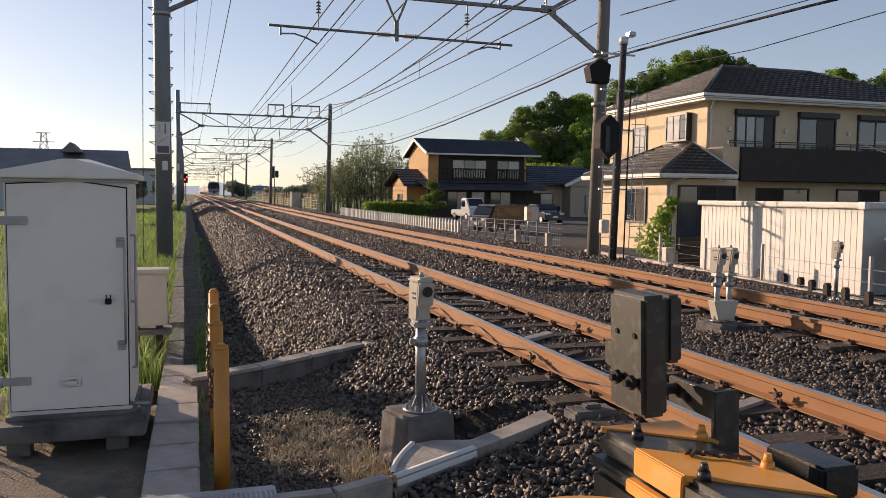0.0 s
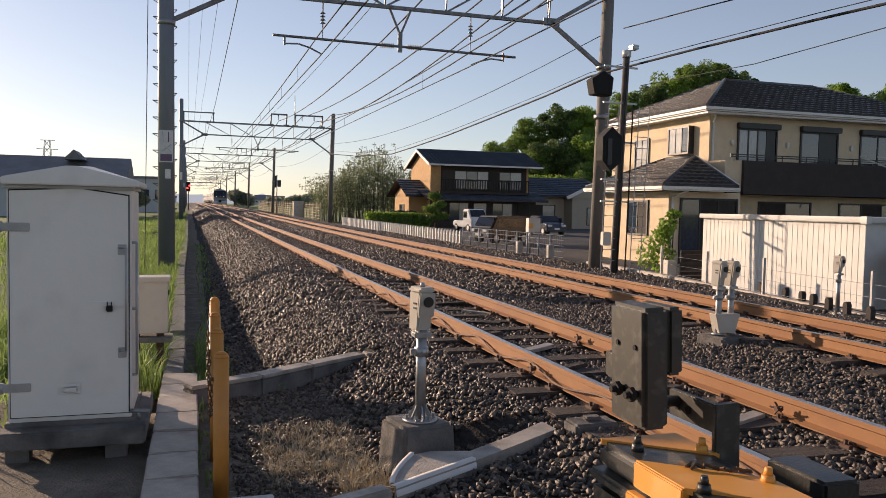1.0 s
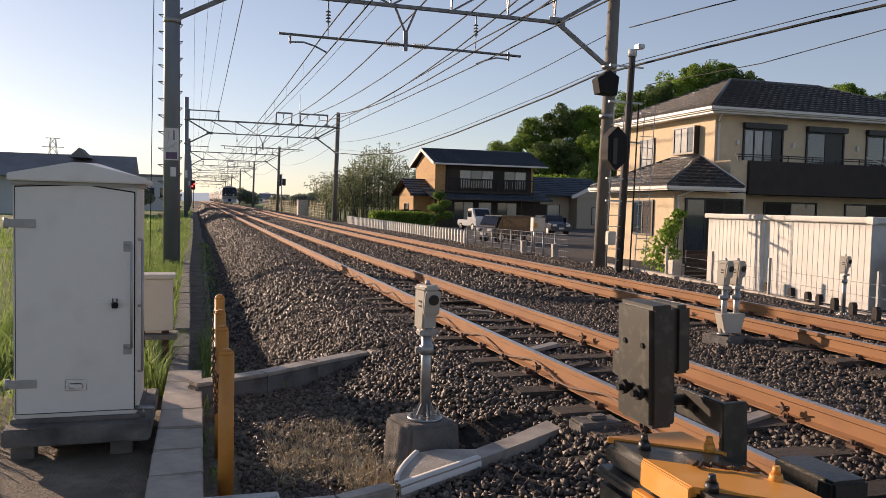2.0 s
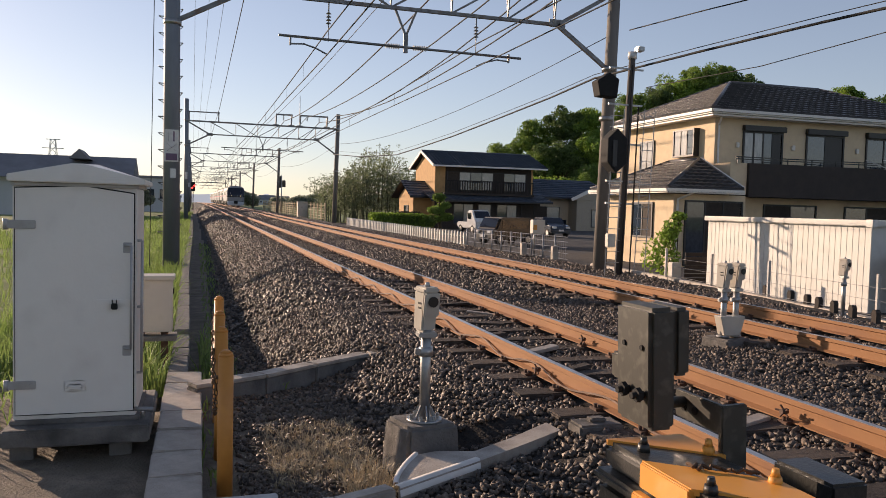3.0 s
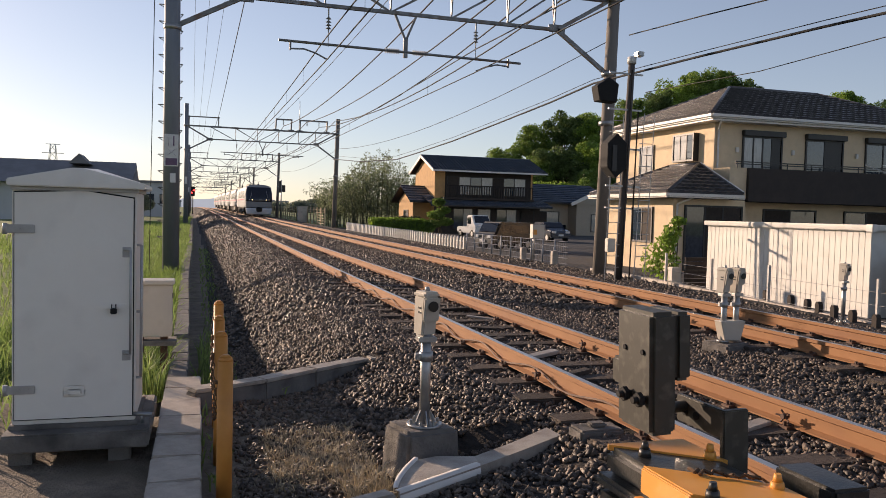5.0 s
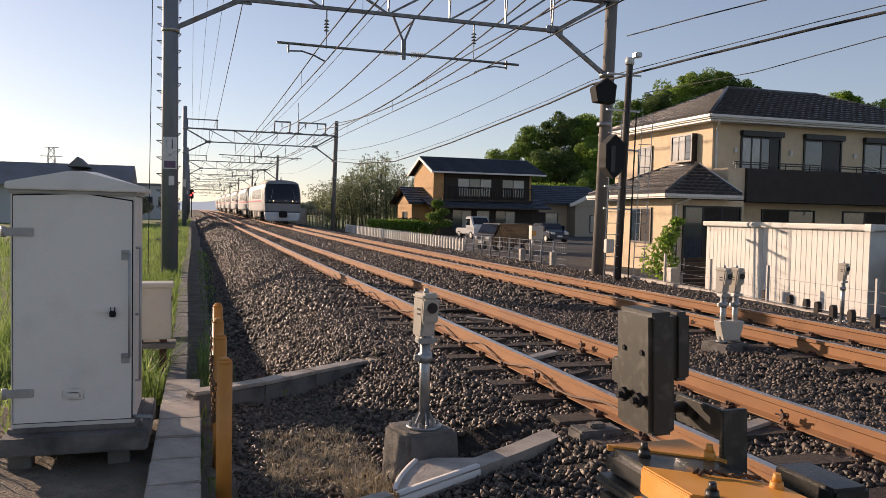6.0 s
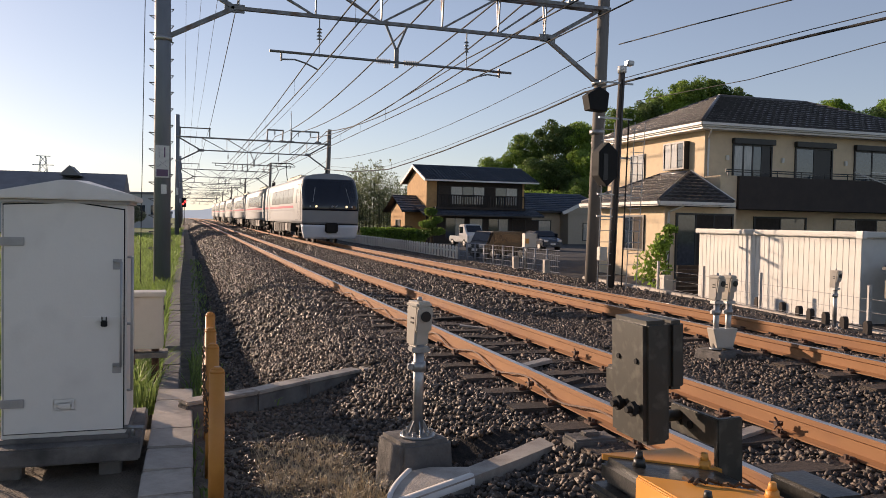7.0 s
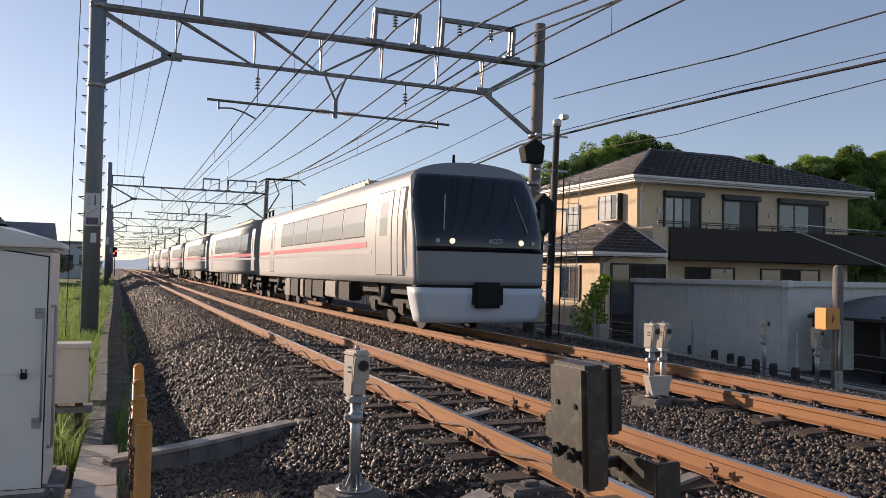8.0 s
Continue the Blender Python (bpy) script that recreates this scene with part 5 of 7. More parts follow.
def build_path():
    t = thing("cable_trough", (0, 0, 0), "row of grey concrete cable-trough lids along the line", "cable trough", kind="structure")
    bm = B()
    box(bm, -0.15, 0.15, 0.006, 0.494, -0.09, 0.0, 0.008)
    lid = part("lid", bm, M_CONC, t)
    bm = B()
    box(bm, -0.15, 0.03, 0.006, 0.494, -0.09, 0.0, 0.010)
    spare = part("lid", bm, M_CONC_DARK, t)
    narrow = spare.data
    bpy.data.objects.remove(spare)
    rng = random.Random(3)
    for k in range(180):
        y = 4.25 + k * 0.5
        o = lid if k == 0 else lid.copy()
        if k:
            scene.collection.objects.link(o)
        low = 0.05 if 7.6 < y < 9.8 else 0.0
        if y > 7.6:
            o.data = narrow
        o.matrix_basis = Matrix.Translation(on(-0.125 - 0.14 * smoothstep(7, 22, y), y, -0.30 - low + rng.uniform(-0.006, 0.006))) @ pose(0, 0, 0, rng.uniform(-1, 1), rng.uniform(-1.5, 1.5), rng.uniform(-1, 1))
    bm = B()
    sweep(bm, [(-0.27, -0.9), (0.02, -0.9), (0.02, -0.385), (-0.27, -0.385)], [4.2, 6.0, 7.7], lambda x, y, z: on(x, y, z))
    ys = [7.7 + k * 2 for k in range(44)]
    sweep(bm, [(-0.27, -0.9), (-0.10, -0.9), (-0.10, -0.385), (-0.27, -0.385)], ys, lambda x, y, z: on(x - 0.14 * smoothstep(7, 22, y), y, z))
    part("trough_wall", bm, M_CONC_DARK, t)

    k = thing("retaining_kerb", (0, 0, 0), "low weathered concrete retaining kerb holding the ballast", "kerb", "kerbs", "structure")
    pts = [(-0.02, 6.80), (0.58, 7.12), (1.08, 7.525), (1.68, 7.97), (2.25, 8.02)]
    for a, b in zip(pts, pts[1:]):
        a, b = Vector((*a, 0)), Vector((*b, 0))
        d = b - a
        # Pale cap paints the sunlit top; darker block is the shaded, stained face.
        bm = B()
        box(bm, 0.004, d.length - 0.004, 0.015, 0.17, -0.75, -0.27, 0.01)
        o = part("kerb_block", bm, M_CONC_DARK, k)
        bm = B()
        box(bm, 0.003, d.length - 0.003, 0.0, 0.17, -0.268, -0.235, 0.010)
        cap = part("kerb_cap", bm, M_CONC, o)
        o.matrix_basis = Matrix.Translation(a) @ Matrix.Rotation(math.atan2(d.y, d.x), 4, "Z")
    k = thing("crossing_kerb", (0, 0, 0), "concrete kerb stones along the crossing edge", "kerb", "kerbs", "structure")
    pts = [(0.35, 3.98), (0.70, 3.985), (1.04, 4.13)]
    for a, b in zip(pts, pts[1:]):
        a, b = Vector((*a, 0)), Vector((*b, 0))
        d = b - a
        bm = B()
        box(bm, 0.006, d.length - 0.006, 0.0, 0.11, -0.6, -0.25, 0.015)
        o = part("kerb_block", bm, M_CONC, k)
        o.matrix_basis = Matrix.Translation(a) @ Matrix.Rotation(math.atan2(d.y, d.x), 4, "Z")
    outer = [(1.05, 4.13, -0.255), (1.26, 4.25, -0.25), (1.626, 4.45, -0.24), (1.97, 4.63, -0.22), (2.335, 4.836, -0.20)]
    curve = [(1.06 + 0.23 * u ** 1.4, 4.20 + 0.44 * u, -0.258 + 0.02 * u) for u in [n / 8 for n in range(9)]]
    inner = [(1.42, 4.69, -0.24), (1.65, 4.635, -0.24), (1.985, 4.815, -0.22), (2.316, 5.03, -0.20)]

    def flat(bm, ring):
        top, low = [bm.verts.new(p) for p in ring], [bm.verts.new((p[0], p[1], -0.7)) for p in ring]
        bm.faces.new(top)
        for n in range(len(ring)):
            m = (n + 1) % len(ring)
            bm.faces.new((top[n], low[n], low[m], top[m]))
        bmesh.ops.recalc_face_normals(bm, faces=bm.faces)
    for ring in (outer[:3] + [inner[1], inner[0]] + curve[:0:-1], [outer[2], outer[3], inner[2], inner[1]], [outer[3], outer[4], inner[3], inner[2]]):
        bm = B()
        flat(bm, ring)
        part("kerb_slab", bm, M_CONC, k)
    for line, w in ((outer[:3], 0.045), (curve, 0.03)):
        bm = B()
        pts = [Vector(p) + Vector((0, 0, 0.004)) for p in line]
        rows = []
        for n, p in enumerate(pts):
            d = (pts[min(n + 1, len(pts) - 1)] - pts[max(n - 1, 0)]).normalized()
            side = Vector((-d.y, d.x, 0)) * w
            rows.append([bm.verts.new(p + side + Vector((0, 0, 0.0))), bm.verts.new(p + side * 0.9 + Vector((0, 0, 0.010))), bm.verts.new(p + side * 0.1 + Vector((0, 0, 0.010))), bm.verts.new(p - side * 0.15 - Vector((0, 0, 0.05)))])
        for a, b in zip(rows, rows[1:]):
            for n in range(3):
                bm.faces.new((a[n], a[n + 1], b[n + 1], b[n])).smooth = True
        bmesh.ops.recalc_face_normals(bm, faces=bm.faces)
        part("kerb_lip", bm, M_GUTTER, k, "pale smooth kerb lip")
    bm = B()
    box(bm, -0.6, 0.40, 3.55, 4.19, -0.30, -0.245, 0.005)
    for i in range(40):
        for j in range(7):
            bar(bm, (-0.58 + i * 0.0245, 4.10 - j * 0.03, -0.243), (-0.57 + i * 0.0245, 4.115 - j * 0.03, -0.243), 0.004, 0.004)
    tagged(part("checker_plate", bm, M_GREYSTEEL), "ribbed grey steel cover plate beside the kerb", "cover plate")
    # low kerb and fence feet on the far side
    k = thing("far_kerb", (0, 0, 0), "pale concrete kerb on the far side of the tracks", "kerb", "kerbs", "structure")
    pts = [(10.35, 6.0), (10.6, 9.0), (11.2, 13.5), (11.9, 19.0), (12.2, 23.5)]
    for a, b in zip(pts, pts[1:]):
        a, b = Vector((*a, 0)), Vector((*b, 0))
        d = b - a
        n = int(d.length / 0.6)
        for i in range(n):
            bm = B()
            box(bm, 0.004, d.length / n - 0.004, -0.2, 0.0, -0.9, -0.40, 0.012)
            o = part("kerb_block", bm, M_CONC, k)
            o.matrix_basis = Matrix.Translation(a.lerp(b, i / n)) @ Matrix.Rotation(math.atan2(d.y, d.x), 4, "Z")


def build_gate_machine():
    g = thing("crossing_gate_machine", (1.5, 1.8, -0.3), "crossing barrier machine with orange and black diagonal warning stripes", "barrier machine")
    g.matrix_world = Matrix.Translation((-0.004, 0.01, 0.0))
    x0, x1, y0, y1, zt = 1.315, 1.622, 1.25, 2.375, 0.50
    bm = B()
    box(bm, x0 - 0.022, x1 + 0.01, y0, y1 + 0.005, -0.36, 0.39, 0.03)
    part("housing", bm, M_BLACK, g)
    bm = B()
    box(bm, x0, x1, y0, y1, 0.415, zt, 0.022)
    lid = part("lid", bm, M_BLACK, g, "glossy black lid with rounded rim")
    nx, ny = 0.635, 0.772

    def stripe(sa, sb, name, inset):
        """A raised diagonal stripe of the lid, cut to its rectangle."""
        poly = [Vector((x0 + inset, y0 + inset)), Vector((x1 - inset, y0 + inset)), Vector((x1 - inset, y1 - inset)), Vector((x0 + inset, y1 - inset))]
        for lim, sign in ((sa, 1), (sb, -1)):
            out = []
            for p, q in zip(poly, poly[1:] + poly[:1]):
                dp, dq = sign * (p.x * nx + p.y * ny - lim), sign * (q.x * nx + q.y * ny - lim)
                if dp >= 0:
                    out.append(p)
                if dp * dq < 0:
                    out.append(p.lerp(q, dp / (dp - dq)))
            poly = out
        bm = B()
        lo = [bm.verts.new((p.x, p.y, zt - 0.012)) for p in poly]
        hi = [bm.verts.new((p.x, p.y, zt + 0.007)) for p in poly]
        bm.faces.new(hi)
        for k in range(len(poly)):
            bm.faces.new((lo[k], lo[(k + 1) % len(poly)], hi[(k + 1) % len(poly)], hi[k]))
        bmesh.ops.recalc_face_normals(bm, faces=bm.faces)
        part(name, bm, M_YELLOW, lid, "orange painted stripe")
    stripe(2.661, 3.4, "orange_stripe", 0.008)
    stripe(2.285, 2.483, "orange_stripe", 0.004)
    stripe(1.92, 2.10, "orange_stripe", 0.004)
    for ya, yb in ((1.87, 2.127), (1.40, 1.63)):
        bm = B()
        box(bm, x0 - 0.008, x0 + 0.02, ya, yb, 0.425, zt + 0.004, 0.004)
        part("orange_side", bm, M_YELLOW, lid, "orange painted side")
    bm = B()
    box(bm, x0 - 0.03, x1 + 0.02, y0 - 0.02, y1 + 0.01, 0.375, 0.412, 0.012)
    part("rim", bm, M_BLACK, g)
    bm = B()
    box(bm, x0 - 0.034, x0, 1.88, 2.13, 0.371, 0.416, 0.006)
    part("orange_rim", bm, M_YELLOW, g, "orange painted rim")
    for x, y, m in ((1.385, 2.235, M_BLACK), (1.362, 1.845, M_BLACK), (1.58, 2.165, M_YELLOW), (1.592, 1.865, M_YELLOW)):
        bm = B()
        rod(bm, (x, y, 0.50), (x, y, 0.525), 0.022, 0.018, 8)
        rod(bm, (x, y, 0.525), (x, y, 0.548), 0.014, 0.010, 8)
        part("bolt", bm, m, lid)
    bm = B()
    rng = random.Random(4)
    p = Vector((1.43, 2.06, 0.512))
    for i in range(22):
        q = p + Vector((rng.uniform(-0.012, 0.022), rng.uniform(-0.028, 0.02), 0))
        q.z = 0.511 + rng.uniform(0, 0.014)
        rod(bm, p, q, 0.0055, seg=5)
        p = q
    part("loose_chain", bm, M_CHAIN, lid)
    bm = B()
    box(bm, 1.835, 1.975, 1.905, 2.17, 0.36, 0.464, 0.010)
    box(bm, 1.70, 1.95, 1.98, 2.08, 0.30, 0.37, 0.01)
    part("arm_stop", bm, M_BLACK, g, "black steel block")
    bm = B()
    vs = []
    for k in range(13):
        a = math.pi * (0.15 + 0.7 * k / 12)
        vs.append((1.08 - 0.25 * math.cos(a), 2.02 + 0.19 * math.sin(a)))
    vs += [(1.31, 1.6), (0.85, 1.6)]
    top = [bm.verts.new((x, y, 0.345)) for x, y in vs]
    low = [bm.verts.new((x, y, 0.30)) for x, y in vs]
    bm.faces.new(top[::-1])
    bm.faces.new(low)
    for k in range(len(vs)):
        bm.faces.new((top[k], top[(k + 1) % len(vs)], low[(k + 1) % len(vs)], low[k]))
    bmesh.ops.recalc_face_normals(bm, faces=bm.faces)
    part("guard_plate", bm, M_YELLOW, g, "rounded orange guard plate")
    w = thing("barrier_counterweight", (1.42, 2.3, 0.6), "black steel counterweight plates bolted on the barrier arm", "counterweight")
    w.matrix_world = Matrix.Identity(4)
    bm = B()
    box(bm, 1.361, 1.455, 2.20, 2.42, 0.575, 0.972, 0.014)
    part("weight_plate", bm, M_BLACKBOX, w)
    bm = B()
    box(bm, 1.372, 1.45, 2.41, 2.475, 0.70, 0.79, 0.008)
    part("side_plate", bm, M_BLACKBOX, w)
    bm = B()
    box(bm, 1.458, 1.515, 2.21, 2.40, 0.745, 0.968, 0.012)
    part("weight_plate", bm, M_BLACKBOX, w)
    for y in (2.24, 2.33):
        bm = B()
        rod(bm, (1.315, y, 0.69), (1.36, y, 0.69), 0.012, seg=8)
        rod(bm, (1.332, y, 0.69), (1.348, y, 0.69), 0.024, seg=6)
        part("bolt", bm, M_GASKET, w)
    for y in (2.25, 2.36):
        bm = B()
        rod(bm, (1.355, y, 0.84), (1.362, y, 0.84), 0.009, seg=10)
        part("bolt_hole", bm, M_GASKET, w)
    bm = B()
    box(bm, 1.589, 1.609, 2.16, 2.41, 0.560, 0.654, 0.004)
    box(bm, 1.589, 1.684, 2.145, 2.168, 0.30, 0.654, 0.004)
    part("arm_bracket", bm, M_BLACKBOX, w)
    bm = B()
    rod(bm, (1.45, 2.36, 0.62), (1.59, 2.36, 0.62), 0.02, seg=14)
    part("pin", bm, M_BLACKBOX, w)
    for y in (2.29, 2.355):
        bm = B()
        rod(bm, (1.583, y, 0.603), (1.590, y, 0.603), 0.014, seg=12)
        part("bolt_hole", bm, M_GASKET, w)
    # the plates lean a little off the upright
    w.matrix_world = Matrix.Translation((1.42, 2.3, 0.95)) @ Matrix.Rotation(radians(-2.1), 4, "Y") @ Matrix.Translation((-1.42, -2.3, -0.95))


def build_signal_pole():
    s = thing("crossing_signal_pole", (12.0, 21.2, -0.6), "dark pole with ladder carrying black crossing signal hoods", "signal pole")
    s.matrix_world = Matrix.Identity(4)
    bm = B()
    rod(bm, (11.93, 21.2, -0.75), (12.15, 21.2, 5.8), 0.12, 0.095, 14)
    part("pole", bm, M_POLE_DARK, s)
    bm = B()
    rod(bm, (12.15, 21.2, 5.8), (12.15, 21.2, 6.0), 0.13, 0.13, 12)
    part("pole_cap", bm, M_SIGN_WHITE, s)
    bm = B()
    box(bm, 12.2, 12.42, 20.95, 21.2, 6.0, 6.14, 0.02)
    rod(bm, (12.2, 21.2, 5.9), (12.28, 21.1, 6.05), 0.025, seg=6)
    part("floodlight", bm, M_GALV, s)

    def hood(cx, cz, pts, deep):
        bm = B()
        prism(bm, [(cx + u, cz + v) for u, v in pts], 20.75, 20.75 + deep)
        bmesh.ops.bevel(bm, geom=bm.edges[:], offset=0.02, segments=1, affect="EDGES")
        part("signal_hood", bm, M_GASKET, s, "black signal hood")
    hood(11.18, 4.9, [(-0.36, 0.12), (0.02, 0.38), (0.33, 0.2), (0.28, -0.33), (-0.27, -0.3)], 0.4)
    hood(11.5, 3.02, [(-0.28, 0.38), (0.02, 0.68), (0.34, 0.4), (0.34, -0.32), (0.0, -0.62), (-0.28, -0.3)], 0.45)
    bm = B()
    box(bm, 11.36, 11.5, 20.72, 20.76, 2.6, 3.35)
    part("signal_slot", bm, M_DARKFRAME, s)
    for z in (4.45, 5.5, 3.3, 2.2, 1.55):
        bm = B()
        bar(bm, (11.4, 21.15, z), (12.5, 21.15, z - 0.02), 0.05, 0.05)
        part("bracket", bm, M_GALV, s)
    for x, ly in ((11.5, 21.0), (12.30, 20.72)):
        bm = B()
        for e in (-0.0, 0.34):
            rod(bm, (x + e - 0.12, ly, -0.6), (x + e + (0.0 if x < 12 else 0.05), ly, 4.3), 0.015, seg=6)
        lad = part("ladder", bm, M_GREYSTEEL, s)
        for k in range(14):
            bm = B()
            z = -0.2 + k * 0.33
            rod(bm, (x - 0.1, ly, z), (x + 0.33, ly, z), 0.010, seg=6)
            part("rung", bm, M_GREYSTEEL, lad)
    bm = B()
    rod(bm, (12.25, 21.1, -0.6), (12.36, 21.1, 4.4), 0.025, seg=6)
    rod(bm, (11.95, 21.05, -0.6), (12.08, 21.05, 5.6), 0.02, seg=6)
    part("conduit", bm, M_GASKET, s)
    bm = B()
    box(bm, 11.35, 11.6, 20.8, 21.0, 0.25, 0.65, 0.02)
    tagged(part("meter_box", bm, M_CREAM, s), "pale meter box")
    k = 0.906
    s.matrix_world = Matrix.Translation((0, 0, 1.269 * (1 - k))) @ Matrix.Diagonal((k, k, k, 1))


def board_fence(y0, y1, x, label):
    f = thing("board_fence", on(x, y0, 0), label, "fence", "fences")
    f.matrix_world = Matrix.Identity(4)
    n = int((y1 - y0) / 2.5)
    for k in range(n + 1):
        p = on(x, y0 + k * 2.5, 0)
        bm = B()
        box(bm, p.x - 0.06, p.x + 0.06, p.y - 0.06, p.y + 0.06, p.z - 0.7, p.z + 1.25)
        part("post", bm, M_FENCE_TAN, f)
        if k < n:
            q = on(x, y0 + (k + 1) * 2.5, 0)
            for r in range(6):
                bm = B()
                z = -0.35 + r * 0.27
                bar(bm, p + Vector((0, 0, z)), q + Vector((0, 0, z)), 0.21, 0.03)
                part("board", bm, M_FENCE_TAN, f)


def build_fences():
    board_fence(79.5, 152, 12.3, "tan plank fence along the railway")
    f = thing("picket_fence", (0, 0, 0), "low white concrete picket fence with pointed posts beside the track", "fence", "fences")
    bm = B()
    prism(bm, [(-0.07, 0), (0.07, 0), (0.07, 0.72), (0, 0.80), (-0.07, 0.72)], -0.04, 0.04)
    picket = part("picket", bm, M_FENCE_WHITE, f)
    n = 62
    for k in range(n):
        y = 35.0 + k * 0.46
        x = 11.75 - 0.25 * k / n
        o = picket if k == 0 else picket.copy()
        if k:
            scene.collection.objects.link(o)
        o.matrix_basis = Matrix.Translation(on(x, y, -0.62)) @ pose(0, 0, 0, 0, 0, 90)
    for z in (-0.42, -0.05):
        bm = B()
        for k in range(6):
            bar(bm, on(11.75 - 0.25 * k / 6 + 0.05, 35 + k * 4.75, z), on(11.75 - 0.25 * (k + 1) / 6 + 0.05, 35 + (k + 1) * 4.75, z), 0.05, 0.06)
        part("rail", bm, M_FENCE_WHITE, f)
    f = thing("wire_mesh_fence", (0, 0, 0), "low grey wire fence on steel posts beside the yard", "fence", "fences")
    pts = [Vector((11.75, 34.8, -0.62)), Vector((12.0, 30.0, -0.6)), Vector((12.2, 25.2, -0.6))]
    for a, b in zip(pts, pts[1:]):
        for k in range(5):
            p = a.lerp(b, k / 5)
            bm = B()
            rod(bm, p, p + Vector((0, 0, 1.0)), 0.035, seg=8)
            part("post", bm, M_POLE_STEEL, f)
        for z in (0.2, 0.4, 0.6, 0.8, 0.97):
            bm = B()
            rod(bm, a + Vector((0, 0, z)), b + Vector((0, 0, z)), 0.010, seg=5)
            part("strand", bm, M_POLE_STEEL, f)
        bm = B()
        d = (b - a).length
        for k in range(int(d / 0.15)):
            p = a.lerp(b, k * 0.15 / d)
            rod(bm, p + Vector((0, 0, 0.1)), p + Vector((0, 0, 0.97)), 0.004, seg=3)
        part("mesh_wires", bm, M_POLE_STEEL, f)
    # dark stub posts and thin poles in front of the shed
    for x, y in ((10.50, 10.35), (10.60, 10.95), (10.82, 11.6), (10.98, 12.15), (11.12, 12.6), (11.33, 13.3), (11.58, 14.35), (11.75, 15.6)):
        bm = B()
        prism(bm, [(-0.05, 0), (0.05, 0), (0.05, 0.46), (0.025, 0.51), (-0.025, 0.51), (-0.05, 0.46)], -0.05, 0.05)
        o = part("fence_stub", bm, M_DARKWOOD)
        o.matrix_world = Matrix.Translation((x + 0.08, y, -0.72)) @ pose(0, 0, 0, 0, 0, 90)
        tagged(o, "short dark wooden fence stub on the kerb line", "post", "fence stubs")
    for x, y in ((11.35, 13.9), (11.6, 16.2), (11.9, 18.6), (10.85, 10.6), (10.6, 8.6)):
        bm = B()
        box(bm, x - 0.03, x + 0.03, y - 0.02, y + 0.02, -0.75, 0.35)
        tagged(part("fence_post", bm, M_GREYSTEEL), "thin grey steel fence post", "post", "fence posts")
    f = thing("low_wire_fence", (0, 0, 0), "sagging strands of thin wire before the shed", "fence", "fences")
    for z in (-0.35, -0.1, 0.12):
        bm = B()
        rod(bm, (10.6, 8.6, z), (11.9, 18.6, z), 0.004, seg=4)
        part("strand", bm, M_GREYSTEEL, f)


def build_post_with_box():
    p = thing("concrete_post", (10.2, 9.0, -0.6), "round concrete post with an orange-yellow emergency button box", "post")
    p.matrix_world = Matrix.Identity(4)
    bm = B()
    rod(bm, (10.12, 9.1, -0.7), (10.14, 9.1, 1.45), 0.085, 0.075, 16)
    rod(bm, (10.14, 9.1, 1.45), (10.14, 9.1, 1.50), 0.075, 0.04, 16)
    part("post", bm, M_POLE_CONC, p)
    bm = B()
    box(bm, 9.77, 10.05, 8.98, 9.2, 0.53, 0.85, 0.01)
    b = part("button_box", bm, M_YELLOW, p, "orange-yellow emergency button box")
    bm = B()
    bar(bm, (9.86, 8.978, 0.63), (9.94, 8.978, 0.71), 0.014, 0.004)
    bar(bm, (9.90, 8.978, 0.63), (9.90, 8.978, 0.75), 0.014, 0.004)
    part("pictogram", bm, M_DARKFRAME, b)
    bm = B()
    rod(bm, (10.08, 9.02, 0.6), (10.06, 9.02, -0.3), 0.02, seg=8)
    box(bm, 10.02, 10.12, 8.98, 9.06, -0.45, -0.1, 0.01)
    part("conduit", bm, M_GALV, p)


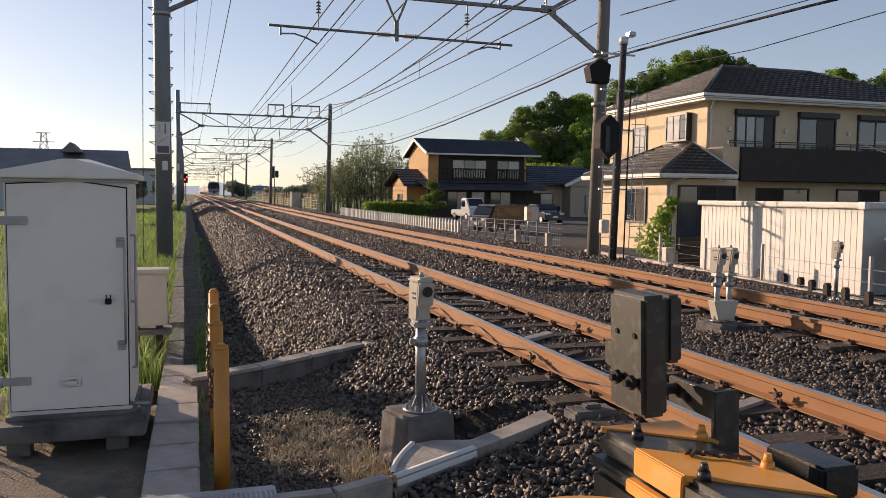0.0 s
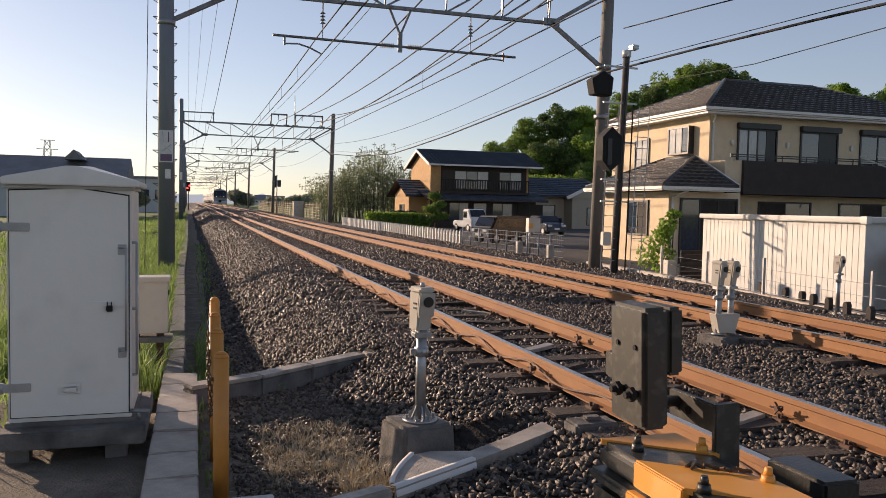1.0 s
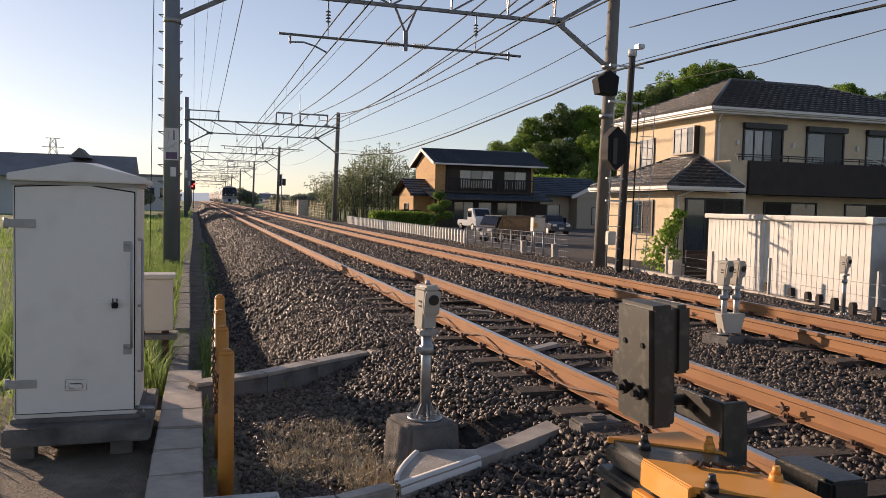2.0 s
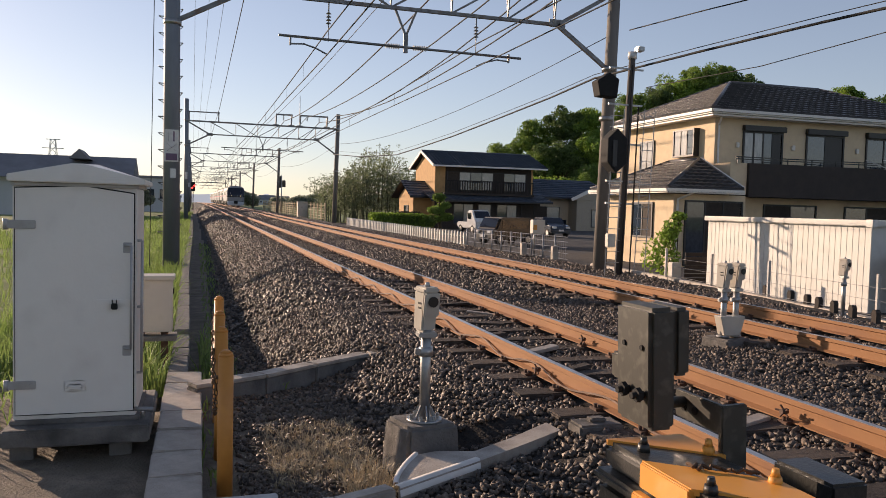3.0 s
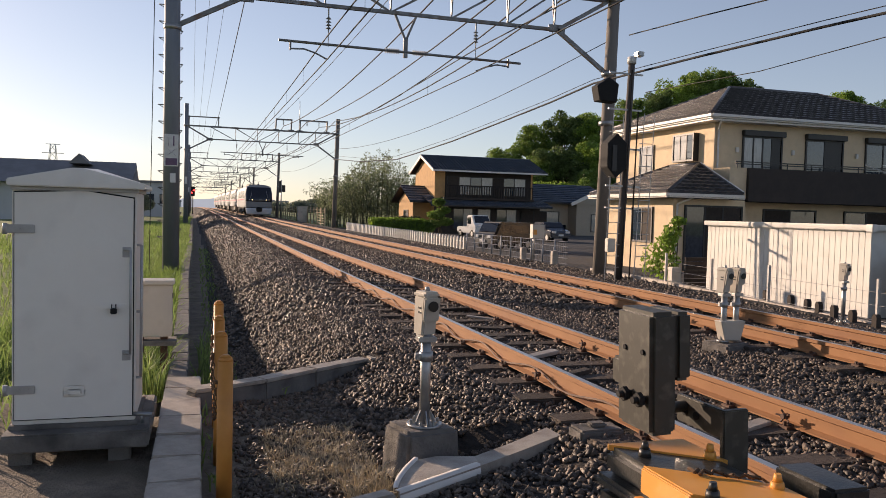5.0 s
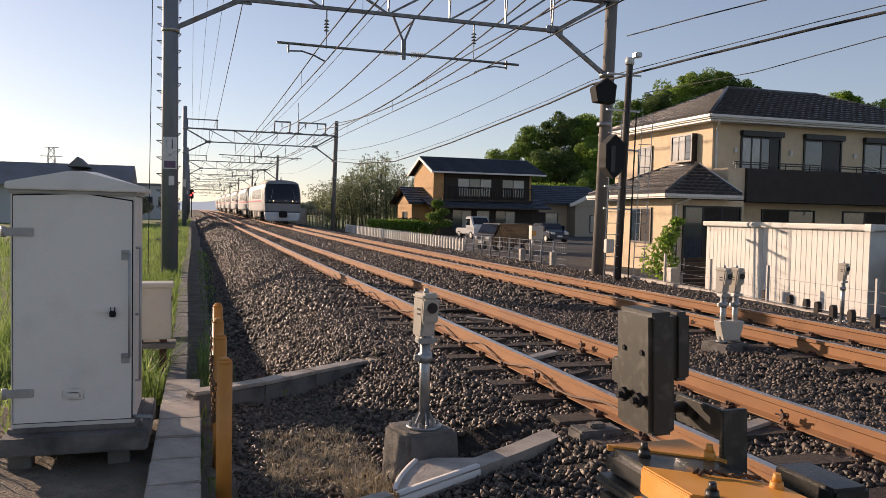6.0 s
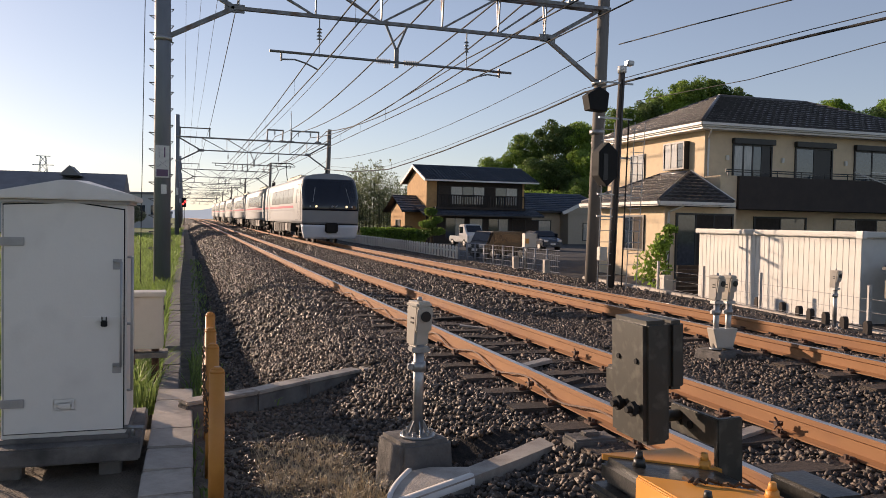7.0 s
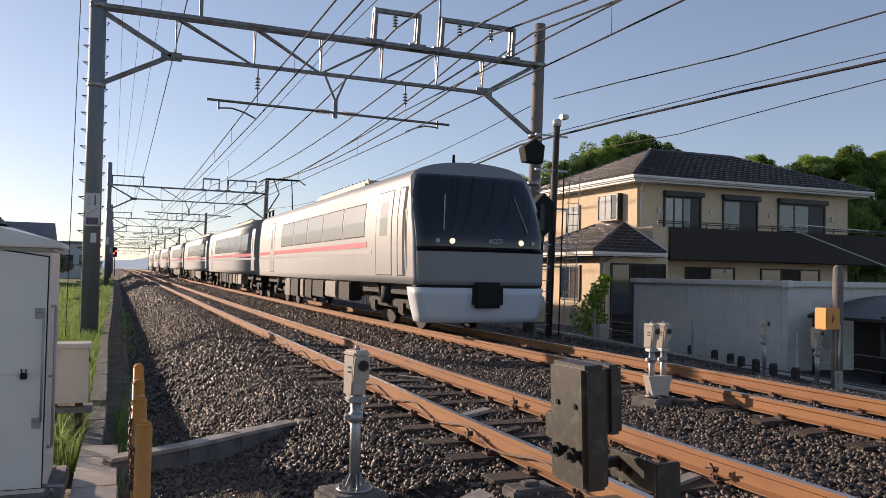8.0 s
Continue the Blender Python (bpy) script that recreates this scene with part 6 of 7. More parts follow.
def car_thing(name, x, y, z, rz, w, l, hgt, material, label, van):
    c = thing(name, Matrix.Translation((x, y, z)) @ pose(0, 0, 0, 0, 0, rz), label, "car", "parked vehicles")
    hood = hgt * (0.62 if van else 0.58)
    if van == "truck":
        prof = [(-l / 2, 0.35), (l / 2, 0.35), (l / 2, 0.85), (-l * 0.02, 0.85), (-l * 0.04, hgt), (-l * 0.30, hgt), (-l * 0.44, 1.1), (-l / 2, 0.95)]
    elif van:
        prof = [(-l / 2, 0.3), (l / 2, 0.3), (l / 2, hgt * 0.6), (l * 0.46, hgt * 0.97), (l * 0.4, hgt), (-l * 0.30, hgt), (-l * 0.40, hgt * 0.6), (-l * 0.49, hgt * 0.5)]
    else:
        prof = [(-l / 2, 0.28), (l / 2, 0.28), (l / 2, 0.85), (l * 0.42, 0.95), (l * 0.28, hgt), (-l * 0.08, hgt), (-l * 0.24, 0.95), (-l * 0.46, 0.80), (-l / 2, 0.6)]
    bm = B()
    prism(bm, prof, -w / 2, w / 2, "x")
    bmesh.ops.bevel(bm, geom=bm.edges[:], offset=0.07, segments=2, affect="EDGES")
    part("body", bm, material, c)
    bm = B()
    zt = hgt * 0.93
    zb = hgt * 0.60
    ya, yb = (-l * 0.28, l * 0.42) if van is True else (-l * 0.26, l * -0.06 if van == "truck" else l * 0.3)
    for e in (-1, 1):
        bm = B()
        box(bm, e * (w / 2 - 0.01) - 0.012, e * (w / 2 - 0.01) + 0.022, ya, yb, zb, zt - 0.06, 0.01)
        part("side_glass", bm, M_TRAIN_GLASS, c)
    bm = B()
    i = 5 if van is True else (5 if van == "truck" else 5)
    (ya, za), (yb, zb2) = prof[i], prof[i + 1]
    pa, pb = Vector((0, ya, za)).lerp(Vector((0, yb, zb2)), 0.12), Vector((0, ya, za)).lerp(Vector((0, yb, zb2)), 0.9)
    d = pb - pa
    nrm = Vector((0, d.z, -d.y)).normalized()
    if nrm.y > 0:
        nrm = -nrm
    for s in (-1,):
        v = [bm.verts.new(o) for o in (pa + nrm * 0.015 + Vector((-w * 0.42, 0, 0)), pa + nrm * 0.015 + Vector((w * 0.42, 0, 0)), pb + nrm * 0.015 + Vector((w * 0.45, 0, 0)), pb + nrm * 0.015 + Vector((-w * 0.45, 0, 0)))]
        bm.faces.new(v)
        r = bmesh.ops.extrude_face_region(bm, geom=bm.faces[:])
        bmesh.ops.translate(bm, vec=nrm * 0.02, verts=[q for q in r["geom"] if isinstance(q, bmesh.types.BMVert)])
    part("windscreen", bm, M_TRAIN_GLASS, c)
    for e in (-1, 1):
        for yy in (-l * 0.31, l * 0.31):
            bm = B()
            rod(bm, (e * (w / 2 - 0.2), yy, 0.3), (e * (w / 2 + 0.01), yy, 0.3), 0.30, seg=16)
            wh = part("wheel", bm, M_TYRE, c)
            bm = B()
            rod(bm, (e * (w / 2), yy, 0.3), (e * (w / 2 + 0.02), yy, 0.3), 0.18, seg=12)
            part("rim", bm, M_GALV, wh)
        bm = B()
        box(bm, e * w * 0.34 - 0.16, e * w * 0.34 + 0.16, -l / 2 - 0.02, -l / 2 + 0.08, 0.62, 0.78, 0.02)
        part("headlight", bm, M_SIGN_WHITE, c)
    bm = B()
    box(bm, -0.2, 0.2, -l / 2 - 0.03, -l / 2 + 0.02, 0.42, 0.55)
    part("number_plate", bm, M_SIGN_WHITE, c)


# ---- plants ----
def crown_points(rng, n, lobes):
    pts = []
    for _ in range(n):
        c, r = lobes[rng.integers(0, len(lobes))]
        d = rng.normal(size=3)
        d /= np.linalg.norm(d)
        pts.append(np.array(c) + d * np.array(r) * (0.45 + 0.65 * rng.random() ** 0.6))
    return np.array(pts)


def build_trees():
    rng = np.random.default_rng(8)
    protos = []
    for v in range(4):
        lobes = [((rng.normal() * 2.3, rng.normal() * 2.0, rng.uniform(3.0, 13.0)), np.array([1, 1, 0.8]) * rng.uniform(1.0, 2.2)) for _ in range(44)]
        protos.append((lobes, rng))
    spots = []
    tops = ((46, 9.5), (49, 12.5), (52, 14.5), (56, 17), (62, 20), (69, 21), (76, 23), (83, 26), (90, 30.5), (97, 29), (104, 25), (112, 25), (120, 29), (127, 26), (132, 26), (140, 29), (148, 31), (160, 32), (172, 31))
    for layer, (back, drop, step) in enumerate(((130, 0.0, 4.6), (122, 5.5, 4.6), (116, 10.0, 5.0), (112, 14.0, 5.5))):
        x = 47.0 + layer * 1.3
        while x < 172:
            h = np.interp(x, [p[0] for p in tops], [p[1] for p in tops]) * back / 130 - drop + rng.uniform(-0.8, 1.2)
            s = rng.uniform(0.62, 0.92)
            if h > 3:
                spots.append((x * back / 130, back + rng.uniform(-2, 2), s, h - 14.2 * s))
            x += step * rng.uniform(0.8, 1.2)
    first = {}
    for i, (x, y, s, z) in enumerate(spots):
        v = i % 4
        m = Matrix.Translation((x, y, z - 0.5)) @ Matrix.Rotation(i * 1.9, 4, "Z") @ Matrix.Diagonal((s, s, s, 1))
        if v not in first:
            lobes, r = protos[v]
            t = thing("broadleaf_tree", Matrix.Identity(4), "dense green broadleaf tree on the wooded rise", "tree", "trees on the rise")
            bm = B()
            rod(bm, (0, 0, -1.5), (0.2, 0.1, 5.5), 0.4, 0.25, 8)
            for c, rr in lobes[:8]:
                rod(bm, (0.15, 0.1, 3.5 + r.uniform(0, 2)), c, 0.16, 0.05, 6)
            part("trunk", bm, M_BARK, t)
            quads_mesh("crown", crown_points(r, 15000, lobes), 0.23, (M_LEAF2, M_LEAF, M_LEAF, M_LEAF_DARK)[v], t, 1.0, r)
            t.matrix_basis = m
            first[v] = t
        else:
            o = copy_thing(first[v], m)
            o.scale = (s, s, s)
            o.matrix_basis = m
    # rising ground under the trees
    bm = B()
    n = 24
    rows = []
    for j in range(8):
        y = 112 + j * 12
        rows.append([bm.verts.new((45 + 8 * i, y, -1.2 + 17 * smoothstep(0, 1, j / 2.2) * smoothstep(-0.5, 6, i))) for i in range(n)])
    for j in range(7):
        for i in range(n - 1):
            bm.faces.new((rows[j][i], rows[j][i + 1], rows[j + 1][i + 1], rows[j + 1][i])).smooth = True
    tagged(part("wooded_bank", bm, M_GRASSLAND), "green bank rising behind the houses", "bank", kind="structure")


def build_bamboo():
    rng = np.random.default_rng(21)
    g = thing("bamboo_grove", (18, 92, -0.6), "tall pale bamboo grove with feathery drooping tops", "bamboo", kind="stuff")
    g.matrix_world = Matrix.Identity(4)
    bm = B()
    leaves = []
    for k in range(150):
        x, y = rng.uniform(13.6, 24.5), rng.uniform(86, 97)
        h = (4.6 + 3.6 * math.exp(-((x - 19.8) / 3.4) ** 2)) * rng.uniform(0.72, 1.12)
        lean = rng.normal() * 0.8 - 0.9 * smoothstep(17, 13, x)
        pts = [Vector((x + lean * u * u, y, -0.6 + h * u)) for u in (0, 0.4, 0.75, 1.0)]
        for p, q, r in zip(pts, pts[1:], (0.04, 0.03, 0.015)):
            rod(bm, p, q, r, r * 0.8, 5)
        # leaves hang in small sprays off the culm
        for _ in range(20):
            u = 0.22 + 0.78 * rng.random() ** 0.7
            cx, cy, cz = x + lean * u * u + rng.normal() * 0.42, y + rng.normal() * 0.35, -0.6 + h * u + rng.normal() * 0.2
            for _ in range(10):
                leaves.append((cx + rng.normal() * 0.20, cy + rng.normal() * 0.18, cz - abs(rng.normal()) * 0.22))
    part("culms", bm, M_CULM, g)
    quads_mesh("leaves", leaves, 0.08, M_BAMBOO, g, 1.6, rng, 0.4)


def build_garden():
    rng = np.random.default_rng(5)
    h = thing("clipped_hedge", (16, 66, -0.6), "bright green clipped hedge behind the picket fence", "hedge")
    h.matrix_world = Matrix.Identity(4)
    pts = np.stack([rng.uniform(13.6, 18.4, 5200), rng.uniform(65.5, 66.8, 5200), rng.uniform(-0.6, 0.75, 5200)], 1)
    quads_mesh("leaves", pts, 0.10, M_HEDGE, h, 1.0, rng)
    bm = B()
    box(bm, 13.8, 18.3, 65.8, 66.6, -0.7, 0.62, 0.1)
    part("core", bm, M_LEAF, h)
    t = thing("cloud_pruned_pine", (19.6, 66.5, -0.6), "dark cloud-pruned garden pine with layered pads", "tree")
    t.matrix_world = Matrix.Identity(4)
    bm = B()
    rod(bm, (20.0, 66.5, -0.7), (19.8, 66.5, 2.2), 0.16, 0.06, 8)
    pads = [((19.2, 66.4, 0.3), (0.8, 0.7, 0.35)), ((20.4, 66.4, 0.5), (0.7, 0.7, 0.33)), ((19.5, 66.4, 1.1), (0.75, 0.6, 0.33)), ((20.3, 66.6, 1.5), (0.6, 0.6, 0.3)), ((19.8, 66.5, 2.2), (0.55, 0.5, 0.33)), ((18.7, 66.3, -0.1), (0.7, 0.6, 0.4))]
    for c, r in pads:
        rod(bm, (19.9, 66.5, c[2] - 0.4), c, 0.06, 0.03, 6)
    part("trunk", bm, M_BARK, t)
    quads_mesh("needles", crown_points(rng, 5000, pads), 0.08, M_LEAF, t, 1.3, rng)
    s = thing("round_shrub", (17.6, 67.5, -0.6), "brown-red rounded shrub in the garden", "shrub")
    s.matrix_world = Matrix.Identity(4)
    quads_mesh("leaves", crown_points(rng, 1800, [((18.0, 67.5, 0.5), (0.7, 0.5, 0.4)), ((17.0, 67.5, 0.6), (0.6, 0.5, 0.3))]), 0.09, M_BARK, s, 1.0, rng)
    b = thing("garden_bush", (13.6, 20.5, -0.6), "leafy bush with yellow-green top beside the house", "bush")
    b.matrix_world = Matrix.Identity(4)
    bm = B()
    lob = [((13.5, 21.2, 0.3), (0.3, 0.3, 0.45)), ((13.8, 21.3, 0.85), (0.28, 0.25, 0.3)), ((13.6, 21.2, -0.1), (0.4, 0.3, 0.5)), ((13.95, 21.2, 1.2), (0.2, 0.2, 0.12)), ((13.1, 21.3, 0.0), (0.3, 0.3, 0.5)), ((13.6, 21.2, 0.6), (0.25, 0.25, 0.25))]
    for c, r in lob:
        rod(bm, (13.9, 21.2, -0.7), c, 0.03, 0.01, 5)
    part("stems", bm, M_BARK, b)
    quads_mesh("leaves", crown_points(rng, 1100, lob), 0.065, M_LEAF2, b, 1.2, rng)


def blades(name, boxes, hgt, material, label, seed, lean=0.35, cat="grass", w=0.006):
    rng = np.random.default_rng(seed)
    V, F = [], []
    for x0, x1, y0, y1, n, k in boxes:
        x, y = rng.uniform(x0, x1, n), y0 + (y1 - y0) * rng.random(n) ** 1.3
        for a, b in zip(x, y):
            z = ground_z(a + bend(b), b) - 0.02
            a += bend(b)
            h = hgt * k * rng.uniform(0.45, 1.15)
            dx, dy = rng.normal(size=2) * lean * h
            an = rng.uniform(0, math.pi)
            ux, uy = w * math.cos(an) * (1 + b * 0.05), w * math.sin(an) * (1 + b * 0.05)
            i = len(V)
            V += [(a - ux, b - uy, z), (a + ux, b + uy, z), (a + dx * 0.35 + ux * 0.8, b + dy * 0.35 + uy * 0.8, z + h * 0.6), (a + dx * 0.35 - ux * 0.8, b + dy * 0.35 - uy * 0.8, z + h * 0.6), (a + dx, b + dy, z + h * (0.95 - 0.3 * (abs(dx) + abs(dy)) / max(h, 0.01) * 0.5))]
            F += [(i, i + 1, i + 2, i + 3), (i + 3, i + 2, i + 4)]
    me = bpy.data.meshes.new(name)
    me.from_pydata(V, [], F)
    me.materials.append(material)
    tagged(new(name, me), label, cat, kind="stuff")


def build_grass():
    blades("grass", [(-2.6, -0.42, 9.0, 45.0, 13000, 1.0), (-0.85, -0.38, 8.5, 40.0, 5000, 1.25), (-0.7, -0.28, 7.4, 12.0, 700, 1.2), (0.0, 0.25, 7.3, 12, 260, 1.0), (0.0, 0.16, 7.0, 8.2, 110, 1.1), (0.2, 0.75, 7.35, 8.3, 160, 0.5), (-6, -1.5, 8.0, 30.0, 3500, 0.8), (-3.2, -1.3, 5.0, 8.0, 700, 0.7), (-2.5, -0.4, 45, 100, 9000, 1.2)], 0.42, M_GRASS, "tall fresh green grass along the line", 2)
    blades("low_weeds", [(0.25, 0.75, 7.25, 8.2, 320, 0.5), (0.02, 0.2, 5.0, 7.0, 60, 0.5), (-9, -2, 30, 75, 5000, 1.4), (0.05, 0.45, 9, 40, 700, 0.5)], 0.30, M_GRASS, "low green weeds at the foot of the ballast", 3)
    blades("dry_grass_tuft", [(0.85, 1.15, 4.55, 4.95, 420, 1.0), (0.45, 1.05, 4.9, 5.7, 800, 0.45), (0.45, 1.15, 5.1, 6.15, 2200, 0.5), (0.2, 0.9, 4.3, 6.0, 200, 0.35)], 0.20, M_DRY, "dry straw-coloured grass tuft by the concrete base", 4, 0.6, w=0.003)


def build_distance():
    rng = random.Random(6)
    h = thing("long_farmhouse", (-12, 78, 0), "long low house with a wide dark roof", "house")
    h.matrix_world = Matrix.Identity(4)
    bm = B()
    box(bm, -19.5, -6.6, 80, 88, -0.7, 3.2)
    part("wall", bm, M_FAR_HAZED, h)
    bm = B()
    prism(bm, [(79, 3.1), (89, 3.1), (84, 5.4)], -20, -6.0, "x")
    prism(bm, [(-11.6, 5.0), (-9.8, 5.0), (-10.7, 5.9)], 80.5, 84)
    part("roof", bm, M_FAR_ROOF_HAZED, h)
    for k in range(5):
        bm = B()
        box(bm, -18.5 + k * 2.4, -17.2 + k * 2.4, 79.94, 80.0, 0.6, 1.9)
        part("window", bm, M_PANE, h)
    w = thing("grey_warehouse", (-3, 110, 0), "grey flat-roofed warehouse behind the field", "warehouse")
    w.matrix_world = Matrix.Identity(4)
    bm = B()
    box(bm, -9.5, -3.0, 110, 122, -0.7, 4.2)
    part("wall", bm, M_FAR_HAZED, w)
    bm = B()
    box(bm, -9.7, -2.8, 109.8, 122.2, 4.2, 4.5)
    part("roof", bm, M_FAR_ROOF_HAZED, w)
    for k in range(3):
        bm = B()
        box(bm, -8.8 + k * 1.9, -7.6 + k * 1.9, 109.93, 110, 1.6, 2.8)
        part("window", bm, M_PANE, w)
    p = thing("power_pylon", (-64, 400, 0), "distant lattice power pylon against the bright sky", "pylon")
    bm = B()
    for ex in (-1, 1):
        for ey in (-1, 1):
            rod(bm, (ex * 3.2, ey * 3.2, 0), (ex * 1.0, ey * 1.0, 28), 0.22, 0.14, 5)
    for k in range(9):
        z0, z1 = k * 3.1, k * 3.1 + 3.1
        a, b = 3.2 - 2.2 * z0 / 28, 3.2 - 2.2 * z1 / 28
        rod(bm, (-a, -a, z0), (b, -b, z1), 0.12, seg=4)
        rod(bm, (a, -a, z0), (-b, -b, z1), 0.12, seg=4)
    part("tower", bm, M_FAR_HAZED, p)
    for z, wd in ((20, 5.5), (24, 4.5), (28, 3.0)):
        bm = B()
        bar(bm, (-wd, 0, z), (wd, 0, z), 0.3, 0.3)
        part("cross_arm", bm, M_FAR_HAZED, p)
    rngn = np.random.default_rng(12)
    for k in range(26):
        x = rng.uniform(-60, 110)
        y = rng.uniform(520, 900)
        if -12 < x - bend(y) < 24:
            continue
        hh = rng.uniform(3, 6)
        ob = thing("distant_house", (x, y, 0.2), "distant house with a dark roof, paled by haze in its colour", "house", "distant houses")
        bm = B()
        box(bm, -6, 6, -4, 4, -1, hh)
        part("wall", bm, M_FAR_HAZED, ob)
        bm = B()
        prism(bm, [(-4.6, hh), (4.6, hh), (0, hh + 2.2)], -6.5, 6.5, "x")
        part("roof", bm, M_FAR_ROOF_HAZED, ob)
        for i in range(3):
            bm = B()
            box(bm, -4.5 + i * 3.4, -3.1 + i * 3.4, -4.05, -4.0, hh - 2.2, hh - 1.0)
            part("window", bm, M_PANE, ob)
    for k, (x, y, r, z) in enumerate(((30, 250, 5.5, 2.0), (40, 270, 6.5, 2.5), (52, 290, 7, 3.0), (30, 330, 6, 2.5), (44, 340, 7, 3), (66, 330, 8, 3.5), (-6.5, 95, 1.6, 2.6), (-22, 150, 4, 3), (60, 260, 9, 4), (16.5, 300, 6, 4), (-30, 230, 6, 4), (-14, 300, 7, 4))):
        t = thing("distant_tree", (x, y, 0), "distant tree clump with haze in its pale green", "tree", "distant trees")
        bm = B()
        rod(bm, (0, 0, -1), (0, 0, z), 0.3, 0.15, 6)
        part("trunk", bm, M_BARK, t)
        lob = [((rngn.uniform(-r, r) * 0.6, rngn.uniform(-r, r) * 0.5, z * rngn.uniform(0.4, 1.1)), np.array([0.45, 0.45, 0.33]) * r) for _ in range(7)]
        quads_mesh("crown", crown_points(rngn, 3600, lob), 0.05 * r + 0.08, M_HAZED_LEAF, t, 1.0, rngn)
    # Far strip: the haze is put into its pale colour and faint glow.
    haze = bpy.data.materials.new("painted_haze")
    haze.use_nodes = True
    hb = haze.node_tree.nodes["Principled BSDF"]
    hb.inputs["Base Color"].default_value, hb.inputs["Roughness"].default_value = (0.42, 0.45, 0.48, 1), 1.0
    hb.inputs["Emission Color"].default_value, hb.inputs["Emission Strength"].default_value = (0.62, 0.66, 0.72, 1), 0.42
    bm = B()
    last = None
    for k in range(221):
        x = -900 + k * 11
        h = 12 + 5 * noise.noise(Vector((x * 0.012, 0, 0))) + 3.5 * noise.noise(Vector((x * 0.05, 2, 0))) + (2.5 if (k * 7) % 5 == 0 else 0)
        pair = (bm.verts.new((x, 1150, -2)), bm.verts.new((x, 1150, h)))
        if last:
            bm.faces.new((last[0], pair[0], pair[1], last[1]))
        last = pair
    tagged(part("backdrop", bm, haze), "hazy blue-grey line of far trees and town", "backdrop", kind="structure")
    s = thing("red_block_signal", on(-0.2, 150, 0), "railway block signal showing red lamps", "signal")
    bm = B()
    rod(bm, (0, 0, -0.7), (0, 0, 4.3), 0.08, seg=8)
    part("mast", bm, M_GASKET, s)
    bm = B()
    box(bm, -0.35, 0.35, -0.1, 0.1, 2.6, 4.3, 0.05)
    part("signal_head", bm, M_GASKET, s)
    for x, z in ((-0.15, 3.2), (0.2, 3.6)):
        bm = B()
        rod(bm, (x, -0.1, z), (x, -0.16, z), 0.16, seg=12)
        part("red_lamp", bm, M_RED, s)
    s = thing("track_signal", on(12.0, 118, 0), "slim signal mast with dark heads and a grey cabinet", "signal")
    bm = B()
    rod(bm, (0, 0, -0.7), (0, 0, 5.0), 0.09, seg=8)
    part("mast", bm, M_GALV, s)
    for x, z0, z1 in ((-0.25, 3.2, 4.9), (0.35, 3.3, 4.3)):
        bm = B()
        box(bm, x - 0.25, x + 0.25, -0.1, 0.1, z0, z1, 0.06)
        part("signal_head", bm, M_DARKFRAME, s)
    c = thing("trackside_cabinet", on(11.7, 92, 0), "pale grey trackside equipment cabinet", "cabinet")
    bm = B()
    box(bm, -0.55, 0.55, -0.4, 0.4, -0.5, 1.25, 0.03)
    part("body", bm, M_CREAM, c)
    bm = B()
    box(bm, -0.6, 0.6, -0.45, 0.45, 1.25, 1.33, 0.02)
    part("lid", bm, M_CREAM, c)


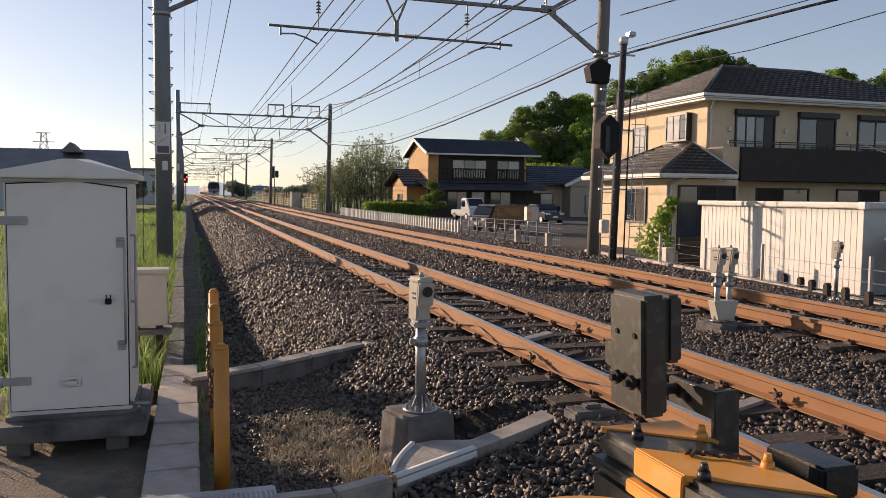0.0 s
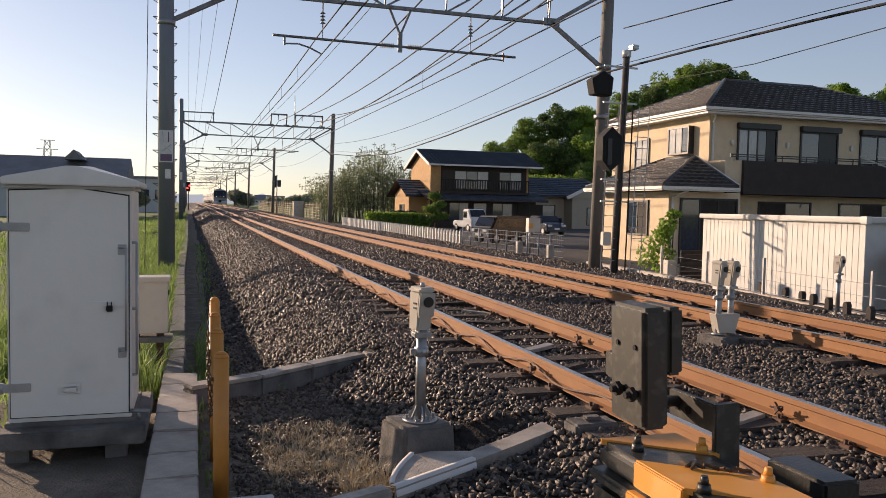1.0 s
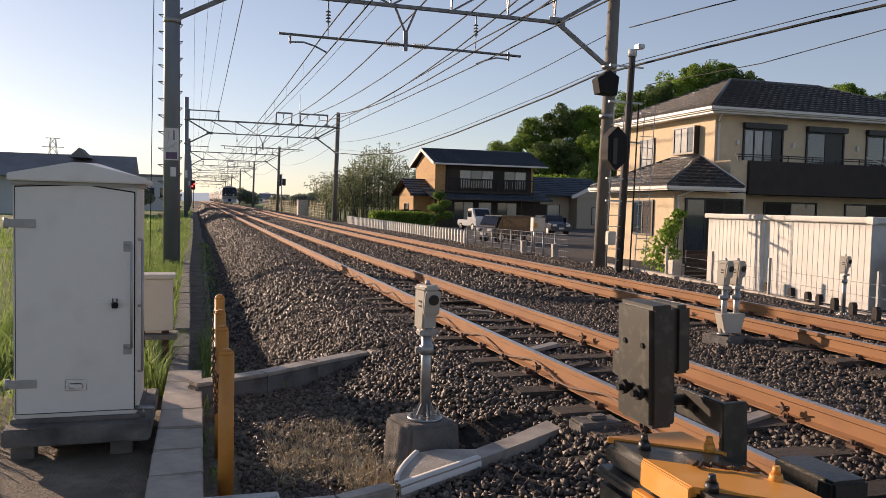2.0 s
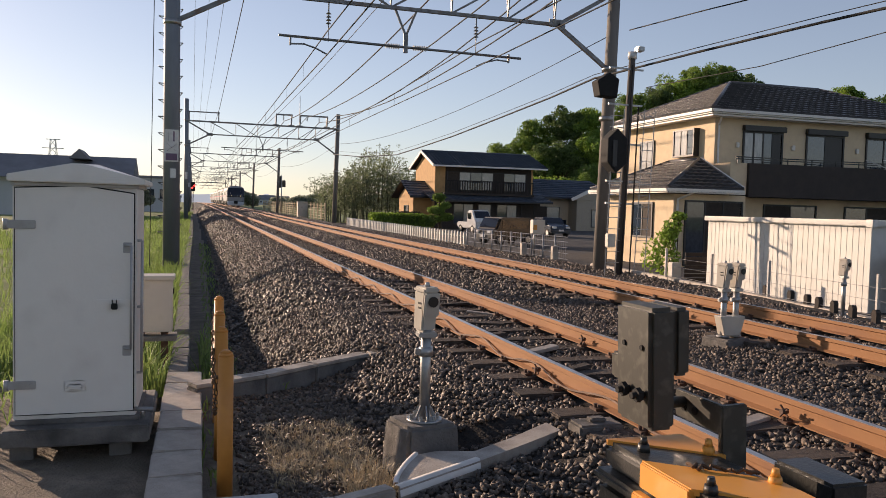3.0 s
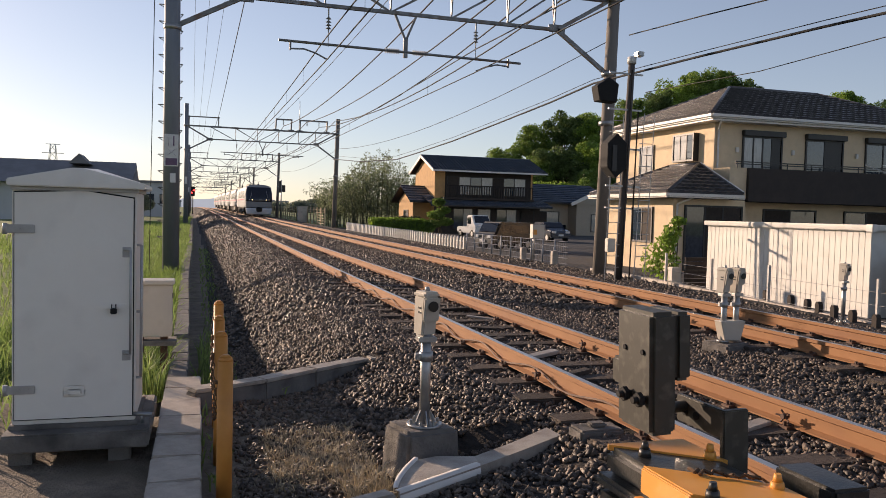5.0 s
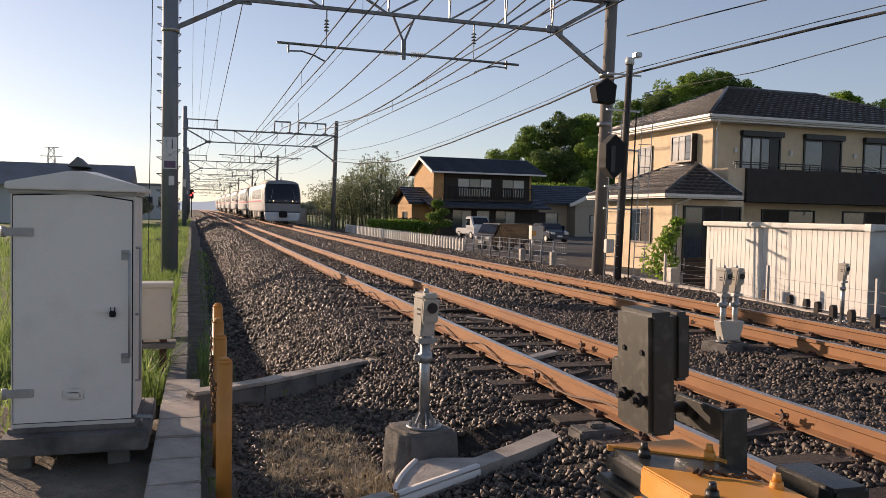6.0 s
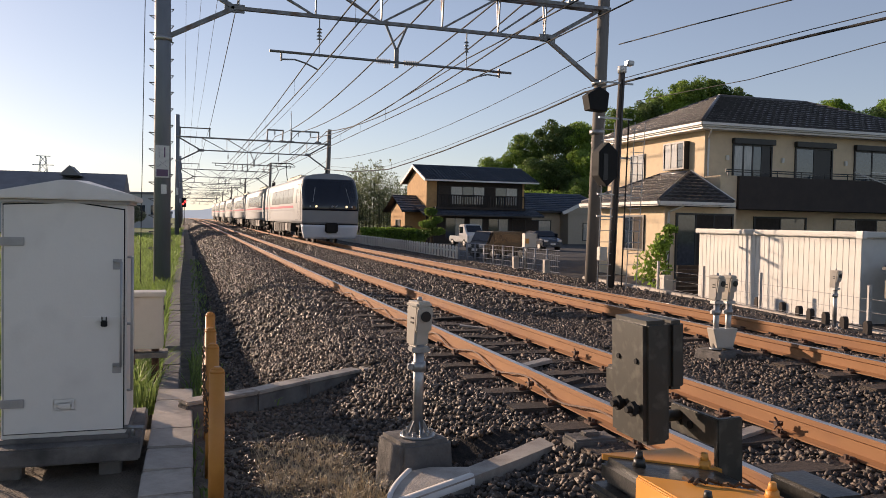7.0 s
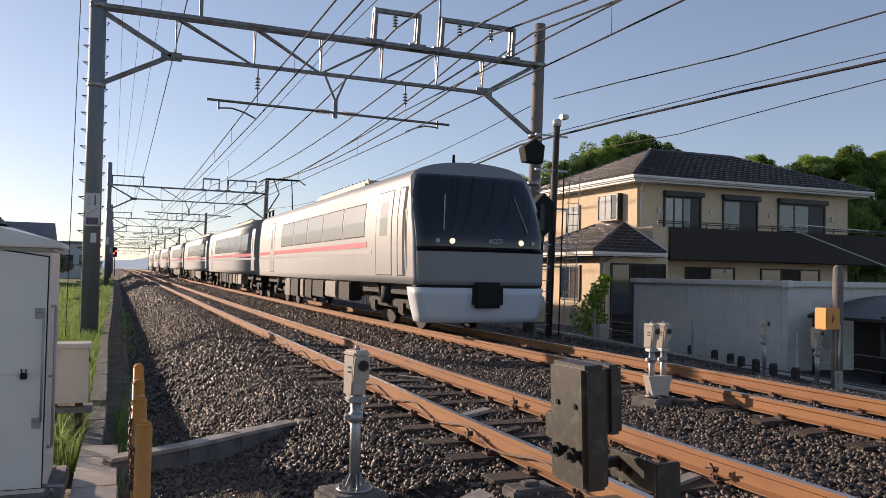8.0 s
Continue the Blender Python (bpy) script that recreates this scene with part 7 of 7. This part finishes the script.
def build_small():
    s = thing("sign_board_post", (12.74, 29.38, -0.6), "small white and yellow notice box on a pole", "sign")
    bm = B()
    rod(bm, (0, 0, 0), (0, 0, 1.5), 0.05, seg=8)
    part("pole", bm, M_GALV, s)
    bm = B()
    box(bm, -0.12, 0.38, -0.15, 0.15, 0.95, 1.5, 0.01)
    part("board", bm, M_CREAM, s)
    bm = B()
    box(bm, -0.10, 0.05, -0.156, -0.152, 1.1, 1.3)
    part("yellow_label", bm, M_YELLOW, s)
    for x, y in ((11.85, 27.6), (12.0, 25.2)):
        bm = B()
        prism(bm, [(-0.1, -0.7), (0.1, -0.7), (0.1, 0.0), (0.05, 0.08), (-0.1, 0.05)], -0.08, 0.08)
        o = part("marker_stone", bm, M_CONC)
        o.matrix_world = Matrix.Translation((x - 0.3, y, 0.0))
        tagged(o, "pale concrete marker stone beside the rail", "marker", "marker stones")
    bm = B()
    box(bm, 12.75, 13.05, 19.6, 19.85, -0.7, -0.1, 0.02)
    tagged(part("meter_cabinet", bm, M_CREAM), "small cream meter cabinet at the fence", "cabinet")
    bm = B()
    for k in range(8):
        box(bm, 13.1, 15.4, 19.5, 19.55, -0.75 + k * 0.12, -0.65 + k * 0.12)
    tagged(part("slat_screen", bm, M_DARKWOOD), "dark brown slatted garden screen", "fence")
    # bond cable clipped along the near rail
    bm = B()
    prev = None
    for k in range(120):
        y = 3.0 + k * 0.12
        z = -0.098 - 0.032 * math.cos(k * 0.55)
        p = Vector((T1 - 0.566 - 0.05 - 0.018 * math.cos(k * 0.55), y, z))
        if prev:
            rod(bm, prev, p, 0.0085, seg=6)
        prev = p
    tagged(part("bond_cable", bm, M_BOND), "thin dark bond cable looping along the rail foot", "cable")
    for x, y in ((2.55, 4.75),):
        bm = B()
        box(bm, -0.16, 0.16, -0.1, 0.1, -0.22, -0.13, 0.015)
        box(bm, -0.06, 0.06, -0.04, 0.04, -0.13, -0.10, 0.01)
        o = part("track_box", bm, M_CONC_DARK)
        o.matrix_world = Matrix.Translation((x, y, 0))
        tagged(o, "flat grey connection box beside the rail", "connection box")
    span = [(12.9, -2.0, 4.9), (12.03, 9.82, 5.05), (11.78, 13.18, 5.14), (11.51, 16.86, 5.20), (11.05, 21.42, 5.19), (11.05, 24.37, 5.01), (11.05, 29.31, 4.80), (11.05, 35.09, 4.57), (11.05, 41.0, 4.43), (11.05, 46.07, 4.34), (10.9, 56, 4.75), (10.75, 68, 5.6)]
    wire("telecom_cable", span, 0.030, "thick bundled telecom cable on the poles", "cable")
    wire("telecom_cable", [(x, y, z + 0.10 + 0.004 * abs(y - 19)) for x, y, z in span], 0.010, "thin messenger strand above the telecom cable", "cable")
    wire("service_cable", [(11.28, 19.89, 6.3), (11.5, 16.88, 6.16), (11.78, 13.19, 5.95), (12.03, 9.82, 5.89), (12.9, -2.0, 6.2)], 0.016, "service cable running off to a street pole", "cable")
    wire("service_cable", [(11.35, 19.03, 4.62), (11.65, 14.85, 4.53), (11.88, 11.76, 4.66), (12.03, 9.82, 4.72), (12.9, -2.0, 5.3)], 0.010, "thin service cable running to the street", "cable")
    bm = B()
    rod(bm, (-1.19, 21.0, -0.6), (-1.06, 21.0, 11), 0.010, seg=5)
    tagged(part("guy_wire", bm, M_WIRE), "thin vertical guy wire beside the pole", "cable")


build_track(T1, "near railway track with rust-orange rails on dark sleepers")
build_track(T2, "far railway track with rust-orange rails on dark sleepers")
for k, gy in enumerate(GANTRIES):
    build_gantry(gy, k == 0)
build_wires()
train, cars = build_train()
build_beige_house()
build_dark_house()
build_shed()
build_cabinet()
build_bollards()
build_path()
build_gate_machine()
concrete_block(1.40, 4.98, -0.7, -0.115, 0.42, "weathered tapered concrete base with chipped edges")
sensor_post(1.41, 4.95, -0.115, 0.885, (0.22, -0.97))
concrete_block(5.86, 7.85, -0.6, -0.14, 0.46, "low concrete base between the tracks")
twin = sensor_post(5.72, 7.8, -0.13, 0.86, (0.22, -0.97), heads=((0.05, 0.0), (0.23, 0.02)), base=False)
bm = B()
prism(bm, [(0.03, 0.02), (0.24, 0.02), (0.30, 0.245), (-0.03, 0.245)], -0.07, 0.07)
bmesh.ops.bevel(bm, geom=bm.edges[:], offset=0.008, segments=1, affect="EDGES")
part("flared_base", bm, M_SENSOR, twin, "flared beige casting")
sensor_post(10.33, 10.8, -0.40, 1.0, (0.22, -0.97))
sensor_post(10.2, 9.55, -0.42, 0.95, (0.35, -0.93))
build_signal_pole()
build_post_with_box()
build_fences()
car_thing("white_light_truck", 21.2, 61.0, -0.62, 8, 1.48, 3.4, 1.78, M_CARWHITE, "small white flatbed truck parked in the yard", "truck")
car_thing("brown_minivan", 15.9, 40.6, -0.62, -68, 1.45, 3.3, 1.48, M_CARBROWN, "brown minivan parked behind the fence", True)
car_thing("navy_hatchback", 24.9, 54.5, -0.62, 2, 1.6, 3.6, 1.4, M_CARBLUE, "dark navy hatchback parked before the annex", False)
rng = random.Random(17)
for k in range(9):
    bm = B()
    box(bm, -0.22, 0.22, -0.05, 0.05, 0.0, 0.02 + rng.uniform(0, 0.02), 0.006)
    o = part("wood_splinter", bm, M_SLEEPER if k % 3 else M_CONC)
    yy = 4.6 + k * 0.95
    o.matrix_world = Matrix.Translation((T1 + rng.uniform(-0.35, 0.35), yy, -0.168)) @ pose(0, 0, 0, rng.uniform(-4, 4), rng.uniform(-4, 4), rng.uniform(-40, 40))
    tagged(o, "weathered splinter of wood lying between the rails", "wood piece", "wood pieces between the rails")
for (x, y) in ((T1 + 0.48, 4.55), (T1 + 0.48, 7.6), (T1 - 0.66, 6.2), (T2 - 0.66, 9.4)):
    a = thing("rail_bond_clamp", (x, y, -0.08), "dark bent rail bond clamp on the rail side", "clamp", "rail clamps")
    for e in range(5):
        bm = B()
        t = e * 1.257
        rod(bm, (0, 0, 0), (-0.02, 0.07 * math.cos(t), 0.045 * math.sin(t)), 0.007, seg=5)
        part("prong", bm, M_CLIP, a)
    bm = B()
    rod(bm, (-0.03, 0, 0), (0.02, 0, 0), 0.02, seg=8)
    part("bolt", bm, M_CLIP, a)
build_small()
build_trees()
build_bamboo()
build_garden()
build_grass()
build_distance()
stones("ballast", 0.3, 9.6, 2.2, 12.0, 64000, 0.0255, 1, "loose brown-grey crushed ballast stones near the crossing", lambda x, y: not (x < 1.0 and kerb_y(x) - 0.05 > y > 4.2) and not (x < 1.0 and y < 4.2) and off_kerb(x, y))
stones("ballast", 0.25, 1.15, 4.2, 7.6, 3200, 0.022, 5, "scattered small crushed stones on the dark soil", lambda x, y: y < kerb_y(x) - 0.03 and off_kerb(x, y))
stones("ballast", 0.4, 9.8, 12.0, 34.0, 36000, 0.039, 2, "loose brown-grey crushed ballast stones along the tracks")
stones("ballast", 9.6, 12.0, 8.0, 50.0, 9000, 0.042, 7, "pale ballast stones along the far kerb", lambda x, y: x + bend(y) < np.interp(y, [6, 9, 13.5, 19, 23.5, 50], [10.3, 10.5, 11.1, 11.8, 12.0, 11.9]) - 0.25)
stones("ballast", 0.5, 9.8, 80.0, 170.0, 16000, 0.12, 9, "ballast stones far along the tracks")
stones("ballast", 0.5, 9.8, 34.0, 80.0, 24000, 0.065, 3, "brown-grey ballast stones further along the tracks")


def motions():
    """The train runs towards the crossing at a steady speed, each coach following the line's slight bend."""
    times = [k * 0.5 for k in range(17)]
    rows, follow = [], [[] for _ in cars]
    for t in times:
        y = END_Y + SPEED * (8 - t)
        rows.append((t, Matrix.Translation(on(T2, y, 0))))
        for i, r in enumerate(follow):
            a, b = on(T2, y + CAR_LEN * i + 3, 0), on(T2, y + CAR_LEN * i + 17, 0)
            d = (b - a).normalized()
            at = a - d * 3 - on(T2, y, 0)
            r.append((t, Matrix.Translation(at) @ d.to_track_quat("Y", "Z").to_matrix().to_4x4()))
    walk(train, rows)
    for car, r in zip(cars, follow):
        walk(car, r)


motions()
